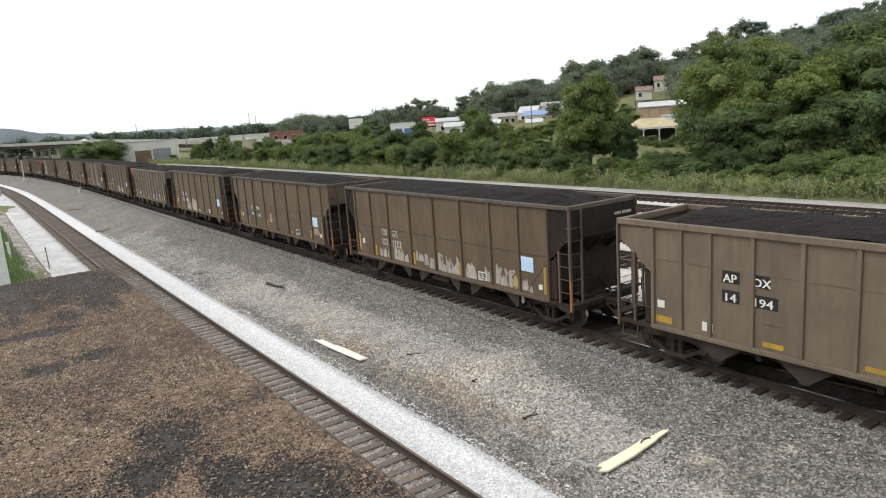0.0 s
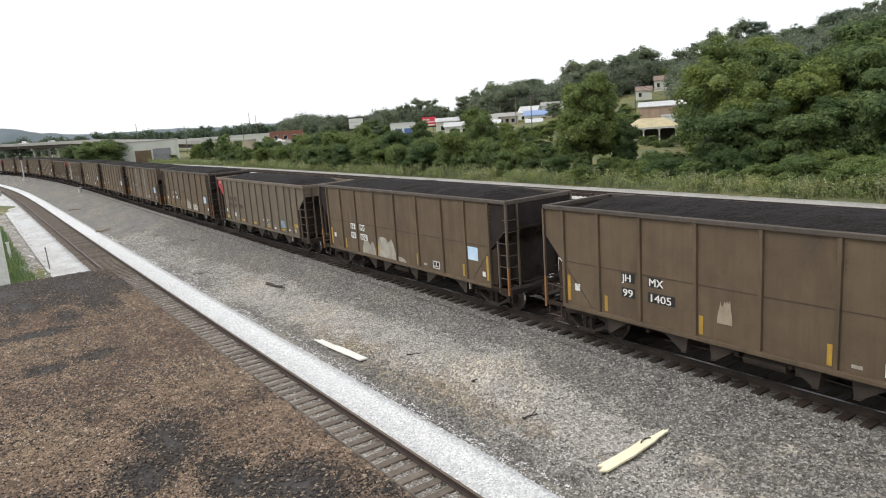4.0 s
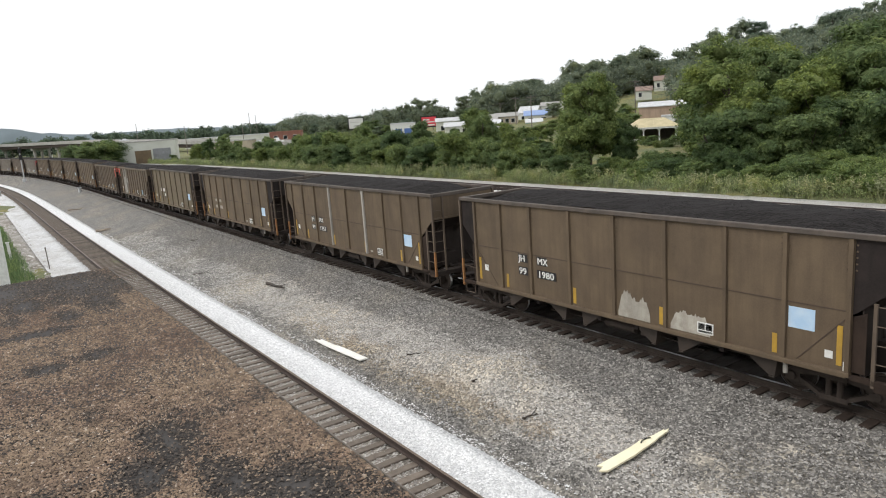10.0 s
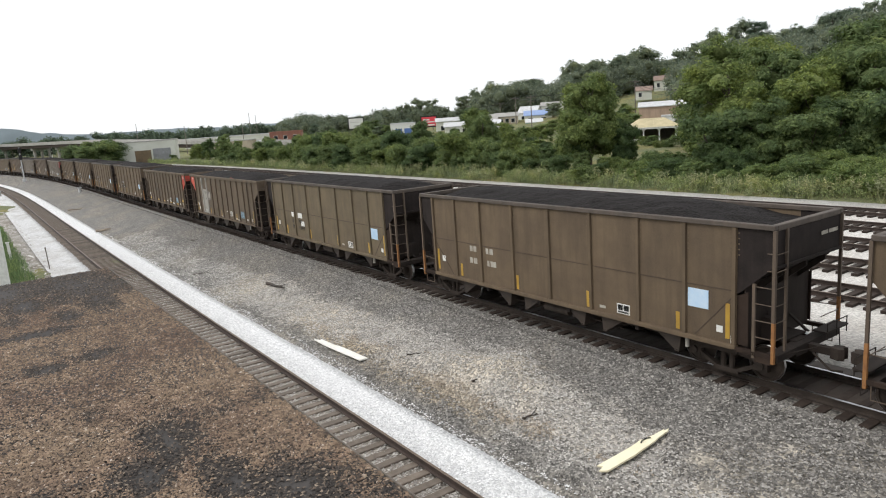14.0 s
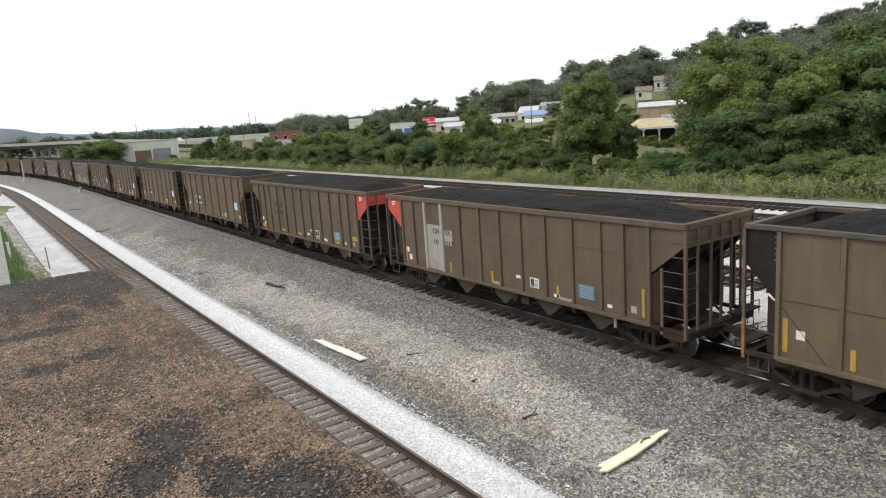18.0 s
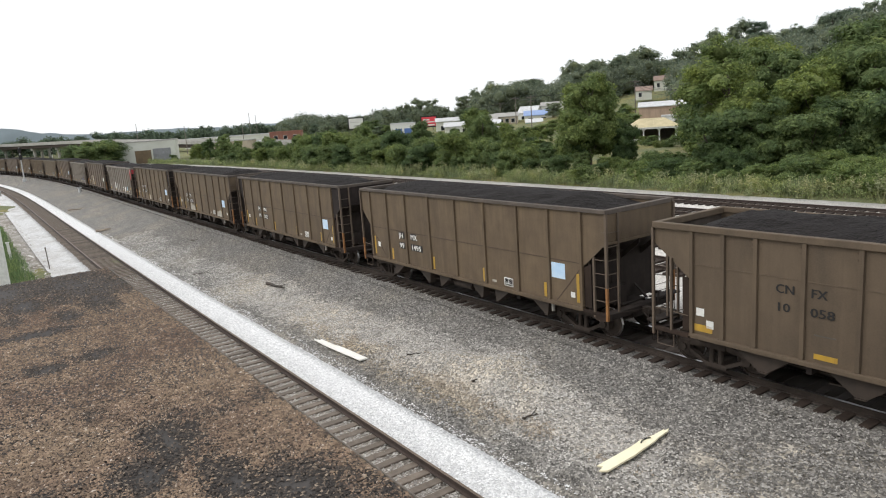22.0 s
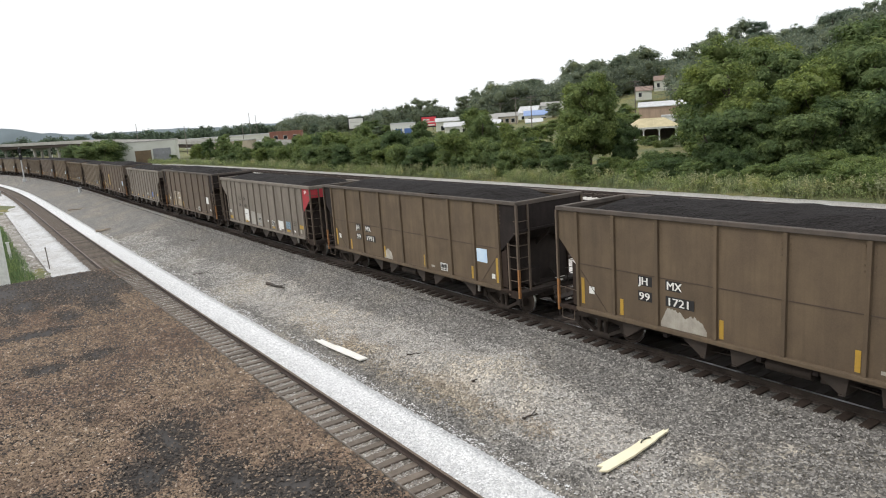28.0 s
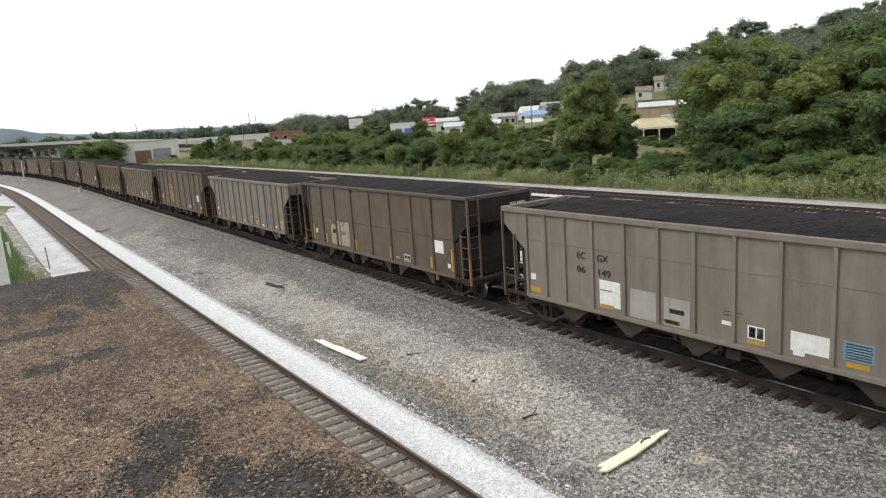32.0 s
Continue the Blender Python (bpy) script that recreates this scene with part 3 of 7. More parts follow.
pebbles("white_stones", "clean white stones along the empty track", scatter(18000, lambda: -4 - 60 * g.random() ** 1.6, lambda: -8.0 + 1.5 * g.random() ** 1.15, lambda s, o, p: NZ - 0.1 + 0.03 * g.random() if o < -6.8 else gravel_z(s, o, p)), 0.027, M_PEB_WHITE, 4)
pebbles("brown_stones", "dirty brown ballast between the ties", scatter(24000, lambda: -4 - 40 * g.random() ** 1.5, lambda: -10.1 + 2.1 * g.random(), lambda s, o, p: NZ - 0.215 + 0.012 * g.random()), 0.028, island("dirty_stones", [(0.0, (0.2, 0.185, 0.17)), (1.0, (0.55, 0.52, 0.48))]), 5)

# ---- the coal train ----
J_POSTS = (-6.21, -4.85, -3.4, -1.7, 0.0, 1.7, 3.4, 4.85, 6.21)
F_POSTS = (-6.12, -5.27, -4.45, -3.35, -2.2, -1.08, 0.0, 1.08, 2.2, 3.35, 4.45, 5.27, 6.12)
KINDS = {
    "J": dict(half=7.08, fore=0.09, top=3.95, sill=0.88, posts=J_POSTS, chord=0.12, chutes=((-3.75, -1), (-2.9, 1), (-0.45, -1), (0.45, 1), (2.9, -1), (3.75, 1)), low=0.42, cut=(0.95, 2.3)),
    "F": dict(half=7.24, fore=0.0, top=3.78, sill=0.92, posts=F_POSTS, chord=0.16, chutes=((-4.3, 1), (-2.15, 1), (0.0, 1), (2.15, 1), (4.3, 1)), low=0.44, cut=(0.56, 2.45)),
}
SIDE = 1.46


@functools.lru_cache(None)
def car_mesh(what, kind, paint, extra=0):
    K, mat = KINDS[kind], bpy.data.materials[paint]
    top, sill, e, HALF = K["top"], K["sill"], K["posts"][-1], K["half"]
    bm = bmesh.new()
    if what == "side_sheet":
        bm_prism(bm, [(-e, sill + 0.1), (e, sill + 0.1), (e, top), (-e, top)], "y", -SIDE, -SIDE + 0.02)
    elif what == "side_panel":
        a, b = K["posts"][extra], K["posts"][extra + 1]
        w = (b - a) / 2 - 0.001
        bm_prism(bm, [(-w, sill + 0.1), (w, sill + 0.1), (w, top), (-w, top)], "y", -SIDE, -SIDE + 0.02)
    elif what == "corner_sheet":
        bm_prism(bm, [(e + 0.002, top), (HALF, top), (HALF, top - K["cut"][0]), (e + 0.14, K["cut"][1]), (e + 0.002, K["cut"][1] - 0.1)], "y", -SIDE, -SIDE + 0.02)
    elif what == "top_chord":
        c = K["chord"]
        bm_box(bm, -HALF - 0.03, HALF + 0.03, -1.54, -SIDE + 0.06, top - c, top)
        bm_box(bm, -HALF - 0.03, HALF + 0.03, SIDE - 0.06, 1.54, top - c, top)
        for q in (-1, 1):
            bm_box(bm, q * (HALF - 0.05) - 0.08, q * (HALF - 0.05) + 0.08, -SIDE + 0.063, SIDE - 0.063, top - c - 0.02, top - 0.004)
        return done(what, bm, mat, 0.015)
    elif what == "side_post":
        bm_prism(bm, [(-0.062, -SIDE + 0.004), (-0.046, -SIDE - 0.066), (0.046, -SIDE - 0.066), (0.062, -SIDE + 0.004)], "z", sill + 0.11, top - K["chord"] - 0.003)
    elif what == "side_sill":
        bm_box(bm, -e - 0.06, e + 0.06, -1.54, -1.40, sill, sill + 0.1)
        bm_box(bm, -e, e, -1.545, -1.50, sill - 0.02, sill + 0.075)
        return done(what, bm, mat, 0.008)
    elif what == "seam":
        bm_box(bm, -e, e, -SIDE - 0.012, -SIDE + 0.004, extra / 100, extra / 100 + 0.022)
    elif what == "diagonal_weld":
        bm_prism(bm, [(5.12, sill + 0.12), (5.15, sill + 0.12), (6.12, 2.08), (6.12, 2.12)], "y", -SIDE - 0.009, -SIDE + 0.004)
    elif what == "slope_sheet":
        bm_prism(bm, [(HALF - 0.02, top - K["cut"][0] + 0.05), (HALF - 0.05, top - K["cut"][0] + 0.05), (4.3, 1.0), (4.34, 0.98)], "y", -SIDE + 0.025, SIDE - 0.025)
        for y in (-0.9, 0.0, 0.9):
            bm_prism(bm, [(HALF - 0.04, top - K["cut"][0] - 0.07), (4.5, 1.0), (4.8, 0.95), (HALF - 0.04, top - K["cut"][0] - 0.22)], "y", y - 0.03, y + 0.03)
    elif what == "bulkhead":
        bm_box(bm, e + 0.14, e + 0.17, -SIDE + 0.03, SIDE - 0.03, 0.9, 2.5)
    elif what == "end_sheet":
        bm_box(bm, HALF - 0.03, HALF, -SIDE + 0.023, SIDE - 0.023, top - K["cut"][0], top - K["chord"])
        bm_box(bm, HALF, HALF + 0.05, -SIDE, SIDE, top - K["cut"][0] - 0.05, top - K["cut"][0] + 0.02)
    elif what == "end_liner":
        bm_box(bm, HALF - 0.05, HALF - 0.033, -SIDE + 0.023, SIDE - 0.023, top - K["cut"][0] + 0.08, top - K["chord"] - 0.03)
    elif what == "end_post":
        bm_box(bm, HALF + 0.002, HALF + 0.06, -0.028, 0.028, 0.95, top - K["chord"])
    elif what == "ladder":
        x1 = e + 0.42
        bm_box(bm, HALF - 0.015, HALF + 0.06, -1.54, -1.465, 1.72 if kind == "J" else 0.76, top - K["chord"])
        bm_box(bm, x1 - 0.035, x1 + 0.035, -1.53, -1.47, 0.78, 2.56)
        for k in range(5):
            z = 0.9 + 0.4 * k
            bm_rod(bm, (x1, -1.5, z), (HALF + 0.02, -1.5, z), 0.013, 5)
            bm_rod(bm, (HALF + 0.05, -1.5, z), (HALF + 0.05, -1.02, z), 0.013, 5)
        bm_box(bm, HALF + 0.002, HALF + 0.06, -1.05, -0.99, 0.8, top - K["chord"])
        for k in range(2):
            z = 2.9 + 0.4 * k
            bm_rod(bm, (x1 + 0.3, -1.5, z), (HALF + 0.02, -1.5, z), 0.013, 5)
            bm_rod(bm, (HALF + 0.07, -1.5, z), (HALF + 0.07, -1.02, z), 0.013, 5)
    elif what == "end_gusset":
        bm_box(bm, e + 0.065, HALF - 0.02, -1.53, -1.42, sill - 0.04, sill + 0.06)
        bm_prism(bm, [(e + 0.003, sill + 0.11), (e + 0.3, sill + 0.11), (e + 0.3, K["cut"][1] + 0.02), (e + 0.15, K["cut"][1] - 0.07), (e + 0.003, K["cut"][1] - 0.12)], "y", -SIDE + 0.022, -SIDE + 0.04)
    elif what == "post_foot":
        bm_box(bm, HALF - 0.016, HALF + 0.061, -1.541, -1.464, 0.74, 1.718)
        return done(what, bm, mat, 0.006)
    elif what == "step":
        bm_box(bm, e + 0.46, HALF - 0.03, -1.5, -1.36, 0.79, 0.84)
        bm_box(bm, e + 0.46, HALF - 0.03, -1.515, -1.502, 0.70, 0.86)
    elif what == "corner_post":
        bm_box(bm, HALF - 0.012, HALF + 0.055, -1.535, -1.468, 1.72 if kind == "J" else 0.76, top - K["chord"])
        if kind == "F":
            bm_box(bm, HALF - 0.56, HALF - 0.5, -1.53, -1.47, 0.95, top - 0.9)
        for z in (1.4,):
            bm_rod(bm, (HALF + 0.04, -1.5, z), (HALF + 0.04, -0.6, z), 0.012, 5)
        bm_rod(bm, (HALF, -1.5, 1.5), (e + 0.1, -1.5, 1.45), 0.012, 5)
        bm_rod(bm, (HALF - 0.6, -1.5, 0.9), (HALF - 0.6, -1.5, 0.52), 0.013, 5)
        bm_rod(bm, (HALF - 0.6, -1.5, 0.52), (HALF - 0.1, -1.5, 0.52), 0.013, 5)
        bm_rod(bm, (HALF - 0.1, -1.5, 0.52), (HALF - 0.1, -1.5, 0.9), 0.013, 5)
    elif what == "platform":
        bm_box(bm, HALF - 0.05, HALF + 0.3, 0.4, 1.45, 1.06, 1.1)
        for y in (0.45, 0.9, 1.4):
            bm_rod(bm, (HALF + 0.28, y, 0.9), (HALF + 0.28, y, 1.3), 0.014, 5)
        bm_rod(bm, (HALF + 0.28, 0.45, 1.29), (HALF + 0.28, 1.4, 1.29), 0.014, 5)
        bm_prism(bm, [(HALF - 0.3, 0.6), (HALF + 0.2, 1.0), (HALF + 0.2, 1.05), (HALF - 0.3, 0.7)], "y", 1.2, 1.3)
        bm_rod(bm, (HALF + 0.12, 1.35, 1.06), (HALF + 0.16, 1.36, 0.5), 0.014, 5)
        bm_rod(bm, (HALF + 0.16, 1.36, 0.5), (HALF + 0.16, 1.0, 0.5), 0.014, 5)
    elif what == "brake_gear":
        bm_box(bm, 6.35, 6.75, -0.75, -0.25, 1.0, 1.55)
        bm_rod(bm, (6.4, -0.5, 1.55), (6.3, -0.5, 2.2), 0.03, 6)
        return done(what, bm, mat, 0.02)
    elif what == "end_sill":
        bm_box(bm, HALF - 0.2, HALF + 0.1, -1.45, 1.45, 0.76, 0.94)
        bm_box(bm, 6.1, HALF - 0.25, -0.5, 0.5, 0.95, 1.0)
        bm_prism(bm, [(HALF - 0.2, 0.98), (5.7, 1.9), (5.64, 1.9), (HALF - 0.3, 0.98)], "y", -0.6, -0.52)
        bm_prism(bm, [(HALF - 0.2, 0.98), (5.7, 1.9), (5.64, 1.9), (HALF - 0.3, 0.98)], "y", 0.52, 0.6)
        return done(what, bm, mat, 0.01)
    elif what == "centre_sill":
        bm_box(bm, -HALF, HALF, -0.28, 0.28, 0.55, 0.95)
    elif what == "underframe":
        # closed dark prism added as under-car shade, blocking light; crossbeams hang below it
        bm_prism(bm, [(-1.42, sill + 0.02), (1.42, sill + 0.02), (0.9, 0.72), (-0.9, 0.72)], "x", -4.7, 4.7)
        for x in (-3.2, -0.6, 0.7, 3.3):
            bm_box(bm, x - 0.06, x + 0.06, -1.44, 1.44, 0.7, sill + 0.01)
    elif what == "drain_pipe":
        bm_rod(bm, (4.86, -1.38, 0.58), (4.86, -1.38, sill), 0.055, 7)
    elif what == "brake_rigging":
        bm_rod(bm, (-5.2, -1.12, 0.7), (5.2, -1.12, 0.68), 0.025, 6)
        bm_rod(bm, (-0.5, -1.2, 0.62), (0.55, -1.2, 0.62), 0.14, 10)
        bm_box(bm, 0.75, 1.15, -1.3, -1.05, 0.52, 0.76)
        bm_rod(bm, (1.15, -1.2, 0.6), (2.6, -1.15, 0.5), 0.02, 5)
        bm_rod(bm, (-0.5, -1.2, 0.6), (-2.9, -1.15, 0.5), 0.02, 5)
    elif what == "coupler":
        bm_box(bm, 7.0, 7.72, -0.09, 0.09, 0.72, 0.9)
        bm_prism(bm, [(7.7, -0.13), (7.7, 0.13), (7.86, 0.17), (8.0, 0.12), (7.94, 0.0), (8.02, -0.1), (7.9, -0.18)], "z", 0.67, 0.95)
        bm_rod(bm, (7.35, -0.2, 0.75), (7.8, -0.28, 0.45), 0.03)
        bm_rod(bm, (7.8, -0.28, 0.45), (8.0, -0.1, 0.42), 0.03)
        bm_rod(bm, (7.3, -1.3, 0.98), (7.6, -0.1, 0.98), 0.015, 5)
        return done(what, bm, mat, 0.01)
    elif what == "hopper_chute":
        low = K["low"]
        if kind == "J":
            outline = [(0.0, sill + 0.03), (0.93, sill + 0.03), (0.86, low), (0.72, low)]
        else:
            outline = [(-0.82, sill + 0.03), (0.78, sill + 0.03), (0.12, low), (-0.12, low)]
        bm_prism(bm, outline, "y", -1.38, 1.38)
        bm_prism(bm, [(u, w - 0.035) for u, w in outline[2:]] + [(u, w - 0.004) for u, w in outline[:1:-1]], "y", -1.4, 1.4)
    elif what == "brake_wheel":
        for k in range(10):
            a, b = k * math.tau / 10, (k + 1) * math.tau / 10
            bm_rod(bm, (-HALF - 0.2, 0.5 + 0.28 * math.cos(a), 2.3 + 0.28 * math.sin(a)), (-HALF - 0.2, 0.5 + 0.28 * math.cos(b), 2.3 + 0.28 * math.sin(b)), 0.016, 5)
        for k in range(4):
            a = k * math.tau / 4
            bm_rod(bm, (-HALF - 0.18, 0.5, 2.3), (-HALF - 0.2, 0.5 + 0.28 * math.cos(a), 2.3 + 0.28 * math.sin(a)), 0.012, 5)
        bm_box(bm, -HALF - 0.16, -HALF + 0.05, 0.4, 0.6, 2.15, 2.45)
    elif what == "side_frame":
        for q in (-1, 1):
            bm_box(bm, q * 0.9 - 0.17, q * 0.9 + 0.17, -1.06, -0.88, 0.3, 0.6)
            bm_prism(bm, [(q * 0.9 + q * 0.1, 0.62), (q * 0.9 - q * 0.1, 0.64), (q * 0.25, 0.72), (q * 0.25, 0.58), (q * 0.75, 0.5)], "y", -1.05, -0.9)
            bm_prism(bm, [(q * 0.72, 0.42), (q * 0.3, 0.2), (q * 0.3, 0.1), (q * 0.78, 0.34)], "y", -1.05, -0.9)
            bm_rod(bm, (q * 0.9, -1.12, 0.44), (q * 0.9, -1.0, 0.44), 0.1, 8)
            bm_rod(bm, (q * 0.12, -0.98, 0.16), (q * 0.12, -0.98, 0.56), 0.07, 8)
        bm_box(bm, -0.32, 0.32, -1.06, -0.88, 0.06, 0.18)
        bm_box(bm, -0.3, 0.3, -1.07, -0.87, 0.56, 0.74)
    elif what == "bolster":
        bm_box(bm, -0.2, 0.2, -0.87, 0.87, 0.4, 0.66)
    elif what == "axle":
        bm_rod(bm, (0, -1.0, 0), (0, 1.0, 0), 0.08, 8)
    return done(what, bm, mat)


@functools.lru_cache(None)
def wheel_mesh():
    """A wheel on its axle's line, with a dished plate and a bright tread rim."""
    prof = [(0.0, 0.06), (0.1, 0.06), (0.12, 0.02), (0.36, 0.0), (0.38, 0.05), (0.44, 0.055), (0.462, -0.03), (0.45, -0.04), (0.38, -0.06), (0.36, -0.03), (0.12, -0.02), (0.1, -0.06), (0.0, -0.06)]
    vs, fs, n = [], [], 16
    for k in range(n):
        a = k * math.tau / n
        for r, y in prof:
            vs.append((r * math.cos(a), y, r * math.sin(a)))
    w = len(prof)
    for k in range(n):
        for j in range(w - 1):
            a, b = k * w + j, ((k + 1) % n) * w + j
            fs.append((a, b, b + 1, a + 1))
    me = mesh_from("wheel", vs, fs, M_UNDER)
    me.materials.append(M_TREAD)
    for p in me.polygons:
        if p.index % (w - 1) in (5, 6):
            p.material_index = 1
    return me


@functools.lru_cache(None)
def coal_mesh(kind, variant):
    """A heap of coal that fills the car, trimmed level with a low crown, with lumps on it."""
    top, HALF = KINDS[kind]["top"], KINDS[kind]["half"]
    rnd = random.Random(variant)
    nx, ny = 72, 15
    vs, fs = [], []

    def height(x, y):
        end = min(1.0, (HALF - 0.15 - abs(x)) / (1.5 + 0.8 * (variant % 3) * (x > 0)))
        end = max(0.0, end)
        h = top - 0.42 + 0.42 * end ** 0.8 + 0.16 * (1 - (y / 1.4) ** 2) * end
        return h + 0.06 * noise.fractal((x * 0.9 + variant * 7, y * 0.9, 0.3), 0.7, 2.0, 4)
    for i in range(nx + 1):
        x = -HALF + 0.06 + (2 * HALF - 0.12) * i / nx
        for j in range(ny + 1):
            y = -SIDE + 0.03 + (2 * SIDE - 0.06) * j / ny
            vs.append((x, y, height(x, y)))
    w = ny + 1
    for i in range(nx):
        for j in range(ny):
            a = i * w + j
            fs.append((a, a + w, a + w + 1, a + 1))
    n = len(vs)
    for k in range(60):
        x, y, r = rnd.uniform(-HALF + 0.3, HALF - 0.3), rnd.uniform(-1.38, 1.38), rnd.uniform(0.012, 0.028)
        z = height(x, y)
        a = rnd.uniform(0, 6.28)
        vs += [(x + r * math.cos(a + q * 2.09), y + r * math.sin(a + q * 2.09), z - 0.005) for q in range(3)] + [(x, y, z + r)]
        fs += [(n, n + 1, n + 3), (n + 1, n + 2, n + 3), (n + 2, n, n + 3)]
        n += 4
    me = mesh_from("coal_load", vs, fs, M_COALBED)
    return me


@functools.lru_cache(None)
def plate_mesh(w, h, mat):
    bm = bmesh.new()
    bm_box(bm, 0, w, -0.004, 0, 0, h)
    return done("plate", bm, bpy.data.materials[mat])


@functools.lru_cache(None)
def ragged_mesh(w, h, seed, mat):
    """A hand-sprayed patch: a thin sheet of paint with an uneven outline."""
    rnd = random.Random(seed)
    n = 40
    pts, high = [(0.0, 0.0), (w, 0.0)], 0.75
    for k in range(n):
        f = 1 - k / (n - 1)
        high = min(1.0, max(0.6, high + rnd.uniform(-0.09, 0.09)))
        edge = min(1.0, 0.3 + 5.0 * min(f, 1 - f))
        pts.append((w * f, h * edge * high * rnd.uniform(0.95, 1.0)))
    bm = bmesh.new()
    bm_prism(bm, pts, "y", -0.003, 0)
    return done("paint_patch", bm, bpy.data.materials[mat])


@functools.lru_cache(None)
def scrawl_mesh(w, h, seed, mat):
    """One sprayed stroke of graffiti: a broad bent ribbon of paint, no real letter."""
    rnd = random.Random(seed)
    keys = [Vector((w * rnd.uniform(0.0, 0.5), 0.02))] + [Vector((w * rnd.uniform(0.0, 1.0), h * f * rnd.uniform(0.8, 1.0))) for f in (0.45, 1.0, 0.75, 0.25, 0.6)] + [Vector((w * rnd.uniform(0.6, 1.1), h * rnd.uniform(0.0, 0.3)))]
    pts = []
    for i in range(len(keys) - 1):
        p0, p1, p2, p3 = keys[max(i - 1, 0)], keys[i], keys[i + 1], keys[min(i + 2, len(keys) - 1)]
        for q in range(5):
            t = q / 5
            pts.append(0.5 * (2 * p1 + (p2 - p0) * t + (2 * p0 - 5 * p1 + 4 * p2 - p3) * t * t + (3 * p1 - p0 - 3 * p2 + p3) * t ** 3))
    bm = bmesh.new()
    last = None
    for i, p in enumerate(pts):
        d = (pts[min(i + 1, len(pts) - 1)] - pts[max(i - 1, 0)]).normalized() * rnd.uniform(0.026, 0.04)
        pair = [bm.verts.new((p.x - d.y, -0.0012 - 0.00005 * i, p.y + d.x)), bm.verts.new((p.x + d.y, -0.0012 - 0.00005 * i, p.y - d.x))]
        if last:
            bm.faces.new((last[0], pair[0], pair[1], last[1]))
        last = pair
    return done("graffiti_stroke", bm, bpy.data.materials[mat])


@functools.lru_cache(None)
def rivet_mesh(kind, paint):
    """Rows of rivet heads beside the posts."""
    K = KINDS[kind]
    bm = bmesh.new()
    for x in K["posts"]:
        for sx in (-0.1, 0.1):
            for z in [K["top"] - 0.25 - 0.13 * k for k in range(5 if kind == "J" else 2)]:
                c = Vector((x + sx, -SIDE, z))
                bm_box(bm, c.x - 0.017, c.x + 0.017, c.y - 0.014, c.y - 0.002, c.z - 0.017, c.z + 0.017)
    return done("riveting", bm, bpy.data.materials[paint])


WHEELSETS, CARS = [], []
P = SIDE + 0.006      # where paint lies on the side sheet


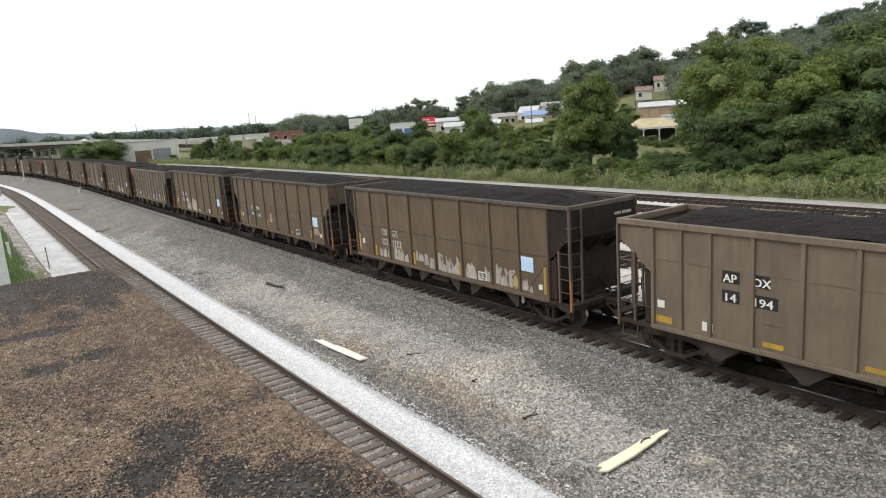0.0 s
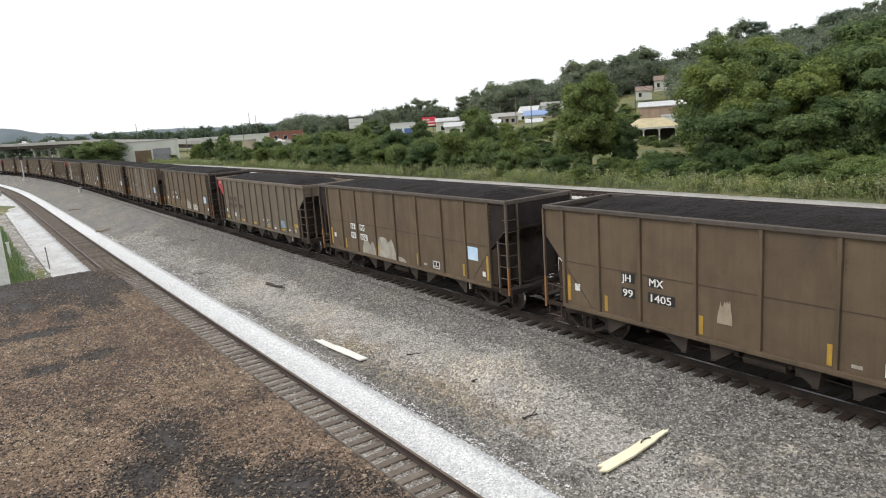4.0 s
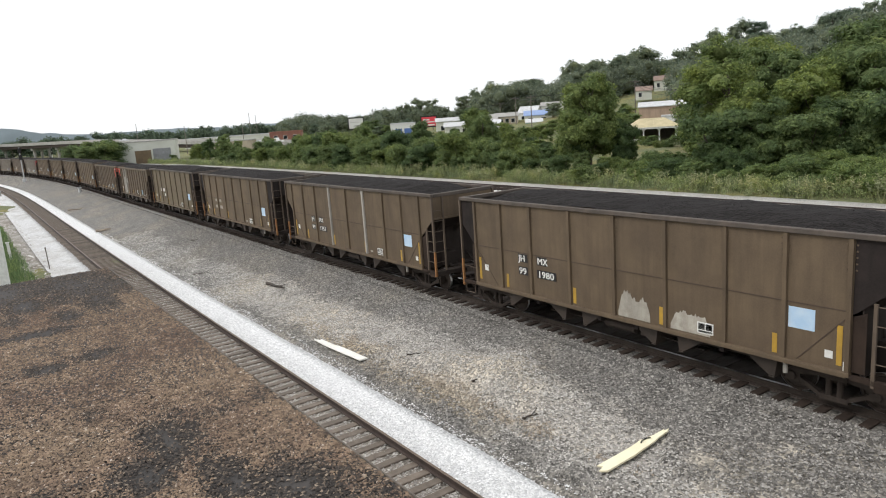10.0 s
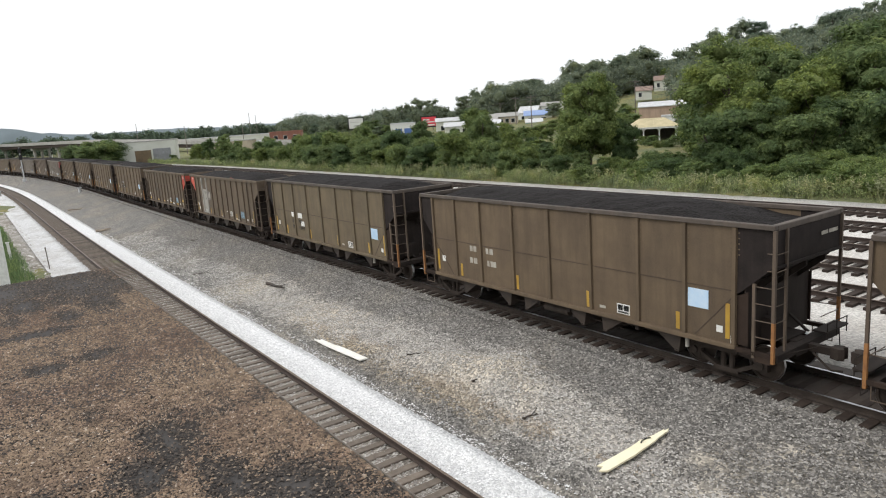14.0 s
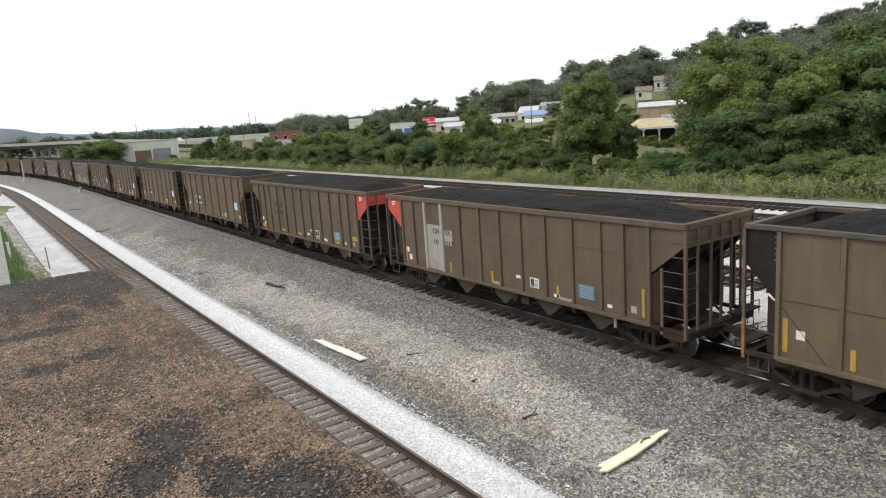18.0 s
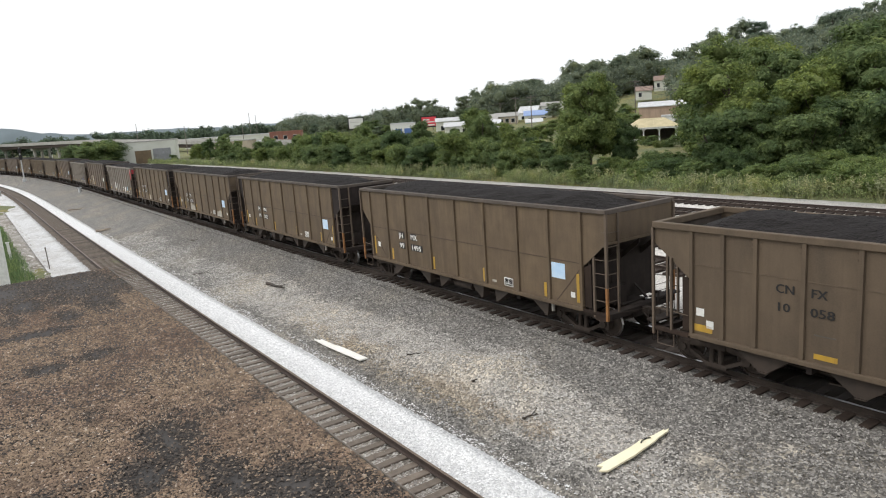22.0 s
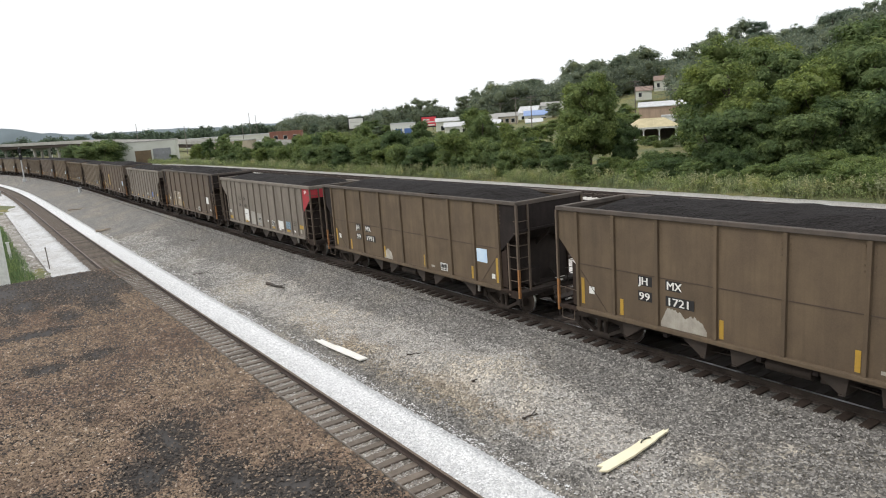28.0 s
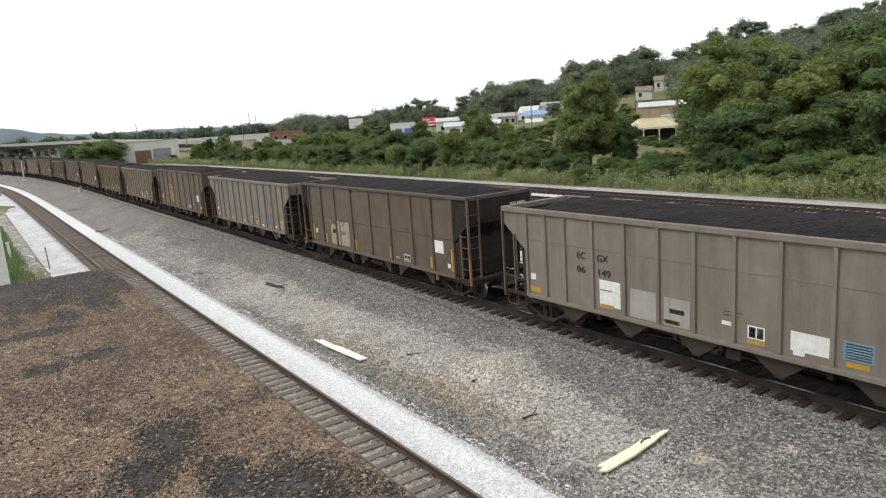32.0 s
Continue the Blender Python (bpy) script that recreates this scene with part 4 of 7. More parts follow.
def make_car(spec):
    kind, paint = spec["kind"], spec["paint"]
    K = KINDS[kind]
    top, e, HALF = K["top"], K["posts"][-1], K["half"]
    car = tagged(new("coal_hopper"), spec["label"], "coal hopper car", "cars of the coal train")
    flip = Matrix.Rotation(math.pi, 4, "Z")
    sides = (Matrix(), flip)
    dark = M_DARK.name
    fore = Matrix.Translation((K["fore"], 0, 0))
    ends = spec.get("ends", (paint, paint))          # rear, front
    put("side_sheet", car_mesh("side_sheet", kind, paint), car, flip)
    posts = K["posts"]
    for k in range(len(posts) - 1):
        put("side_panel", car_mesh("side_panel", kind, paint, k), car, Matrix.Translation(((posts[k] + posts[k + 1]) / 2, 0, 0)))
    if kind == "J":
        put("diagonal_weld", car_mesh("diagonal_weld", kind, M_WELD.name), car)
        put("diagonal_weld", car_mesh("diagonal_weld", kind, M_WELD.name), car, Matrix.Diagonal((-1, 1, 1, 1)))
    for m in sides:
        put("side_sill", car_mesh("side_sill", kind, paint), car, m)
        put("seam", car_mesh("seam", kind, M_WELD.name if kind == "J" else paint, 228 if kind == "J" else 278), car, m)
    for k, x in enumerate(K["posts"]):
        pp = spec.get("post_paint", {}).get(k, paint)
        for m in sides:
            if m is flip:
                put("side_post", car_mesh("side_post", kind, paint), car, Matrix.Translation((x, 0, 0)) @ flip)
            else:
                put("side_post", car_mesh("side_post", kind, pp), car, Matrix.Translation((x, 0, 0)) @ Matrix.Diagonal((1.0 if pp == paint else 1.35, 1, 1, 1)))
    put("top_chord", car_mesh("top_chord", kind, M_CHORD.name if kind == "J" else paint), car, fore)
    put("centre_sill", car_mesh("centre_sill", kind, M_UNDER.name), car)
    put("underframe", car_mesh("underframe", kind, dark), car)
    put("brake_rigging", car_mesh("brake_rigging", kind, M_UNDER.name), car)
    put("coal_load", coal_mesh(kind, spec["n"] % 5), car, fore, label="level load of crushed black coal")
    for end, q in ((1, fore), (0, fore @ flip)):
        shell = ends[end]
        over = Matrix.Diagonal((1, -1, 1, 1))
        wide = 1 + (K["fore"] if end else -K["fore"]) / (HALF - e)
        sheet = Matrix.Diagonal((1 if end else -1, 1, 1, 1)) @ Matrix.Translation((e * (1 - wide), 0, 0)) @ Matrix.Diagonal((wide, 1, 1, 1))
        near = fore @ Matrix.Diagonal((1 if end else -1, 1, 1, 1))
        far = near @ over
        put("corner_sheet", car_mesh("corner_sheet", kind, shell), car, sheet)
        put("corner_sheet", car_mesh("corner_sheet", kind, shell), car, sheet @ over)
        put("slope_sheet", car_mesh("slope_sheet", kind, M_NEARBLACK.name), car, q)
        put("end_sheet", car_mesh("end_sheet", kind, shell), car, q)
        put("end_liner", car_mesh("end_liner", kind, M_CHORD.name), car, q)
        put("bulkhead", car_mesh("bulkhead", kind, M_NEARBLACK.name), car, q)
        for k, (y0, w) in enumerate(((0.45, 0.3), (0.8, 0.42)) if shell == dark else ()):
            put("end_stencil", plate_mesh(w, 0.09, "chalky_white_paint_patch"), car, q @ pose(HALF + 0.056, y0, top - 0.5, 0, 0, 90))
        if shell in (M_RED.name, M_CRIMSON.name):
            for k, w in enumerate((0.25, 0.29, 0.15)):
                put("warning_print", plate_mesh(w, 0.04, "white_paint"), car, pose(e + 0.35 if end else -e - 0.75, -P + 0.001, top - 0.3 - 0.065 * k))
                put("warning_print", plate_mesh(w, 0.04, "white_paint"), car, q @ pose(HALF + 0.056, -0.2, top - 0.3 - 0.065 * k, 0, 0, 90))
        for y in (() if kind == "J" else (-0.45, 0.0, 0.45, 0.9)):
            put("end_post", car_mesh("end_post", kind, M_RUST.name), car, q @ Matrix.Translation((0, y, 0)))
        lad = M_RUST.name
        put("ladder", car_mesh("ladder", kind, lad), car, near if end else far)
        put("corner_post", car_mesh("corner_post", kind, lad), car, far if end else near)
        if kind == "J":
            put("post_foot", car_mesh("post_foot", kind, M_ORANGE.name), car, near, "rusty orange foot of the corner post")
            put("post_foot", car_mesh("post_foot", kind, M_ORANGE.name), car, far)
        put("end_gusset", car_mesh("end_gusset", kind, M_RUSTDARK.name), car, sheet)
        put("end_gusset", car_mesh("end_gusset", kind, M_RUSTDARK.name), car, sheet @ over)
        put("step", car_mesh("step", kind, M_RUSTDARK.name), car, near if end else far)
        put("platform", car_mesh("platform", kind, M_NEARBLACK.name), car, q)
        put("brake_gear", car_mesh("brake_gear", kind, M_NEARBLACK.name), car, q)
        put("end_sill", car_mesh("end_sill", kind, M_NEARBLACK.name), car, q)
        put("coupler", car_mesh("coupler", kind, M_UNDER.name), car, q)
    put("brake_wheel", car_mesh("brake_wheel", kind, dark), car)
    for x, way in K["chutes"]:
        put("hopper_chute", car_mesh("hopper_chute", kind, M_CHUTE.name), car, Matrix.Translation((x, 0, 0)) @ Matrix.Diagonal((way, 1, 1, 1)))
    for x in (-5.75, 5.75):
        truck = put("truck", car_mesh("bolster", kind, M_UNDER.name), car, Matrix.Translation((x, 0, 0)))
        for m in sides:
            put("side_frame", car_mesh("side_frame", kind, M_UNDER.name), truck, m)
        for dx in (-0.9, 0.9):
            axle = put("axle", car_mesh("axle", kind, M_UNDER.name), truck, Matrix.Translation((dx, 0, 0.44)))
            for y, m in ((-0.75, Matrix()), (0.75, flip)):
                w = put("wheel", wheel_mesh(), truck, Matrix.Translation((dx, y, 0.44)) @ m)
                WHEELSETS.append((w, spec["n"], dx, y))
    tagged(put("riveting", rivet_mesh(kind, paint), car), kind="stuff")
    put("drain_pipe", car_mesh("drain_pipe", kind, "pale_grey_car_paint"), car)
    for d in spec["marks"]:
        what = d[0]
        if what == "text":
            _, words, size, x, z, mat = d
            put("reporting_mark", text_mesh(words, size, mat), car, pose(x, -P - 0.008, z, 90))
        elif what == "plate":
            _, name, w, h, x, z, mat = d
            put(name, plate_mesh(w, h, mat), car, pose(x, -P + 0.001, z))
        elif what == "scrawl":
            _, w, h, x, z, mat, seed = d
            n = max(2, int(w / 0.3))
            for k in range(n):
                put("graffiti_stroke", scrawl_mesh(round(w / n, 2), h, seed * 10 + k, mat), car, pose(x + w * k / n, -P + 0.0005 - 0.0012 * (k % 2), z))
        elif what == "patch":
            _, w, h, x, z, mat, seed = d
            put("paint_patch", ragged_mesh(w, h, seed, mat), car, pose(x, -P + 0.0015, z))
    CARS.append((car, spec["n"], spec.get("shift", 0.0)))
    return car


def lettering(words, xs, zs, size, ink, backing=None, h=0.27, per=0.2):
    """Two initials over two halves of a number, each on a stencil panel where there is one."""
    out = []
    for k, txt in enumerate(words):
        x, z = xs[k % 2], zs[k // 2]
        if not txt:
            continue
        if backing:
            out.append(("plate", "stencil_panel", 0.05 + per * len(txt), h, x - 0.03, z - 0.03, backing))
        out.append(("text", txt, size, x, z, ink))
    return out


def j_marks(words, ink="white_paint", backing="black_paint", placard="pale_blue_placard"):
    """The usual marks of the nine-post cars: initials and number, placard, data box, reflective strips."""
    out = lettering(words, (-4.0, -3.12), (2.02, 1.6), 0.3, ink, backing) if words else []
    out += [("plate", "placard", 0.58, 0.48, 4.94, 1.71, placard), ("plate", "data_box", 0.45, 0.29, 2.64, 1.06, "white_paint"),
            ("plate", "data_panel", 0.18, 0.16, 2.67, 1.16, "black_paint"), ("plate", "data_panel", 0.18, 0.16, 2.88, 1.16, "black_paint"), ("plate", "data_panel", 0.39, 0.05, 2.67, 1.085, "black_paint"),
            ("plate", "sticker", 0.07, 0.2, 6.12, 0.985, "white_paint"), ("plate", "sticker", 0.2, 0.21, -5.8, 1.45, "white_paint"), ("plate", "sticker", 0.17, 0.17, 5.74, 1.2, "white_paint"), ("plate", "sticker", 0.22, 0.08, 2.0, 1.1, "chalky_white_paint_patch")]
    for x, z, h in ((5.98, 1.08, 0.88), (4.58, 1.03, 0.46), (1.5, 1.03, 0.48), (-1.6, 1.03, 0.48), (-4.66, 1.03, 0.46), (-6.1, 1.1, 0.78)):
        out.append(("plate", "reflective_strip", 0.115, h, x, z, "yellow_reflective_strip"))
    return out


def f_marks(words, ink="black_paint", backing=None, xs=(-3.98, -3.2), zs=(2.45, 2.03), size=0.285, upright=False, cyan=True):
    out = lettering(words, xs, zs, size, ink, backing, 0.3, 0.2) if words else []
    out += [("plate", "data_box", 0.42, 0.32, 1.42, 1.22, "white_paint"), ("plate", "data_panel", 0.17, 0.26, 1.45, 1.25, "black_paint"), ("plate", "data_panel", 0.16, 0.26, 1.65, 1.25, "black_paint"),
            ("plate", "sticker", 0.22, 0.2, -6.0, 1.5, "white_paint"), ("plate", "sticker", 0.28, 0.1, 0.75, 1.42, "white_paint"), ("plate", "sticker", 0.19, 0.2, 5.5, 1.16, "chalky_white_paint_patch"), ("plate", "sticker", 0.26, 0.1, 2.5, 1.08, "white_paint"), ("plate", "sticker", 0.18, 0.1, 4.65, 1.15, "white_paint")]
    if cyan:
        out.append(("plate", "placard", 0.62, 0.42, 3.55, 1.25, "turquoise_placard"))
        for k in range(6):
            out.append(("plate", "print_line", 0.52, 0.022, 3.6, 1.29 + 0.06 * k, "pale_blue_placard"))
    if upright:
        for x, z, h in ((5.86, 1.1, 0.8), (2.62, 1.05, 0.4), (-0.55, 1.05, 0.4), (-3.0, 1.05, 0.4), (-6.05, 1.1, 0.6)):
            out.append(("plate", "reflective_strip", 0.1, h, x, z, "yellow_reflective_strip"))
    else:
        for x, w, h in ((5.46, 0.52, 0.2), (3.62, 0.46, 0.11), (1.42, 0.42, 0.09), (-0.9, 0.46, 0.11), (-3.1, 0.5, 0.12), (-6.05, 0.5, 0.18)):
            out.append(("plate", "reflective_strip", w, h, x, 1.42 if x > 5 else 1.1, "yellow_reflective_strip"))
    for x, z, w in ((4.6, 1.72, 0.5), (4.6, 1.62, 0.55), (4.6, 1.52, 0.45), (0.8, 1.75, 0.5), (0.8, 1.66, 0.4), (-3.1, 1.62, 0.45)):
        out.append(("plate", "print_line", w, 0.03, x, z, "black_paint_faded"))
    return out


def patch(x0, x1, z0, z1, seed, mat="chalky_white_paint_patch"):
    return ("patch", round(x1 - x0, 3), round(z1 - z0, 3), x0, z0, mat, seed)


TAN, BROWN, GREY, OLIVE, DRAB, RUST, PALE, RED, DARK = (m.name for m in (M_TAN, M_BROWN, M_GREY, M_OLIVE, M_DRAB, M_RUST, M_PALE, M_RED, M_DARK))
SPECS = []


def spec(n, kind, paint, label, marks, **more):
    SPECS.append(dict(n=n, kind=kind, paint=paint, label=label, marks=marks, **more))

# ---- the cars, front to back ----
spec(0, "F", TAN, "tan steel coal hopper with black-backed white initials and number", f_marks(("AP", "OX", "14", "194"), "white_paint", "black_paint", (-4.1, -3.37), (2.49, 2.02)) + [("plate", "sticker", 0.29, 0.23, -4.67, 1.14, "white_paint")], shift=0.16)
G1 = []
for k, (x, w, z, h) in enumerate(((-4.3, 0.22, 1.05, 0.42), (-4.02, 0.3, 1.03, 0.5), (-3.66, 0.26, 1.04, 0.36), (-3.1, 0.2, 1.05, 0.6), (-2.86, 0.5, 1.03, 0.62), (-2.3, 0.3, 1.03, 0.4), (-1.4, 0.14, 1.2, 0.52), (-1.2, 0.34, 1.22, 0.4), (-0.82, 0.3, 1.1, 0.48), (-0.46, 0.4, 1.02, 0.66), (0.15, 0.18, 1.05, 0.7), (0.36, 0.3, 1.02, 0.42), (0.72, 0.24, 1.02, 0.5), (1.02, 0.46, 1.02, 0.5), (1.34, 0.14, 1.3, 0.46), (1.9, 0.62, 1.02, 0.7), (2.58, 0.3, 1.02, 0.4), (2.96, 0.36, 1.05, 0.6), (3.6, 0.2, 1.06, 0.72), (3.84, 0.4, 1.04, 0.36), (4.3, 0.16, 1.04, 0.66), (4.5, 0.3, 1.1, 0.4), (4.95, 0.3, 1.06, 0.5), (5.3, 0.16, 1.02, 0.3))):
    G1.append(patch(x, x + w, z, z + h, 60 + k))
G1 += [("scrawl", b - a, d - c, a, c, "chalky_white_paint_patch", k) for k, (a, b, c, d) in enumerate(((-3.1, -2.3, 1.02, 1.7), (0.2, 1.2, 1.02, 1.7), (3.6, 4.6, 1.1, 1.72)))]
spec(1, "J", BROWN, "brown coal hopper with chalky white graffiti along its side", G1 + j_marks(("JH", "MX", "99", "114"), "black_paint", "chalky_white_paint_patch"), ends=(DARK, DARK), shift=-0.02)
spec(2, "J", BROWN, "brown weathered coal hopper with a pale blue placard", j_marks(("JH", "MX", "99", "1405")) + [patch(-1.1, -0.7, 1.42, 2.08, 5, "faded_tan_smudge"), patch(5.0, 5.7, 1.3, 1.7, 6, "faded_tan_smudge")], shift=0.01)
spec(3, "J", BROWN, "brown coal hopper with boxed black lettering and pale paint patches", [patch(-3.0, -1.82, 0.99, 1.74, 1), patch(-1.67, -0.1, 0.99, 1.9, 2), patch(-0.15, 0.66, 0.99, 1.18, 3)] + j_marks(("JH", "MX", "99", "802"), "black_paint", "white_paint"), ends=(DARK, DARK), shift=0.13)
spec(4, "F", DRAB, "olive-grey coal hopper with a red corner and dark lettering", f_marks(("FU", "RX", "93", "01"), xs=(-5.12, -4.2), zs=(2.33, 1.86), size=0.38) + [("text", "98", 0.38, -3.2, 1.86, "black_paint"), ("plate", "sticker", 0.26, 0.24, -4.36, 1.3, "white_paint")], ends=(M_CRIMSON.name, DRAB), shift=0.06)
spec(5, "J", BROWN, "brown coal hopper with two whitewashed patches low on its side", [patch(0.12, 1.2, 1.0, 1.85, 11), patch(1.85, 3.0, 1.0, 1.78, 12)] + j_marks(("JH", "MX", "99", "1980")), ends=(DARK, DARK), shift=-0.1)
spec(6, "J", BROWN, "brown coal hopper with two pale riveted posts", j_marks(("JH", "MX", "99", "1757")), post_paint={3: PALE, 5: PALE})
BARS7 = [("plate", "faded_print", w, 0.2, x, z, "chalky_white_paint_patch") for x, z, w in ((-4.05, 2.03, 0.16), (-3.84, 2.03, 0.16), (-3.15, 2.03, 0.14), (-2.95, 2.03, 0.18), (-4.08, 1.6, 0.16), (-3.86, 1.6, 0.2), (-3.1, 1.6, 0.12), (-2.92, 1.6, 0.3))]
spec(7, "J", BROWN, "brown coal hopper with worn unreadable lettering", j_marks(None) + BARS7, ends=(DARK, DARK), shift=-0.05)
spec(8, "J", M_KHAKI.name, "tan coal hopper with white blocks above black lettering", [("plate", "white_block", 0.48, 0.27, -3.87, 2.02, "white_paint"), ("plate", "white_block", 0.54, 0.27, -3.03, 2.01, "white_paint"), ("plate", "white_block", 0.42, 0.25, -2.69, 1.6, "white_paint")] + lettering(("JH", "MX", "99", "1197"), (-3.82, -3.0), (1.72, 1.38), 0.3, "black_paint") + j_marks(None), ends=(DARK, DARK), shift=-0.14)
spec(9, "F", OLIVE, "olive-grey coal hopper with a red corner and a pale grey panel", [("plate", "grey_panel", 0.92, 1.76, -4.4, 1.04, "pale_grey_car_paint"), ("plate", "grey_panel", 0.5, 0.6, -3.24, 2.05, "pale_grey_car_paint"), ("plate", "white_block", 0.45, 0.25, -4.25, 1.08, "white_paint")] + f_marks(("CN", "FX", "10", "017"), upright=True) + [("plate", "sticker", 0.2, 0.22, -5.8, 1.2, "white_paint"), ("plate", "pale_strip", 0.6, 0.1, 2.75, 1.03, "pale_grey_car_paint"), ("plate", "pale_strip", 0.45, 0.1, -0.5, 1.03, "pale_grey_car_paint")], ends=(RED, OLIVE), post_paint={2: PALE, 3: PALE}, shift=0.12)
spec(10, "F", OLIVE, "olive-grey coal hopper with a red front corner and faded lettering", f_marks(("CN", "FX", "10", "058")) + [("plate", "sticker", 0.2, 0.2, -5.72, 1.22, "white_paint"), ("plate", "sticker", 0.3, 0.12, 0.35, 1.18, "white_paint"), ("plate", "sticker", 0.3, 0.12, 2.35, 1.1, "white_paint")], ends=(OLIVE, RED), shift=0.03)
spec(11, "J", BROWN, "brown coal hopper with plain white lettering", j_marks(("JH", "MX", "99", "1495")), shift=0.09)
spec(12, "J", BROWN, "brown coal hopper with small white lettering and dark ends", j_marks(("JH", "MX", "99", "892")), ends=(DARK, DARK), shift=-0.07)
spec(13, "J", BROWN, "brown coal hopper with pale patches under its number and placard", [patch(-3.3, -1.94, 0.99, 1.56, 21), patch(3.5, 4.75, 0.99, 1.44, 22)] + j_marks(("JH", "MX", "99", "1721")), ends=(BROWN, BROWN), shift=-0.03)
spec(14, "J", BROWN, "brown coal hopper with black-sooted ends and a small pale patch", [patch(-1.72, -0.94, 0.99, 1.46, 23)] + j_marks(("JH", "MX", "99", "1991")), ends=(DARK, DARK), shift=0.05)
spec(15, "F", GREY, "grey coal hopper with a red corner and pasted pale panels", [("plate", "pasted_panel", 0.76, 0.76, -3.12, 1.17, "white_paint"), ("plate", "pasted_panel", 0.92, 0.8, -2.02, 1.05, "pale_grey_car_paint"), ("plate", "pasted_panel", 0.8, 0.75, -0.92, 1.06, "pale_grey_car_paint"), ("plate", "pasted_panel", 0.88, 0.45, 2.44, 1.18, "white_paint"), ("plate", "print_line", 0.45, 0.12, -0.75, 1.4, "black_paint")] + f_marks(("EC", "GX", "06", "149")), ends=(GREY, M_CRIMSON.name), shift=0.2)
spec(16, "J", RUST, "rust-brown coal hopper with a pale block behind its lettering", [("plate", "pale_block", 0.9, 1.2, -4.05, 1.06, "faded_tan_smudge"), ("plate", "pale_block", 0.85, 1.15, -3.0, 1.08, "faded_tan_smudge")] + [("plate", "faded_print", w, 0.2, x, z, "white_paint") for x, z, w in ((-3.95, 2.03, 0.4), (-3.0, 2.03, 0.4), (-3.85, 1.6, 0.4), (-2.9, 1.6, 0.5))] + j_marks(None, placard="white_paint"), ends=(DARK, DARK), shift=-0.05)
spec(17, "F", GREY, "pale grey coal hopper with a small blue mark", f_marks(None, cyan=False) + [("plate", "blue_mark", 0.45, 0.4, 3.4, 1.3, "blue_awning")])
spec(18, "J", RUST, "rust-brown coal hopper with yellow upright stripes", j_marks(None) + [("plate", "yellow_stripe", 0.16, 1.5, x, 1.3, "yellow_reflective_strip") for x in (-3.0, -2.5, -2.1)])
FAR = (TAN, BROWN, BROWN, RUST, OLIVE, BROWN, TAN, BROWN, RUST, BROWN, OLIVE, BROWN, RUST, BROWN)
for k in range(19, 33):
    spec(k, "F" if k in (19, 20, 23, 29) else "J", FAR[k - 19], "weathered tan coal hopper far back in the train" if k == 19 else "weathered brown coal hopper far back in the train", f_marks(None) if k in (19, 20, 23, 29) else j_marks(None))
for sp in SPECS:
    make_car(sp)

# ---- plants ----
def leaf_cloud(seed, lobes, leaf, per, flat=0.75, stray=1.25):
    """Many small leaf sprays on the outside of overlapping lobes: arrays of quads."""
    g = np.random.default_rng(seed)
    out = []
    for (cx, cy, cz, r) in lobes:
        n = max(8, int(per * r * r))
        d = g.normal(size=(n, 3))
        d /= np.linalg.norm(d, axis=1, keepdims=True)
        d[:, 2] = np.where(d[:, 2] < -0.35, -d[:, 2] * 0.6, d[:, 2])
        rad = r * (0.4 + 0.68 * g.random((n, 1)) ** 0.55) * np.where(g.random((n, 1)) < 0.12, stray, 1.0)
        c = np.array([cx, cy, cz]) + d * rad * np.array([1, 1, flat])
        nn = d + 0.75 * g.normal(size=(n, 3)) + np.array([0, 0, 0.35])
        nn /= np.linalg.norm(nn, axis=1, keepdims=True)
        u = np.cross(nn, g.normal(size=(n, 3)))
        u /= np.linalg.norm(u, axis=1, keepdims=True) + 1e-9
        w = np.cross(nn, u)
        s = leaf * (0.55 + 0.7 * g.random((n, 1)))
        k = s * (0.5 + 0.3 * g.random((n, 1)))
        out.append(np.stack([c - u * s - w * k * 0.5, c + u * s * 0.2 + w * k, c + u * s - w * k * 0.4], 1))
    return np.concatenate(out)


def quads_mesh(name, q, mat):
    q = np.asarray(q)
    n, k = q.shape[:2]
    return fast_mesh(name, q.reshape(-1, 3), np.arange(n * k).reshape(n, k), mat)


def _ball(level):
    bm = bmesh.new()
    bmesh.ops.create_icosphere(bm, subdivisions=level, radius=1.0)
    v = np.array([tuple(q.co) for q in bm.verts])
    bm.verts.index_update()
    f = np.array([[q.index for q in p.verts] for p in bm.faces])
    bm.free()
    return v, f


BALLS = {k: _ball(k) for k in (1, 2)}


def crown_mesh(name, q, mat, lobes, mass, level=2, fill=0.78, flat=0.8):
    """Leaf sprays round a dense, lumpy inner mass that keeps the light from passing straight through."""
    g = np.random.default_rng(len(lobes) + len(q))
    bv, bf = BALLS[level]
    vs, fs, n = [np.asarray(q).reshape(-1, 3)], [np.arange(len(q) * 3).reshape(-1, 3)], len(q) * 3
    for cx, cy, cz, r in lobes:
        k = fill * r * (0.72 + 0.5 * g.random((len(bv), 1)))
        vs.append(np.array([cx, cy, cz]) + bv * k * np.array([1, 1, flat]))
        fs.append(bf + n)
        n += len(bv)
    me = fast_mesh(name, np.concatenate(vs), np.concatenate(fs), mat)
    me.materials.append(mass)
    idx = np.zeros(len(me.polygons), dtype=np.int32)
    idx[len(q):] = 1
    me.polygons.foreach_set("material_index", idx)
    return me


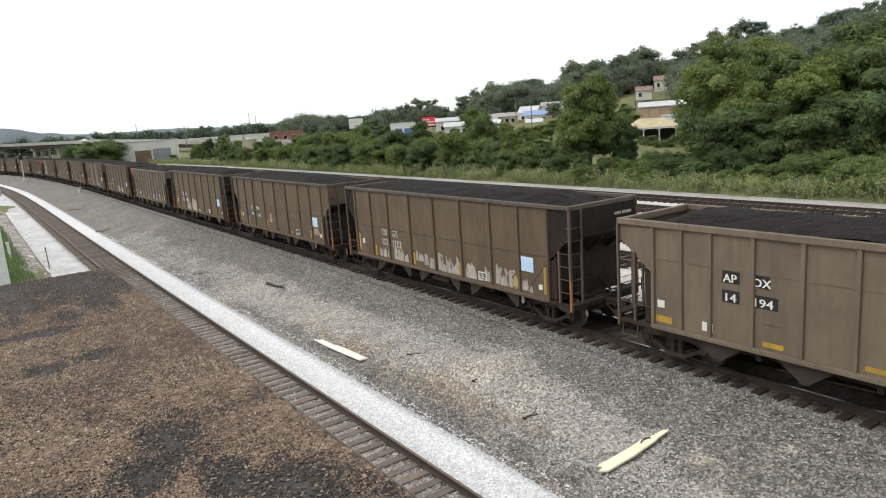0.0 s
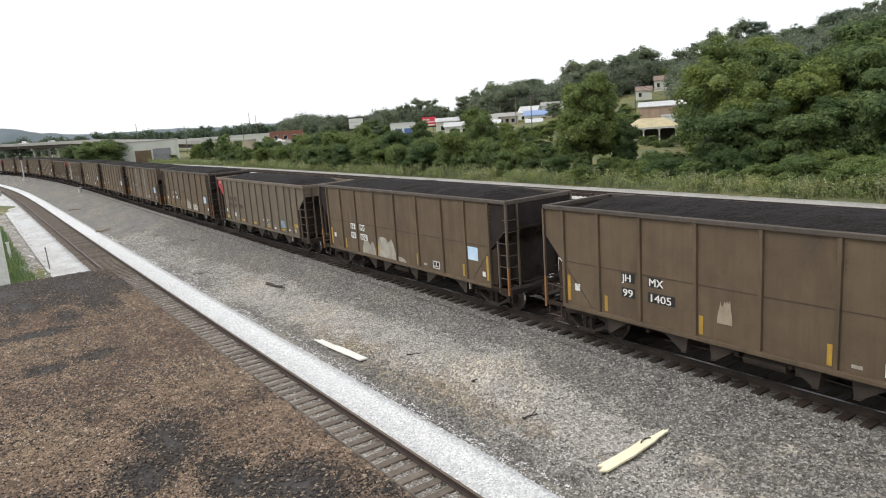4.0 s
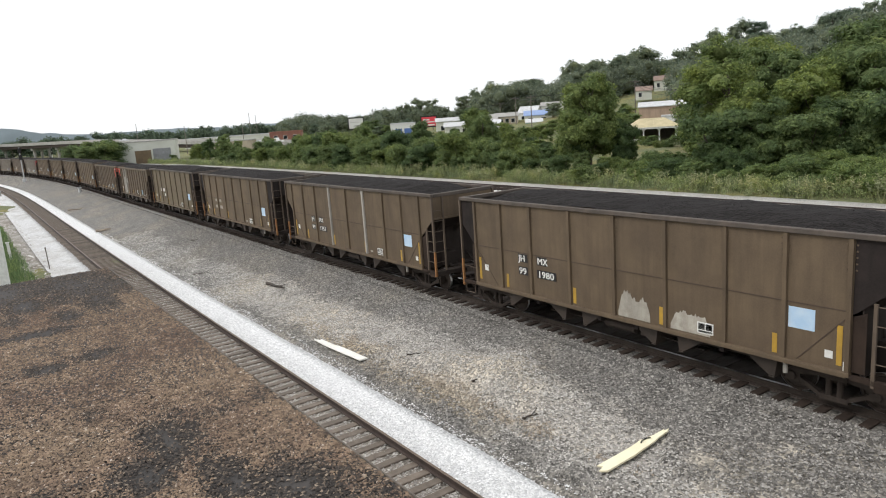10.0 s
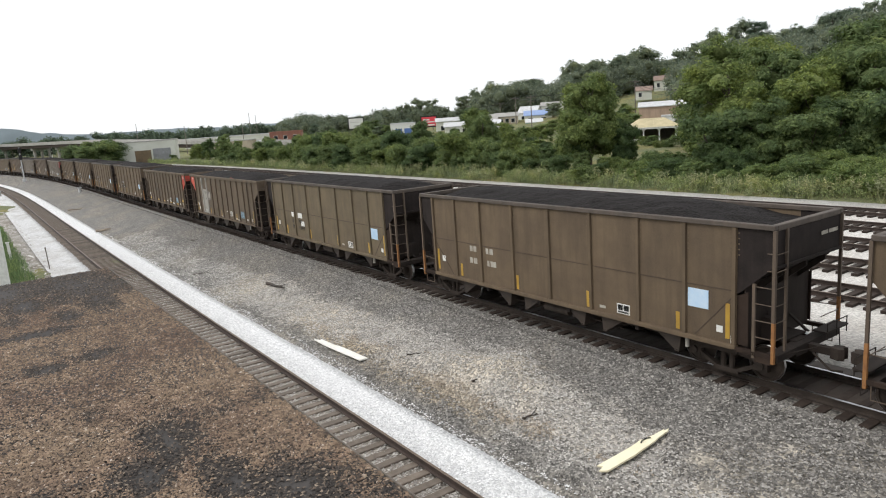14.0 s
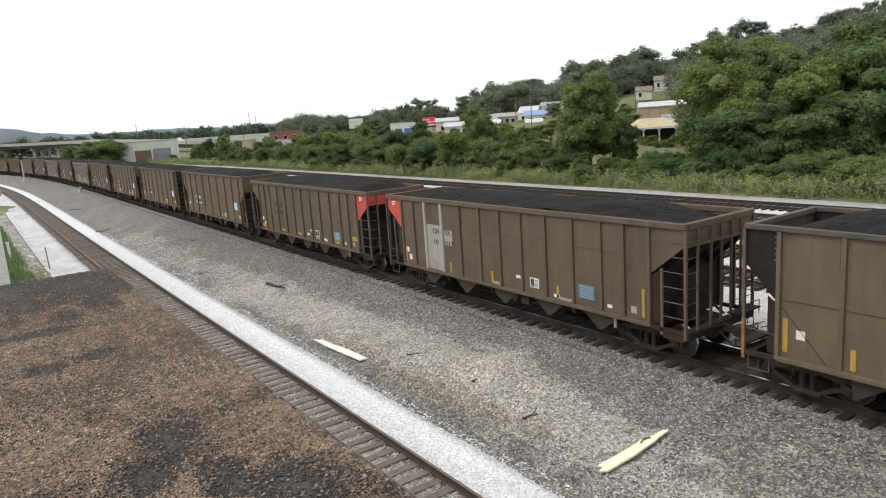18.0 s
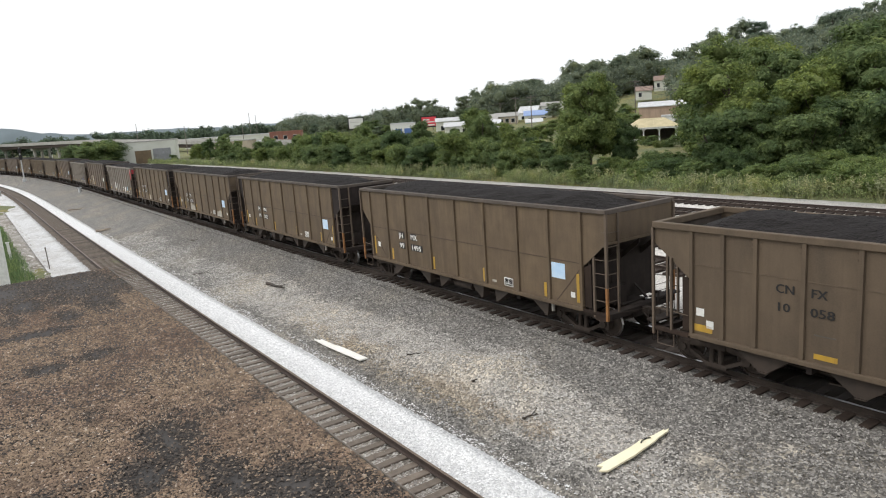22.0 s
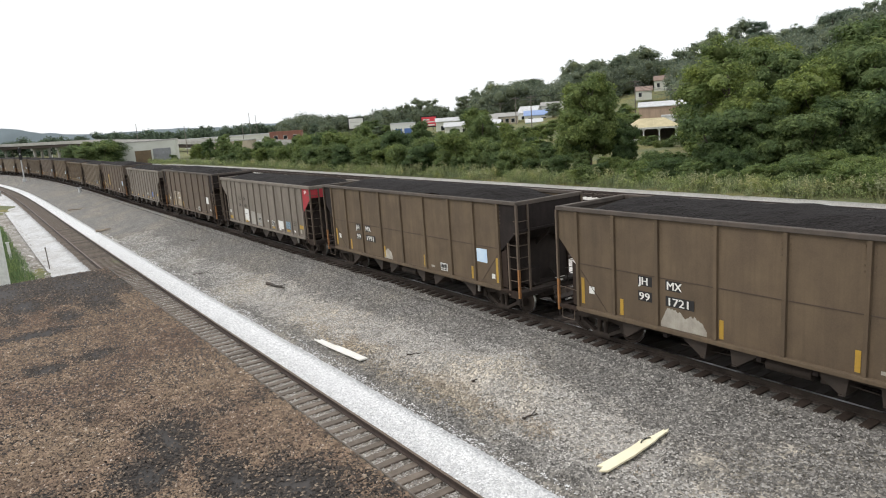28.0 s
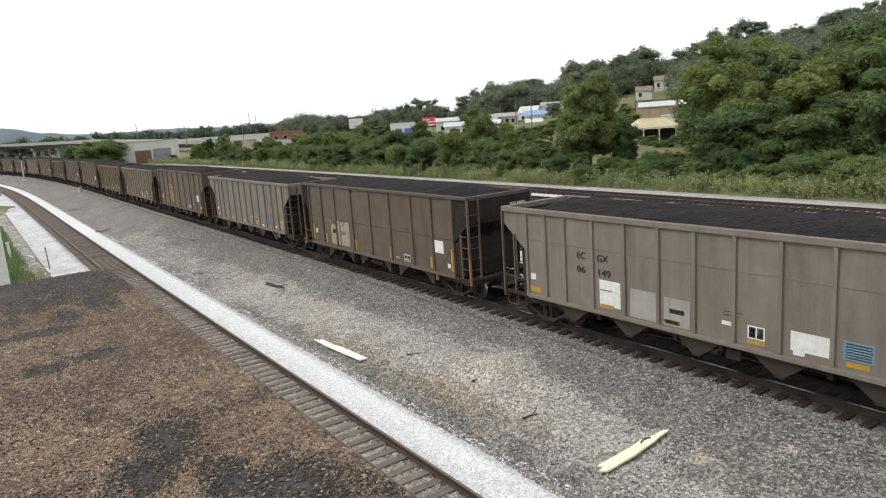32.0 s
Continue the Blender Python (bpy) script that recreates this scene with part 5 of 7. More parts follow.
def clumps(seed, boughs, per, leaf, count, size=(0.35, 0.62)):
    """Leaf clumps on the upper and outer side of boughs: flat sprays that catch the light above, with gaps between."""
    g = np.random.default_rng(seed)
    out = []
    for cx, cy, cz, r in boughs:
        n = max(4, int(per * r * r))
        d = g.normal(size=(n, 3))
        d[:, 2] = np.abs(d[:, 2]) - 0.6
        d /= np.linalg.norm(d, axis=1, keepdims=True)
        c = np.array([cx, cy, cz]) + d * r * (0.72 + 0.4 * g.random((n, 1))) * np.array([1, 1, 0.8])
        rc = size[0] + (size[1] - size[0]) * g.random((n, 1))
        c, d, rc = np.repeat(c, count, 0), np.repeat(d, count, 0), np.repeat(rc, count, 0)
        k = len(c)
        q = g.normal(size=(k, 3))
        q /= np.linalg.norm(q, axis=1, keepdims=True) + 1e-9
        p = c + q * rc * g.random((k, 1)) ** 0.45 * np.array([1.1, 1.1, 0.85])
        nn = 0.8 * d + 0.5 * q + 0.45 * g.normal(size=(k, 3)) + np.array([0, 0, 0.4])
        nn /= np.linalg.norm(nn, axis=1, keepdims=True)
        u = np.cross(nn, g.normal(size=(k, 3)))
        u /= np.linalg.norm(u, axis=1, keepdims=True) + 1e-9
        w = np.cross(nn, u)
        t = leaf * (0.55 + 0.7 * g.random((k, 1)))
        v = t * (0.5 + 0.3 * g.random((k, 1)))
        out.append(np.stack([p - u * t - w * v * 0.5, p + u * t * 0.2 + w * v, p + u * t - w * v * 0.4], 1))
    return np.concatenate(out)


def tree_boughs(rnd, n, base, top, wide, lean):
    """Boughs set round the trunk by the golden angle, broadest below the middle."""
    out = []
    for k in range(n):
        f = (k + 0.5) / n
        a = k * 2.4 + rnd.uniform(-0.5, 0.5)
        d = wide * math.sin(math.pi * (0.22 + 0.56 * f)) ** 0.8 * rnd.uniform(0.4, 0.85)
        out.append((d * math.cos(a) + lean * f, d * math.sin(a), base + (top - base) * f + rnd.uniform(-0.4, 0.4), rnd.uniform(1.0, 1.75) * (1.15 - 0.3 * f)))
    out.append((lean, 0, top - 0.1, 0.8))
    return out


@functools.lru_cache(None)
def tree_meshes(kind, variant):
    """Trunk with limbs, and a crown of leaf clumps, for a tree 10 m high."""
    rnd = random.Random(kind + str(variant))
    bm = bmesh.new()
    if kind in ("bush", "shrub"):
        boughs = [(rnd.uniform(-2.7, 2.7), rnd.uniform(-2.7, 2.7), rnd.uniform(1.2, 7.6), rnd.uniform(1.1, 2.0)) for _ in range(13)] + [(0, 0, 7.2, 1.7), (0, 0, 3.0, 2.8)]
        for x, y, z, r in boughs[:6]:
            bm_rod(bm, (0.1 * x, 0.1 * y, -0.3), (x, y, z), 0.12, 5, 0.03)
        quads = clumps(variant + 50, boughs, 5 if kind == "bush" else 3, 0.26, 56 if kind == "bush" else 34, (0.7, 1.25))
    elif kind == "vine":
        bm_rod(bm, (0, 0, -0.4), (0.6, 0.2, 5), 0.2, 5, 0.05)
        bm_rod(bm, (0, 0, -0.4), (-2.5, 0.8, 4), 0.16, 5, 0.04)
        boughs = [(rnd.uniform(-6, 6), rnd.uniform(-3.6, 3.6), rnd.uniform(0.6, 7.2), rnd.uniform(1.2, 2.3)) for _ in range(17)] + [(-2.4, 0, 2, 3.2), (2.4, 0, 2.2, 3.2)]
        quads = clumps(variant + 90, boughs, 4.5, 0.27, 54, (0.65, 1.2))
    else:
        lean = rnd.uniform(-0.6, 0.6)
        boughs = tree_boughs(rnd, 17 if kind != "sapling" else 12, 1.4, 8.7, 3.5 if kind != "sapling" else 2.4, lean)
        bm_rod(bm, (0, 0, -0.4), (lean * 0.4, 0, 4.0), 0.24, 7, 0.16)
        bm_rod(bm, (lean * 0.4, 0, 3.9), (lean, 0.1, 8.6), 0.16, 6, 0.04)
        for x, y, z, r in boughs:
            bm_rod(bm, (lean * 0.5, 0, max(1.6, z - 2.0)), (x, y, z), 0.08, 5, 0.025)
        if kind == "tree":
            quads = clumps(variant + 10, boughs, 10, 0.155, 70, (0.42, 0.78))
        else:
            quads = clumps(variant + 10, boughs, 8, 0.2, 40, (0.45, 0.85))
    mat = {"tree": M_LEAF, "sapling": M_LEAF, "bush": M_LEAF, "shrub": M_LEAF, "vine": M_VINE, "dark": M_LEAFHAZE}[kind]
    return done("trunk", bm, M_BARK), crown_mesh("crown", quads, mat, boughs, M_MASSHAZE if kind == "dark" else M_MASS, 1, 0.7)


def plant(kind, x, y, height, wide=1.0, variant=0, z=None, label="", group=""):
    name = {"tree": "tree", "sapling": "tree", "dark": "tree", "bush": "bush", "shrub": "bush", "vine": "vine_thicket"}[kind]
    trunk, crown = tree_meshes(kind, variant)
    z = terrain(x, y) if z is None else z
    root = new(name)
    k = height / 10.0
    root.matrix_basis = Matrix.LocRotScale((x, y, z - 0.05), Euler((0, 0, (x * 7.3 + y * 3.1) % 6.28)), (k * wide, k * wide, k))
    put("trunk" if kind != "vine" else "stem", trunk, root)
    put("crown" if kind in ("tree", "sapling", "dark") else "foliage", crown, root)
    texts = {"sapling": "young green tree among the thickets", "tree": "green broadleaf tree with a full summer crown", "dark": "dark green tree with a dense crown", "shrub": "low green shrub on the slope below the houses", "bush": "green leafy bush at the edge of the rail yard", "vine": "thicket smothered in bright green vines"}
    return tagged(root, label or texts[kind], {"vine": "thicket"}.get(kind, name), group)


HOUSES = ((-155, 97), (-133, 110), (-147, 120), (-142, 134), (-151, 139), (-135, 125), (-95, 127), (-97, 129), (-69, 89), (-193, 132), (-181, 132), (-113, 104), (-90, 118), (-120, 113), (-83, 107), (-128, 116), (-80, 98), (-76, 100), (-127, 107), (-140, 128), (-133, 117))
rnd = random.Random(5)
TALL = [(-51.3, 55.6, 10.3, 1.0), (-48.0, 57.2, 5.4, 0.8), (-68.0, 54.5, 7.4, 0.8), (-85.0, 56.2, 6.8, 0.8), (-104.0, 57.0, 6.8, 0.9), (-112.0, 56.0, 6.2, 0.8), (-128.0, 57.5, 5.6, 1.1), (-146.0, 57.0, 5.4, 1.1), (-172.0, 55.0, 6.4, 1.1), (-176.5, 53.0, 5.6, 1.0)]
for k, (x, y, h, w) in enumerate(TALL):
    plant("tree", x, y, h - terrain(x, y), w, k % 4, group="trees along the yard")
BIG = [(-46.6, 71.5, 10.4), (-47.6, 75.0, 13.4), (-39.2, 62.9, 10.8), (-47.1, 81.0, 14.0), (-38.4, 71.2, 11.4), (-32.5, 64.7, 9.4), (-41.3, 85.2, 12.4), (-37.9, 83.2, 12.9), (-37.5, 88.1, 15.2), (-33.7, 86.0, 14.2), (-30.0, 72.0, 11.0), (-33.5, 74.5, 10.6), (-28.0, 80.0, 14.0)]
for k, (x, y, h) in enumerate(BIG):
    plant("tree", x, y, h - terrain(x, y) + 0.4, rnd.uniform(0.95, 1.2), k % 4, group="tall trees behind the vines")
UNDER = [(-35.7, 55.7, 6.4), (-32.6, 56.6, 6.6), (-29.5, 57.1, 5.6), (-27.7, 59.9, 6.4), (-25.9, 61.0, 7.0), (-38.6, 60.5, 5.6), (-22.0, 60.0, 7.2), (-18.0, 60.0, 7.6)]
for k, (x, y, h) in enumerate(UNDER):
    plant("tree" if k % 2 else "bush", x, y, h - terrain(x, y), 1.15, k % 3, group="understorey behind the vines")
PROFILE_AZ = (0.0, 0.38, 0.60, 0.635, 0.70, 0.725, 0.80, 0.88, 0.95, 1.0, 1.05, 1.1, 1.2, 1.26, 1.29, 1.33, 1.45)
PROFILE_H = (3.6, 3.3, 3.1, 2.6, 2.5, 3.9, 4.7, 5.3, 5.0, 5.4, 6.0, 5.9, 4.8, 4.8, 3.0, 1.8, 3.0)
for row, (off, dense) in enumerate(((32.2, 3.3), (35.0, 3.6), (39.0, 5.4))):
    s = -8.0
    while s > (-168 if row else -150):
        p, th = rail_at(s, off + rnd.uniform(-0.9, 0.9))
        az = math.atan2(-p.x, p.y)
        h = float(np.interp(az, PROFILE_AZ, PROFILE_H)) * rnd.uniform(0.55, 1.15) * (0.72 if row == 0 else 1.0)
        kind = "vine" if az < 0.72 or rnd.random() < 0.15 else "sapling" if rnd.random() < 0.4 and row else "bush"
        plant(kind, p.x, p.y, max(1.2, h), rnd.uniform(0.75, 1.2) * (1.25 if h < 2.8 else 1.0), rnd.randrange(4), group="thickets along the yard")
        s -= dense * rnd.uniform(0.7, 1.2) * (1.0 if s > -110 else 1.6)
# single trees that rise over the thicket and between the houses
for k, (az, r, up, wide) in enumerate(((0.985, 112, -0.004, 0.75), (0.908, 150, 0.013, 0.9), (0.893, 146, 0.004, 0.8), (0.937, 122, -0.014, 0.9), (1.053, 200, 0.004, 1.4), (1.036, 190, -0.004, 1.3), (0.866, 130, -0.012, 1.0), (0.955, 118, -0.017, 0.9), (1.008, 108, -0.019, 0.9), (1.12, 150, -0.006, 1.2), (0.972, 125, -0.018, 1.0), (0.922, 116, -0.022, 1.1), (0.878, 118, -0.022, 1.0), (1.075, 140, -0.016, 1.2), (0.9, 125, -0.02, 1.0), (0.846, 120, -0.024, 1.0))):
    x, y = -r * math.sin(az), r * math.cos(az)
    plant("sapling", x, y, EYE.z + r * up - terrain(x, y), wide * 1.15, k % 4, group="trees along the yard")
# bushes by the white workshop
for x, y, h in ((-196, 31.0, 8.2), (-193, 28.0, 6.8), (-199, 33.5, 8.4), (-190, 47.5, 2.0), (-186, 52.0, 3.0), (-205, 26.0, 7.2), (-184, 53.0, 4.6), (-200, 29.0, 8.0)):
    plant("bush", x, y, h, 1.3, int(-x) % 4, group="bushes by the workshop")


def far_woods(name, label, spots, leaf, mat, per):
    """Woods too far off to count: sprays on lobes, all in one mesh."""
    g = random.Random(name)
    qs, cores = [], []
    for k, (x, y, z, h) in enumerate(spots):
        r = h * g.uniform(0.32, 0.46)
        lobes = [(x + g.uniform(-0.6, 0.6) * r, y + g.uniform(-0.6, 0.6) * r, z + h - r * g.uniform(0.45, 1.5), r * g.uniform(0.45, 0.75)) for _ in range(6)]
        lobes.append((x, y, z + h * 0.45, r))
        lobes.append((x, y, z + h * 0.15, r * 0.9))
        cores += lobes
        qs.append(leaf_cloud(k, lobes, leaf, per, 0.9, 1.05))
    ob = new(name, crown_mesh(name, np.concatenate(qs), mat, cores[::2], M_MASSHAZE, 1, 0.62, 0.9))
    return tagged(ob, label, "woods", kind="stuff")


# how high the wooded skyline stands over the eye, as a slope, by direction
RIDGE_AZ = (0.1, 0.393, 0.43, 0.45, 0.462, 0.5, 0.52, 0.55, 0.576, 0.6, 0.64, 0.665, 0.7, 0.738, 0.757, 0.773, 0.808, 0.816, 0.87, 0.884, 0.923, 0.927, 0.944, 0.959, 0.987, 1.011, 1.043, 1.064, 1.094, 1.147, 1.177)
RIDGE_UP = (0.1, 0.1, 0.096, 0.088, 0.078, 0.077, 0.085, 0.09, 0.08, 0.058, 0.058, 0.069, 0.065, 0.061, 0.056, 0.046, 0.038, 0.043, 0.04, 0.032, 0.026, 0.01, 0.012, 0.02, 0.024, 0.018, 0.016, 0.011, 0.014, 0.018, 0.013)
spots = []
for k in range(620):
    az = rnd.uniform(0.18, 1.18)
    r = rnd.uniform(165, 330) if az < 0.66 else rnd.uniform(215, 350) if az < 0.9 else rnd.uniform(290, 400)
    x, y = -r * math.sin(az), r * math.cos(az)
    if 1.05 < az < 1.12 and r < 330 or 0.63 < az < 0.664 and r < 240:
        continue
    ground_z = terrain(x, y)
    h = rnd.uniform(9.0, 14.0) if az < 0.9 else rnd.uniform(6.0, 10.0)
    limit = EYE.z + r * (float(np.interp(az, RIDGE_AZ, RIDGE_UP)) - rnd.uniform(0.0, 0.008))
    top = min(ground_z + h, limit) if az < 1.0 else limit
    h = max(h, top - ground_z)
    spots.append((x, y, top - h, h))
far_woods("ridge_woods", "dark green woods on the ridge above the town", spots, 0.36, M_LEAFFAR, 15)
spots = []
for k in range(320):
    az = rnd.uniform(0.95, 1.6)
    r = rnd.uniform(380, 760)
    x, y = -r * math.sin(az), r * math.cos(az)
    spots.append((x, y, terrain(x, y), rnd.uniform(6.0, 11.0)))
for k in range(70):
    az, r = rnd.uniform(1.36, 1.6), rnd.uniform(425, 520)
    spots.append((-r * math.sin(az), r * math.cos(az), -1.4, rnd.uniform(4.5, 7.0)))
far_woods("valley_woods", "distant woods along the valley", spots, 0.7, M_LEAFHAZE, 6)

# trees between the houses, with clear views kept to signs and fronts
CLEAR = ((1.06, 1.1, 270), (0.996, 1.032, 180), (0.955, 0.992, 230), (0.92, 0.955, 220), (0.864, 0.9, 168), (0.79, 0.853, 180), (0.6, 0.705, 150), (0.64, 0.725, 215))
made = 0
while made < 150:
    az, r = rnd.uniform(0.6, 1.14), rnd.uniform(108, 240)
    x, y = -r * math.sin(az), r * math.cos(az)
    h, w = rnd.uniform(2.4, 4.6) + (1.8 if r > 185 else 0.0), rnd.uniform(1.0, 1.5)
    made += 1
    half = 0.4 * h * w / r
    if off_of(x, y) < 44 or min(math.hypot(x - a, y - b) for a, b in HOUSES) < 6.0:
        continue
    if any(a - half < az < b + half and r < far for a, b, far in CLEAR):
        continue
    plant("dark" if made % 3 else "bush", x, y, h, w, made % 4, group="trees between the houses")
# shrubs in front of the houses, low enough to leave them in view
for k in range(105):
    az, r = rnd.uniform(0.6, 1.08), rnd.uniform(96, 178)
    x, y = -r * math.sin(az), r * math.cos(az)
    if off_of(x, y) > 40 and min(math.hypot(x - a, y - b) for a, b in HOUSES) > 4.5:
        plant("shrub", x, y, rnd.uniform(1.2, 1.9) + (0.9 if r > 125 else 0), rnd.uniform(1.2, 1.9), k % 4, group="shrubs below the houses")
for x, y, h in ((-66.0, 83.0, 1.3), (-62.5, 80.0, 1.6), (-59.0, 84.0, 1.2), (-63.0, 88.0, 1.0), (-71.5, 82.5, 1.2), (-56.0, 79.0, 2.2), (-60.0, 91.0, 1.4), (-64.0, 95.0, 1.6), (-55.0, 85.0, 2.6), (-57.5, 96.0, 3.0)):
    plant("shrub", x, y, h * 1.2, 1.7, int(-x) % 4, group="shrubs below the houses")
for k in range(80):
    az, r = rnd.uniform(0.77, 0.87), rnd.uniform(84, 168)
    x, y = -r * math.sin(az), r * math.cos(az)
    if off_of(x, y) > 40 and min(math.hypot(x - a, y - b) for a, b in HOUSES) > 4.0:
        room = EYE.z - 0.047 * r - terrain(x, y)
        plant("bush" if k % 2 else "sapling", x, y, max(1.1, min(4.2, room * rnd.uniform(0.7, 1.0))), rnd.uniform(1.0, 1.5), k % 4, group="shrubs below the houses")
for k in range(46):
    az, r = rnd.uniform(0.6, 0.76), rnd.uniform(62, 84)
    x, y = -r * math.sin(az), r * math.cos(az)
    room = EYE.z - 0.072 * r - terrain(x, y)
    plant("shrub", x, y, max(0.8, min(2.4, room * rnd.uniform(0.7, 1.0))), rnd.uniform(1.3, 2.0), k % 4, group="shrubs below the houses")
# tall trees along the skyline of the ridge
SKYLINE = ((1.011, 0.0225), (0.988, 0.0295), (0.968, 0.0275), (0.917, 0.0305), (0.889, 0.036), (0.869, 0.0448), (0.846, 0.0465), (0.82, 0.0485), (0.776, 0.051), (0.757, 0.065), (0.738, 0.0667), (0.702, 0.071), (0.679, 0.0727), (0.663, 0.0752), (0.619, 0.0692), (0.59, 0.08), (0.575, 0.087), (0.55, 0.0975), (0.53, 0.0965), (0.5, 0.083), (0.479, 0.0835), (0.461, 0.085), (0.449, 0.0968), (0.427, 0.1005), (0.405, 0.104))
for k, (az, up) in enumerate(SKYLINE):
    r = rnd.uniform(225, 260) if az < 0.9 else rnd.uniform(290, 310)
    h = rnd.uniform(14, 17) if az < 0.9 else rnd.uniform(11, 13)
    x, y = -r * math.sin(az), r * math.cos(az)
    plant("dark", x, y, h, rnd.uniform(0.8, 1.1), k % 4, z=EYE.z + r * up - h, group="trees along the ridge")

# weeds on the verge
g = np.random.default_rng(3)
n = 30000
ss, oo = -6 - 190 * g.random(n) ** 1.4, 28.3 + 3.8 * g.random(n) ** 0.75
base = np.array([tuple(rail_at(float(s), float(o))[0]) for s, o in zip(ss, oo)])
base[:, 2] = np.array([terrain(b[0], b[1]) for b in base]) - 0.03
clump = np.array([noise.noise((b[0] * 0.3, b[1] * 0.4, 2.0)) for b in base])
h = (0.2 + 0.8 * g.random(n) ** 1.4) * np.clip((oo - 28.3) / 1.4, 0.25, 1.0) * (0.75 + 1.5 * np.clip(clump, -0.35, 0.6))
a = g.random(n) * 6.28
side = np.stack([np.cos(a), np.sin(a), 0 * a], 1) * (0.015 + 0.03 * g.random((n, 1)))
tip = base + np.stack([g.normal(size=n) * 0.2, g.normal(size=n) * 0.2, h], 1)
tri = np.stack([base - side, base + side, tip + side * 0.5, tip - side * 0.5], 1)
tagged(new("verge_weeds", quads_mesh("verge_weeds", tri, M_WEED)), "tall yellowing weeds along the edge of the yard", "weeds", kind="stuff")

# tall plumed weeds in clusters
rows = []
for k in range(75):
    s = -7 - 125 * rnd.random() ** 1.2
    p, th = rail_at(s, rnd.uniform(28.9, 31.0))
    for j in range(rnd.randrange(6, 16)):
        x, y = p.x + rnd.gauss(0, 0.5), p.y + rnd.gauss(0, 0.35)
        z, hh = terrain(x, y), rnd.uniform(0.8, 1.55)
        lean = Vector((rnd.gauss(0, 0.12), rnd.gauss(0, 0.12), 1.0)) * hh
        a = Vector((x, y, z - 0.03))
        w = Vector((0.012, 0.006, 0))
        rows.append((a - w, a + w, a + lean))
        for q in range(22):
            c = a + lean * rnd.uniform(0.55, 1.02) + Vector((rnd.gauss(0, 0.06), rnd.gauss(0, 0.06), 0))
            d = Vector((rnd.gauss(0, 0.06), rnd.gauss(0, 0.06), rnd.uniform(0.02, 0.1)))
            rows.append((c, c + d, c + Vector((d.y, -d.x, d.z * 0.4))))
tagged(new("plumed_weeds", quads_mesh("plumed_weeds", np.array([[tuple(q) for q in r] for r in rows]), leafy("yellow_green_plumes", (0.24, 0.26, 0.13), (0.36, 0.36, 0.2), (1.0, 1.0, 1.0)))), "tall weeds with yellowish plumes at the edge of the yard", "weeds", kind="stuff")

# leafy weed clumps among the tall stalks
lobes = []
for k in range(800):
    s = -6 - 190 * rnd.random() ** 1.4
    p, th = rail_at(s, rnd.uniform(29.0, 31.8))
    r = rnd.uniform(0.22, 0.62)
    lobes.append((p.x, p.y, terrain(p.x, p.y) + r * 0.7, r))
tagged(new("weed_clumps", quads_mesh("weed_clumps", leaf_cloud(77, lobes, 0.08, 330, 1.25, 1.7), leafy("bright_weed_leaves", (0.24, 0.29, 0.11), (0.42, 0.45, 0.2)))), "bright green leafy weeds along the edge of the yard", "weeds", kind="stuff")

# grass by the pale building at the end of the roof
n = 16000
xs, ys = -34 - 50 * g.random(n), -2.0 + 4.9 * g.random(n) ** 0.8
base = np.stack([xs, ys, np.full(n, -1.47)], 1)
a = g.random(n) * 6.28
side = np.stack([np.cos(a), np.sin(a), 0 * a], 1) * 0.025
tip = base + np.stack([g.normal(size=n) * 0.16, g.normal(size=n) * 0.16, 0.1 + 0.45 * g.random(n)], 1)
tagged(new("lineside_grass", quads_mesh("lineside_grass", np.stack([base - side, base + side, tip + side * 0.4, tip - side * 0.4], 1), M_TURF)), "unmown green grass beside the empty track", "grass", kind="stuff")

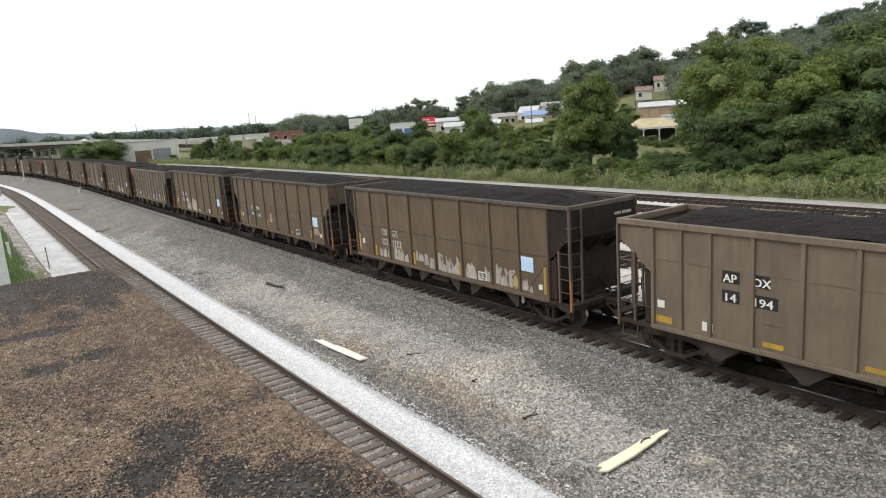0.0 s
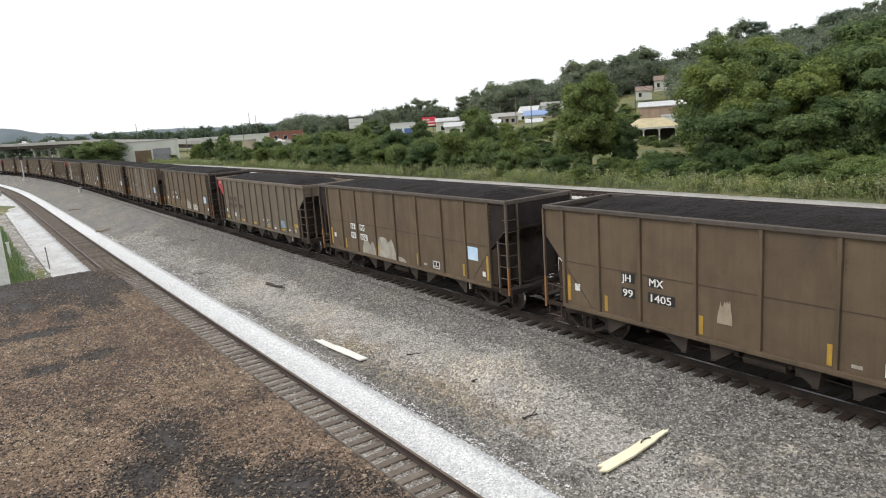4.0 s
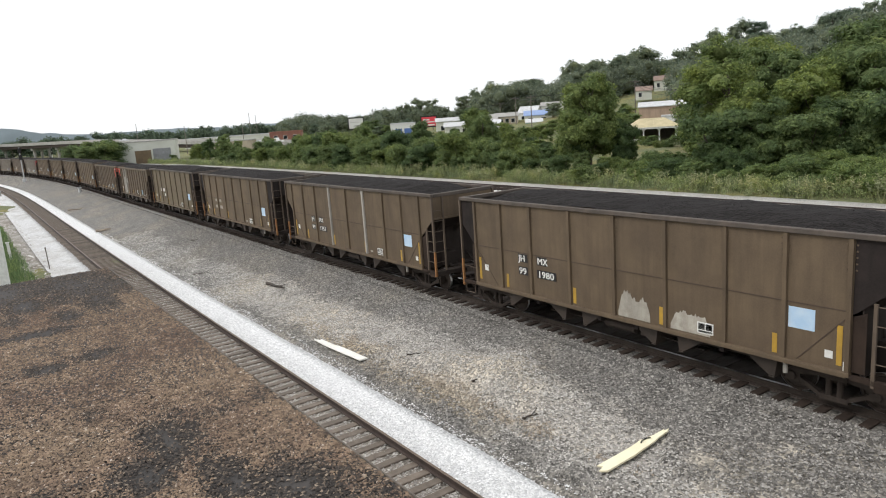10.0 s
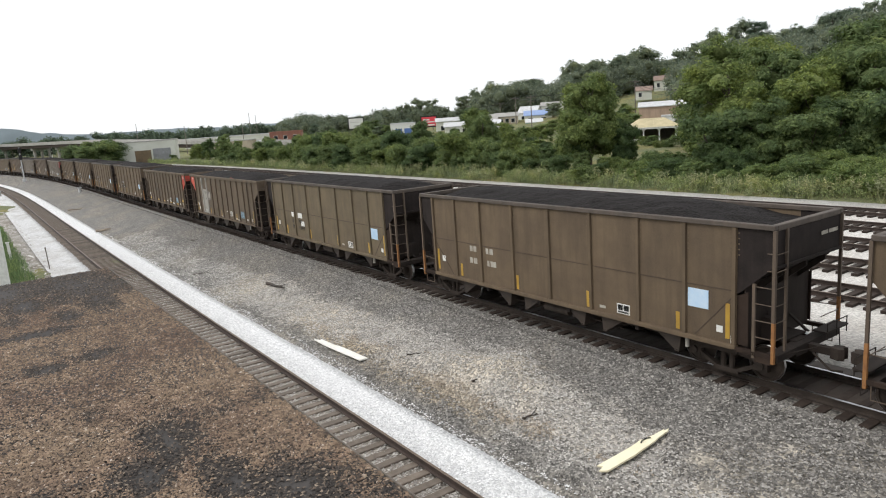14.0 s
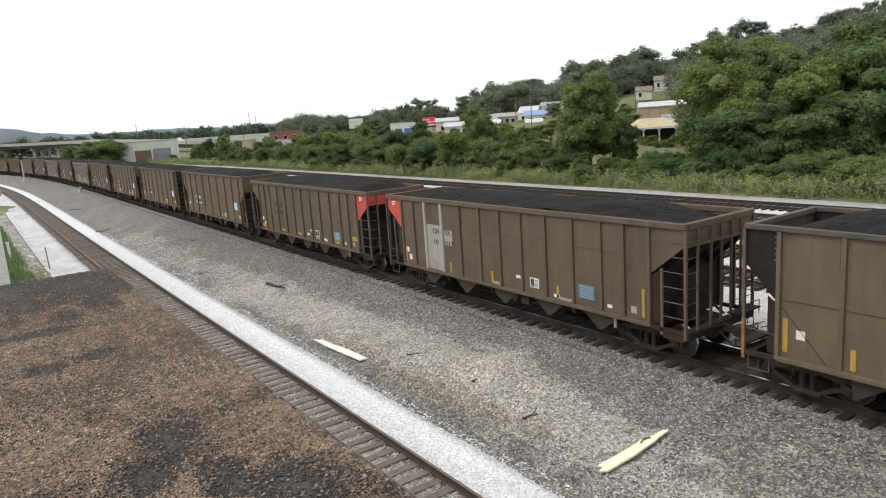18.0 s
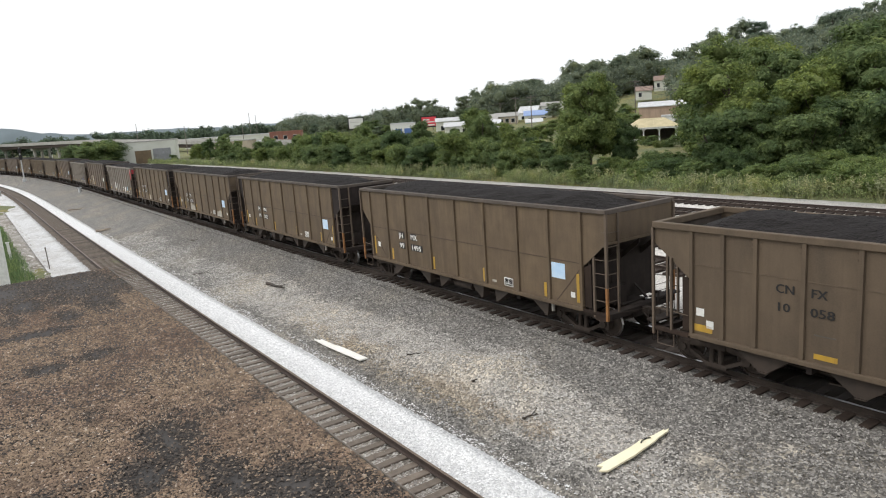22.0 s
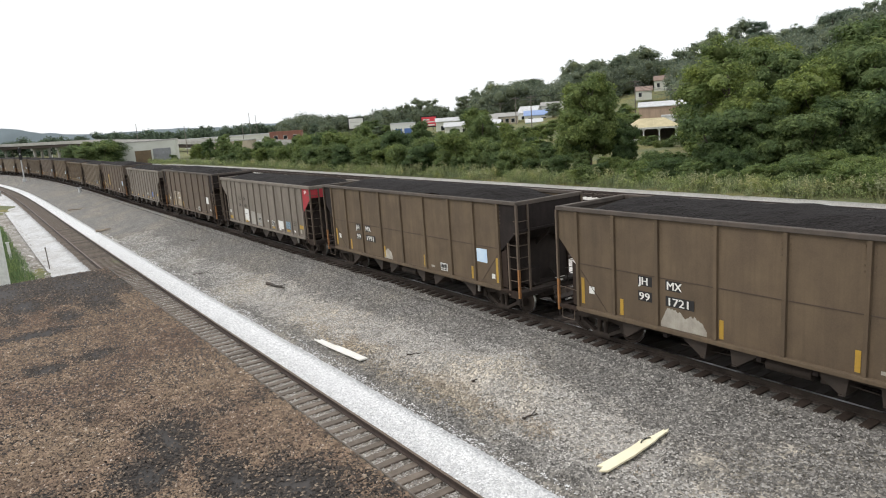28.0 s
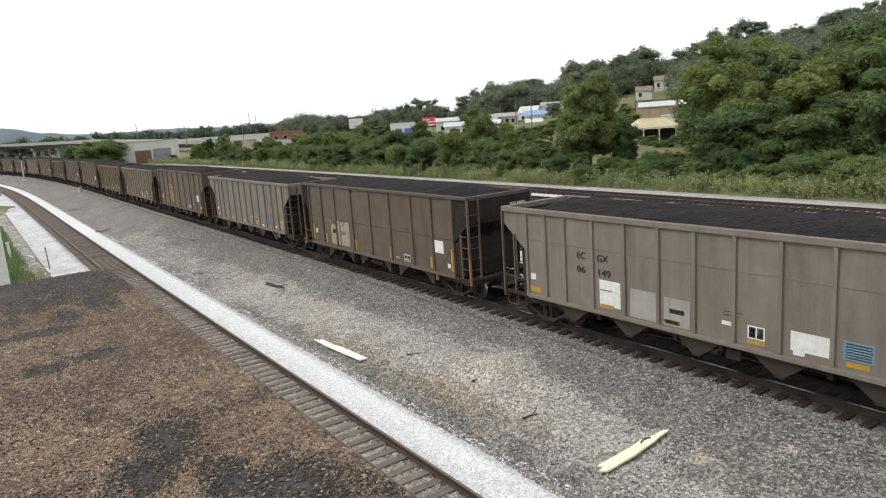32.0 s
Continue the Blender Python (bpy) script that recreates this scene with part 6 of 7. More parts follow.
# ---- the town beyond the yard ----
def building(name, label, x, y, w, d, h, rot, wall, roof=None, pitch=0.0, z=None, windows=(), doors=(), category="building", eaves=0.25, win_mat=None, door_mat=None):
    """Walls, roof, windows and doors. The front faces -y before turning; windows and doors are (across, up, width, height) on the front."""
    z = terrain(x, y) - 0.4 if z is None else z
    root = tagged(new(name), label, category)
    root.matrix_basis = pose(x, y, z, 0, 0, rot)
    bm = bmesh.new()
    if pitch:
        bm_prism(bm, [(-d / 2, 0), (d / 2, 0), (d / 2, h), (0, h + pitch), (-d / 2, h)], "x", -w / 2, w / 2)
    else:
        bm_box(bm, -w / 2, w / 2, -d / 2, d / 2, 0, h)
    part("wall", bm, wall, root)
    bm = bmesh.new()
    if pitch:
        e = eaves
        k = pitch / (d / 2)
        bm_prism(bm, [(-d / 2 - e, h - k * e + 0.03), (0, h + pitch + 0.03), (d / 2 + e, h - k * e + 0.03), (d / 2 + e, h - k * e + 0.18), (0, h + pitch + 0.2), (-d / 2 - e, h - k * e + 0.18)], "x", -w / 2 - e, w / 2 + e)
    else:
        bm_box(bm, -w / 2 - 0.12, w / 2 + 0.12, -d / 2 - 0.12, d / 2 + 0.12, h + 0.004, h + 0.28)
    part("roof", bm, roof or M_METALROOF, root)
    for a, u, ww, hh in windows:
        win = box_part("window", (a - ww / 2 - 0.08, a + ww / 2 + 0.08, -d / 2 - 0.05, -d / 2 - 0.003, u - 0.08, u + hh + 0.08), M_WHITE, root)
        box_part("pane", (a - ww / 2, a + ww / 2, -d / 2 - 0.07, -d / 2 - 0.052, u, u + hh), win_mat or M_GLASS, win)
    for a, u, ww, hh in doors:
        dr = box_part("door", (a - ww / 2, a + ww / 2, -d / 2 - 0.06, -d / 2 - 0.003, u, u + hh), door_mat or M_DARKROOM, root)
        for k in range(1, 5):
            box_part("panel", (a - ww / 2 + 0.1, a + ww / 2 - 0.1, -d / 2 - 0.08, -d / 2 - 0.062, u + hh * (k - 1) / 4 + 0.06, u + hh * k / 4 - 0.06), door_mat or M_DARKROOM, dr)
    return root


def face(x, y, turn=0.0):
    """The turn that shows a front to the railway's bend."""
    return math.degrees(math.atan2(-x, y)) + turn


M_ROLLDOOR = grime("grey_roller_door", (0.3, 0.31, 0.33), (0.22, 0.22, 0.23), scale=1.0)
M_OCHRE = grime("ochre_roller_door", (0.2, 0.14, 0.08), (0.13, 0.095, 0.06), scale=1.0)
# white workshop with two tall doors
shop = building("workshop", "long white workshop with two tall roller doors", -206.0, 44.0, 17.0, 12.0, 6.9, 71.0, M_WALLWHITE, M_CONCRETE, z=-1.3, doors=((0.2, 0.5, 4.1, 4.1),), door_mat=M_OCHRE)
dr = box_part("door", (5.0 - 2.3, 5.0 + 2.3, -6.06, -6.003, 0.4, 4.9), M_ROLLDOOR, shop)
for k in range(6):
    box_part("panel", (2.8, 7.2, -6.08, -6.062, 0.45 + 0.74 * k, 1.13 + 0.74 * k), M_ROLLDOOR, dr)
building("shed", "low cream storage shed with a flat roof", -222.0, 74.0, 14.0, 9.0, 4.6, 60, M_TANWALL, M_CONCRETE, z=-1.0, doors=((-3, 0.2, 2.6, 3.0), (2, 0.2, 2.6, 3.0)), door_mat=M_BARK)
building("warehouse", "low beige warehouse with a flat white roof", -236.0, 84.0, 15.0, 12.0, 3.6, 62, M_TANWALL, M_METALROOF, z=-1.0, windows=((-4, 1.2, 1.4, 1.2), (0, 1.2, 1.4, 1.2), (4, 1.2, 1.4, 1.2)))
building("warehouse", "long pale flat-roofed warehouse in the distance", -300.0, 100.0, 36.0, 14.0, 5.2, 62, M_WALLWHITE, M_METALROOF, z=-0.6, windows=tuple((a, 2.2, 2.0, 1.2) for a in (-14, -8, -2, 4, 10, 15)))
building("brick_building", "low red brick building with a flat roof", -248.0, 104.0, 11.5, 9.0, 4.6, 60, M_BRICK, M_BRICK, z=0.6, windows=((-3.5, 2.0, 1.3, 1.3), (0, 2.0, 1.3, 1.3), (3.5, 2.0, 1.3, 1.3)))
building("store", "white store with broad blue windows", -155.0, 97.5, 6.4, 6.0, 4.9, 56, M_WHITE, M_METALROOF, z=0.7, windows=((-1.1, 1.9, 1.7, 1.8), (1.3, 1.9, 1.9, 1.8)), win_mat=M_BLUEROOF)
building("garage", "long low garage with a pale tin roof", -181.0, 132.0, 9.5, 7.0, 4.2, 54, M_WALLWHITE, M_METALROOF, 1.0, z=0.9, windows=((-2.5, 1.5, 1.4, 1.4),), doors=((1.5, 0, 2.6, 2.6),))
building("house", "small white clapboard house with a porch", -133.5, 110.0, 4.2, 5.0, 2.7, 50, M_WHITE, M_METALROOF, 1.0, z=1.3, windows=((-1.1, 0.9, 0.8, 1.1), (1.1, 0.9, 0.8, 1.1)), doors=((0, 0.0, 0.9, 2.0),), category="house")
building("house", "white gabled house above the yard", -147.0, 120.0, 4.6, 5.5, 2.9, 52, M_WHITE, M_CONCRETE, 1.4, z=2.0, windows=((-1.2, 0.9, 0.8, 1.1), (1.2, 0.9, 0.8, 1.1)), category="house")
building("store", "white store with a blue awning roof", -142.5, 134.0, 7.4, 7.0, 2.6, 47, M_WALLWHITE, M_AWNING, 1.2, z=2.7, windows=((-2, 0.9, 1.3, 1.1), (1.5, 0.9, 1.3, 1.1)))
building("house", "white gabled house behind the blue store", -151.0, 139.0, 5.5, 6.0, 3.6, 30, M_WHITE, M_METALROOF, 1.7, z=2.5, windows=((-1.3, 1.5, 0.8, 1.2), (1.3, 1.5, 0.8, 1.2)), category="house")
building("house", "mint green cottage half hidden by bushes", -135.0, 125.5, 4.2, 5.0, 3.0, 47, M_GREENWALL, M_METALROOF, 0.8, z=0.6, windows=((-1, 0.9, 0.8, 1.1),), doors=((1, 0, 0.9, 2.0),), category="house")
building("brick_building", "long white-roofed tan brick building on the slope", -95.5, 127.5, 11.0, 9.0, 4.3, 38, M_TANBRICK, M_METALROOF, 0.9, z=1.4, windows=((2.6, 0.8, 0.7, 1.9),))
box = building("store", "white wall with a wide metal roof on the slope", -97.3, 129.5, 8.5, 5.0, 2.4, 38, M_WALLWHITE, M_METALROOF, z=3.7, windows=((-2.5, 0.9, 1.2, 0.8),))
building("house", "cream house with a brown shingle roof high on the slope", -136.0, 180.0, 4.6, 6.0, 4.2, 37, M_WALLWHITE, M_CLAY, 1.3, z=8.7, windows=((-1.1, 2.2, 0.8, 1.2), (1.1, 2.2, 0.8, 1.2)), category="house")
building("house", "white house with a brown roof on the slope", -119.5, 150.5, 4.0, 5.0, 2.3, 38, M_WALLWHITE, M_CLAY, 1.0, z=7.4, windows=((-0.9, 0.8, 0.8, 1.0),), category="house")
building("house", "pale house with a grey roof among the trees", -128.0, 141.0, 4.6, 5.0, 2.6, 42, M_TANWALL, M_CONCRETE, 1.1, z=6.2, windows=((-0.9, 0.9, 0.8, 1.0),), category="house")
building("house", "grey-roofed house high among the trees", -160.0, 165.0, 6.0, 6.0, 3.0, 44, M_TANWALL, M_CONCRETE, 1.3, z=9.0, windows=((-1.2, 0.9, 0.8, 1.0),), category="house")
for x, y, w, z in ((-62, 112, 9, 3.2), (-50, 104, 8, 3.4), (-44, 118, 10, 6.0), (-66, 128, 9, 4.5)):
    building("house", "white house glimpsed through the tall trees", x, y, w, 7.0, 3.6, face(x, y), M_WHITE, M_METALROOF, 1.2, z=z, windows=((-2, 1.2, 0.9, 1.2), (2, 1.2, 0.9, 1.2)), category="house")


for x, y, w, z, rot, wall, roof, txt in ((-139.0, 103.5, 6.5, 1.6, 52, M_WALLWHITE, M_METALROOF, "low white shop with a pale tin roof"), (-147.0, 126.5, 6.0, 3.0, 50, M_TANWALL, M_CONCRETE, "tan house with a grey roof among shrubs"), (-150.0, 147.0, 6.5, 5.2, 46, M_WALLWHITE, M_CONCRETE, "white house with a grey roof above the store")):
    building("house", txt, x, y, w, 5.0, 2.5, rot, wall, roof, 0.9, z=z, windows=((-1.6, 0.9, 0.9, 1.0), (0.0, 0.9, 0.9, 1.0), (1.6, 0.9, 0.9, 1.0)), category="house")

def open_shed():
    """A shelter with a faded tin roof on white posts, dark inside."""
    root = tagged(new("open_shed"), "open shed with a faded yellow tin roof on white posts", "shed")
    root.matrix_basis = pose(-69.5, 89.3, 0.25, 0, 0, 36)
    w, d = 7.6, 5.5
    box_part("floor_slab", (-w / 2, w / 2, -d / 2, d / 2, -0.5, 0.1), M_CONCRETE, root)
    box_part("back_wall", (-w / 2, w / 2, d / 2 - 0.15, d / 2, 0.104, 2.6), M_BARK, root)
    box_part("side_wall", (-w / 2, -w / 2 + 0.15, -d / 2 + 0.3, d / 2 - 0.155, 0.104, 2.6), M_WALLWHITE, root)
    box_part("side_wall", (w / 2 - 0.15, w / 2, -d / 2 + 0.3, d / 2 - 0.155, 0.104, 2.6), M_WALLWHITE, root)
    for x in (-3.6, -1.1, 1.2, 3.6):
        box_part("post", (x - 0.1, x + 0.1, -d / 2, -d / 2 + 0.2, 0.104, 2.55), M_WHITE, root)
        bm = bmesh.new()
        bm_prism(bm, [(x - 0.4, 2.5), (x + 0.4, 2.5), (x, 2.1)], "y", -d / 2 + 0.05, -d / 2 + 0.14)
        part("brace", bm, M_WHITE, root)
    box_part("fascia", (-w / 2 - 0.2, w / 2 + 0.2, -d / 2 - 0.4, -d / 2 - 0.33, 2.5, 2.78), M_WHITE, root)
    ex, ey, rx = w / 2 + 0.3, d / 2 + 0.45, 1.9
    bm = bmesh.new()
    lo = [bm.verts.new(q) for q in ((-ex, -ey, 2.72), (ex, -ey, 2.72), (ex, ey, 2.72), (-ex, ey, 2.72))]
    hi = [bm.verts.new(q) for q in ((-rx, 0, 4.05), (rx, 0, 4.05))]
    for q in ((lo[0], lo[1], hi[1], hi[0]), (lo[2], lo[3], hi[0], hi[1]), (lo[1], lo[2], hi[1]), (lo[3], lo[0], hi[0]), (lo[3], lo[2], lo[1], lo[0])):
        bm.faces.new(q)
    part("roof", bm, M_YROOF, root, "hipped faded yellow tin roof")
    for k in range(12):
        f = (k + 0.5) / 12 * 2 - 1
        bm = bmesh.new()
        x0 = ex * f
        t = 1.0 if abs(x0) < rx else max(0.0, (ex - abs(x0)) / (ex - rx))
        bm_rod(bm, (x0, -ey, 2.74), (x0, -ey * (1 - t), 2.74 + 1.33 * t), 0.035, 4)
        part("roof_seam", bm, M_YROOF, root)
    box_part("rafter_board", (-w / 2 - 0.2, w / 2 + 0.2, -d / 2, d / 2, 2.56, 2.6), M_BARK, root)
    return root


open_shed()
building("garage", "low white block garage beside the pole", -80.5, 110.5, 5.0, 5.0, 3.0, 36, M_WHITE, M_METALROOF, z=0.9, doors=((0.5, 0.1, 1.8, 2.1),))
bench = tagged(new("bench"), "white bench in front of the open shed", "bench")
bench.matrix_basis = pose(-70.6, 86.4, 0.35, 0, 0, 36)
box_part("seat", (-0.9, 0.9, -0.2, 0.2, 0.42, 0.48), M_WHITE, bench)
box_part("backrest", (-0.9, 0.9, 0.2, 0.25, 0.5, 0.9), M_WHITE, bench)
for x in (-0.75, 0.75):
    box_part("leg", (x - 0.05, x + 0.05, -0.18, 0.18, -0.2, 0.42), M_WHITE, bench)


def billboard(x, y, z, w, h, rot, mat, label, low, bars=()):
    root = tagged(new("billboard"), label, "billboard")
    root.matrix_basis = pose(x, y, z, 0, 0, rot)
    box_part("frame", (-w / 2 - 0.4, w / 2 + 0.4, 0.0, 0.3, -0.4, h + 0.4), M_BLACK, root)
    box_part("face", (-w / 2, w / 2, -0.05, -0.003, 0, h), mat, root)
    for a, u, ww, hh, bm_ in bars:
        box_part("printed_bar", (a, a + ww, -0.06, -0.053, u, u + hh), bm_, root)
    for a in (-w / 4, w / 4):
        box_part("post", (a - 0.15, a + 0.15, 0.05, 0.28, low, -0.403), M_POLE, root)
    return root


billboard(-193.3, 132.0, 3.9, 4.9, 3.0, 50, M_SIGNRED, "red billboard with white lines of print on posts", -4, ((-2.0, 1.9, 2.2, 0.4, M_WHITE), (-1.0, 1.2, 2.8, 0.35, M_WHITE), (-1.6, 0.15, 3.4, 0.45, M_WHITE), (-2.2, 0.6, 0.5, 0.9, M_WHITE)))
billboard(-270.5, 146.0, 4.2, 6.2, 4.3, 58, M_WHITE, "white billboard in a black frame on posts", -5, ((-0.8, 0.9, 2.2, 0.35, M_BLACK), (-2.4, 2.6, 4.8, 0.12, M_CONCRETE)))


def pole(x, y, z, h, arms=1, label="grey wooden utility pole with crossarms"):
    root = tagged(new("utility_pole"), label, "utility pole")
    root.matrix_basis = pose(x, y, z, 0, 0, math.degrees(math.atan2(-x, y)) + 25)
    bm = bmesh.new()
    bm_rod(bm, (0, 0, -0.5), (0, 0, h), 0.15, 8, 0.09)
    part("shaft", bm, M_POLE, root)
    for k in range(arms):
        box_part("crossarm", (-1.1, 1.1, -0.06, 0.06, h - 0.5 - k * 0.9, h - 0.36 - k * 0.9), M_POLE, root)
        for a in (-1.0, -0.4, 0.4, 1.0):
            box_part("insulator", (a - 0.05, a + 0.05, -0.05, 0.05, h - 0.357 - k * 0.9, h - 0.2 - k * 0.9), M_GLASS, root)
    return Vector((x, y, z + h))


tips = [pole(-195, 150, 2.0, 8.0), pole(-156.3, 132.2, 3.0, 6.6), pole(-138.5, 122.4, 3.0, 7.5), pole(-113.2, 104.5, 1.0, 9.0, 2), pole(-107.3, 132.0, 3.5, 8.5, 2), pole(-72.5, 100.0, 0.6, 8.2), pole(-105, 158, 8, 12)]
for x, y, h in ((-300, 112, 13), (-330, 120, 15), (-250, 88, 9), (-262, 150, 12), (-230, 62, 9.5), (-290, 60, 12)):
    pole(x, y, 0, h, 0, "thin grey pole in the distance")


def wire(a, b, sag, off):
    root = new("overhead_wire")
    bm = bmesh.new()
    pts = []
    for k in range(9):
        f = k / 8
        q = a.lerp(b, f)
        pts.append((q.x + off, q.y, q.z - sag * 4 * f * (1 - f)))
    for k in range(8):
        bm_rod(bm, pts[k], pts[k + 1], 0.035, 4)
    me = done("overhead_wire", bm, M_BLACK)
    bpy.data.objects.remove(root)
    return tagged(new("overhead_wire", me), "black overhead wire sagging between utility poles", "wire", "wires between the poles")


for a, b in zip(tips[:-2], tips[1:-1]):
    for dz, off in ((-0.2, 0.7), (-0.2, -0.7), (-1.2, 0.3)):
        wire(a + Vector((0, 0, dz)), b + Vector((0, 0, dz)), 0.8, off)

# ---- road bridge over the railway ----
def bridge():
    root = tagged(new("road_bridge"), "grey concrete road bridge over the railway", "bridge")
    ends = [Vector((-470, -15, 7.4)), Vector((-338, 48, 5.6)), Vector((-257, 75, 2.6)), Vector((-215, 95, 0.4))]
    for a, b in zip(ends[:-1], ends[1:]):
        d = b - a
        rot = math.degrees(math.atan2(d.y, d.x))
        m = Matrix.Translation(a) @ Euler((0, -math.atan2(d.z, math.hypot(d.x, d.y)), math.atan2(d.y, d.x))).to_matrix().to_4x4()
        L = d.length
        bm = bmesh.new()
        bm_box(bm, 0, L + 0.5, -5, 5, 0.6, 1.0)
        part("deck", bm, M_CONCRETE, root, m=m)
        for y in (-4.4, -1.5, 1.5, 4.4):
            bm = bmesh.new()
            bm_box(bm, 0, L + 0.4, y - 0.25, y + 0.25, -0.7, 0.597)
            part("girder", bm, M_UNDER, root, "dark steel girder", m=m)
        for y in (-5.0, 4.75):
            bm = bmesh.new()
            bm_box(bm, 0, L + 0.5, y, y + 0.25, 1.003, 1.75)
            part("parapet", bm, M_CONCRETE, root, m=m)
    for x, y, z in ((-430, 4.5, 6.2), (-392, 24, 5.6), (-368, 34, 5.2), (-352, 42, 5.0), (-310, 57, 3.8), (-285, 66, 2.8)):
        for q in (-3.4, 0.0, 3.4):
            bm = bmesh.new()
            bm_rod(bm, (x - 0.4 * q, y + 0.9 * q, -1.6), (x - 0.4 * q, y + 0.9 * q, z), 0.6, 10)
            part("column", bm, M_CONCRETE, root)
        bm = bmesh.new()
        bm_box(bm, -0.7, 0.7, -4.6, 4.6, z - 0.9, z)
        part("pier_cap", bm, M_CONCRETE, root, m=pose(x, y, 0, 0, 0, 25))
    return root


bridge()


def signal(x, y, h):
    root = tagged(new("railway_signal"), "pale grey signal mast with dark signal heads", "railway signal")
    root.matrix_basis = pose(x, y, -0.9)
    bm = bmesh.new()
    bm_rod(bm, (0, 0, -0.3), (0, 0, h), 0.14, 8, 0.1)
    part("mast", bm, M_METALROOF, root)
    box_part("base", (-0.35, 0.35, -0.35, 0.35, -0.2, 0.9), M_METALROOF, root)
    for z in (h - 0.6, h - 2.0):
        hd = box_part("signal_head", (0.1, 0.35, -0.3, 0.3, z - 0.55, z + 0.5), M_BLACK, root)
        for k in (-0.3, 0.0, 0.3):
            bm = bmesh.new()
            bm_rod(bm, (0.353, 0, z + k), (0.5, 0, z + k), 0.11, 8)
            part("hood", bm, M_BLACK, hd)
    return root


signal(-168.5, 11.5, 7.4)
signal(-330, 34, 6.0)

# far blue ridge: its slope over the eye, by direction
HILL_AZ = (0.9, 1.216, 1.25, 1.3, 1.326, 1.35, 1.375, 1.42, 1.44, 1.46, 1.478, 1.5, 1.52, 1.8)
HILL_UP = (0.003, 0.0075, 0.006, 0.0075, 0.0088, 0.0088, 0.0085, 0.009, 0.0095, 0.0125, 0.0132, 0.0195, 0.0225, 0.02)
vs, fs = [], []
for k in range(120):
    az = 0.9 + k * 0.9 / 119
    r = 2300.0
    h = EYE.z + r * float(np.interp(az, HILL_AZ, HILL_UP)) + 3.0 * noise.fractal((k * 0.3, 1.7, 0.2), 0.7, 2.0, 5)
    x, y = -r * math.sin(az), r * math.cos(az)
    vs += [(x, y, -20.0), (x * 1.0, y * 1.0, h), (x * 1.12, y * 1.12, h * 0.7)]
for k in range(119):
    a = 3 * k
    fs += [(a, a + 3, a + 4, a + 1), (a + 1, a + 4, a + 5, a + 2)]
# the haze over the hills is mixed straight into their blue-green colour
M_FAR = plain("hazy_blue_green_hills", (0.26, 0.31, 0.34), 1.0, vary=0.12, scale=0.02)
tagged(new("backdrop", mesh_from("backdrop", vs, fs, M_FAR, True)), "hazy blue wooded hills on the horizon", "hills", kind="structure")

# ---- traffic on the road bridge ----
BRIDGE_LINE = [(-470, -15, 8.4), (-338, 48, 6.6), (-257, 75, 3.6), (-215, 95, 1.4)]
VEHICLES = []


def bridge_pose(d, lane, back):
    """A place d metres along the bridge from its far end, in a lane, heading one way or back."""
    for a, b in zip(BRIDGE_LINE[:-1], BRIDGE_LINE[1:]):
        a, b = Vector(a), Vector(b)
        if d <= (b - a).length or b.x == -215:
            u = (b - a).normalized()
            p = a + u * d + Vector((-u.y, u.x, 0)) * lane
            return pose(p.x, p.y, p.z, 0, 0, math.degrees(math.atan2(u.y, u.x)) + (180 if back else 0))
        d -= (b - a).length


def vehicle(label, paint, length=4.6, van=False, category="car"):
    root = tagged(new("pickup_truck" if van else "car"), label, category)
    w, h = 0.9, 0.75
    bm = bmesh.new()
    bm_prism(bm, [(-length / 2, 0.3), (length / 2, 0.3), (length / 2, 0.75), (length / 2 - 0.2, 0.92), (-length / 2 + 0.1, 0.95), (-length / 2, 0.8)], "y", -w, w)
    part("body", bm, paint, root, bevel=0.03)
    bm = bmesh.new()
    if van:
        bm_prism(bm, [(-0.2, 0.95), (1.2, 0.95), (0.7, 1.75), (-0.1, 1.8)], "y", -w + 0.08, w - 0.08)
    else:
        bm_prism(bm, [(-length / 2 + 0.5, 0.95), (length / 2 - 1.1, 0.93), (0.45, 1.45), (-1.1, 1.45)], "y", -w + 0.1, w - 0.1)
    cab = part("cabin", bm, paint, root, bevel=0.03)
    for q in (-1, 1):
        box_part("window", (-0.85, 0.5, q * (w - 0.095) - 0.01, q * (w - 0.095) + 0.01, 1.02, 1.36), M_GLASS, cab)
    for x in (-length / 2 + 0.85, length / 2 - 0.85):
        for y in (-w + 0.08, w - 0.08):
            bm = bmesh.new()
            bm_rod(bm, (0, -0.1, 0), (0, 0.1, 0), 0.33, 12)
            wh = part("wheel", bm, M_BLACK, root, m=Matrix.Translation((x, y, 0.33)))
            bm = bmesh.new()
            bm_rod(bm, (0, -0.106, 0), (0, 0.106, 0), 0.19, 8)
            part("hub", bm, M_METALROOF, wh)
    return root


M_SILVER = plain("silver_car_paint", (0.55, 0.56, 0.57), 0.35, 0.4)
# start time and distance, speed, lane
VEHICLES.append((vehicle("white car crossing the road bridge", M_WHITE), 0.0, 150.0, 30.0, -2.0, False))
VEHICLES.append((vehicle("silver car crossing the road bridge", M_SILVER), 0.0, 251.0, -33.0, 2.0, True))
VEHICLES.append((vehicle("white pickup truck crossing the road bridge", M_WHITE, 5.6, True, "truck"), 6.0, 159.0, 27.5, -2.0, False))
VEHICLES.append((vehicle("silver car crossing the road bridge", M_SILVER), 10.0, 182.0, 34.0, -2.0, False))
VEHICLES.append((vehicle("white van crossing the road bridge", M_WHITE, 5.2, True, "truck"), 17.0, 191.0, 29.0, -2.0, False))

# ---- things lying by the tracks ----
def lie(x, y):
    """Height of the gravel at a place between the two tracks."""
    return gravel_z(x, y - TRAIN_Y, Vector((x, y, 0)))


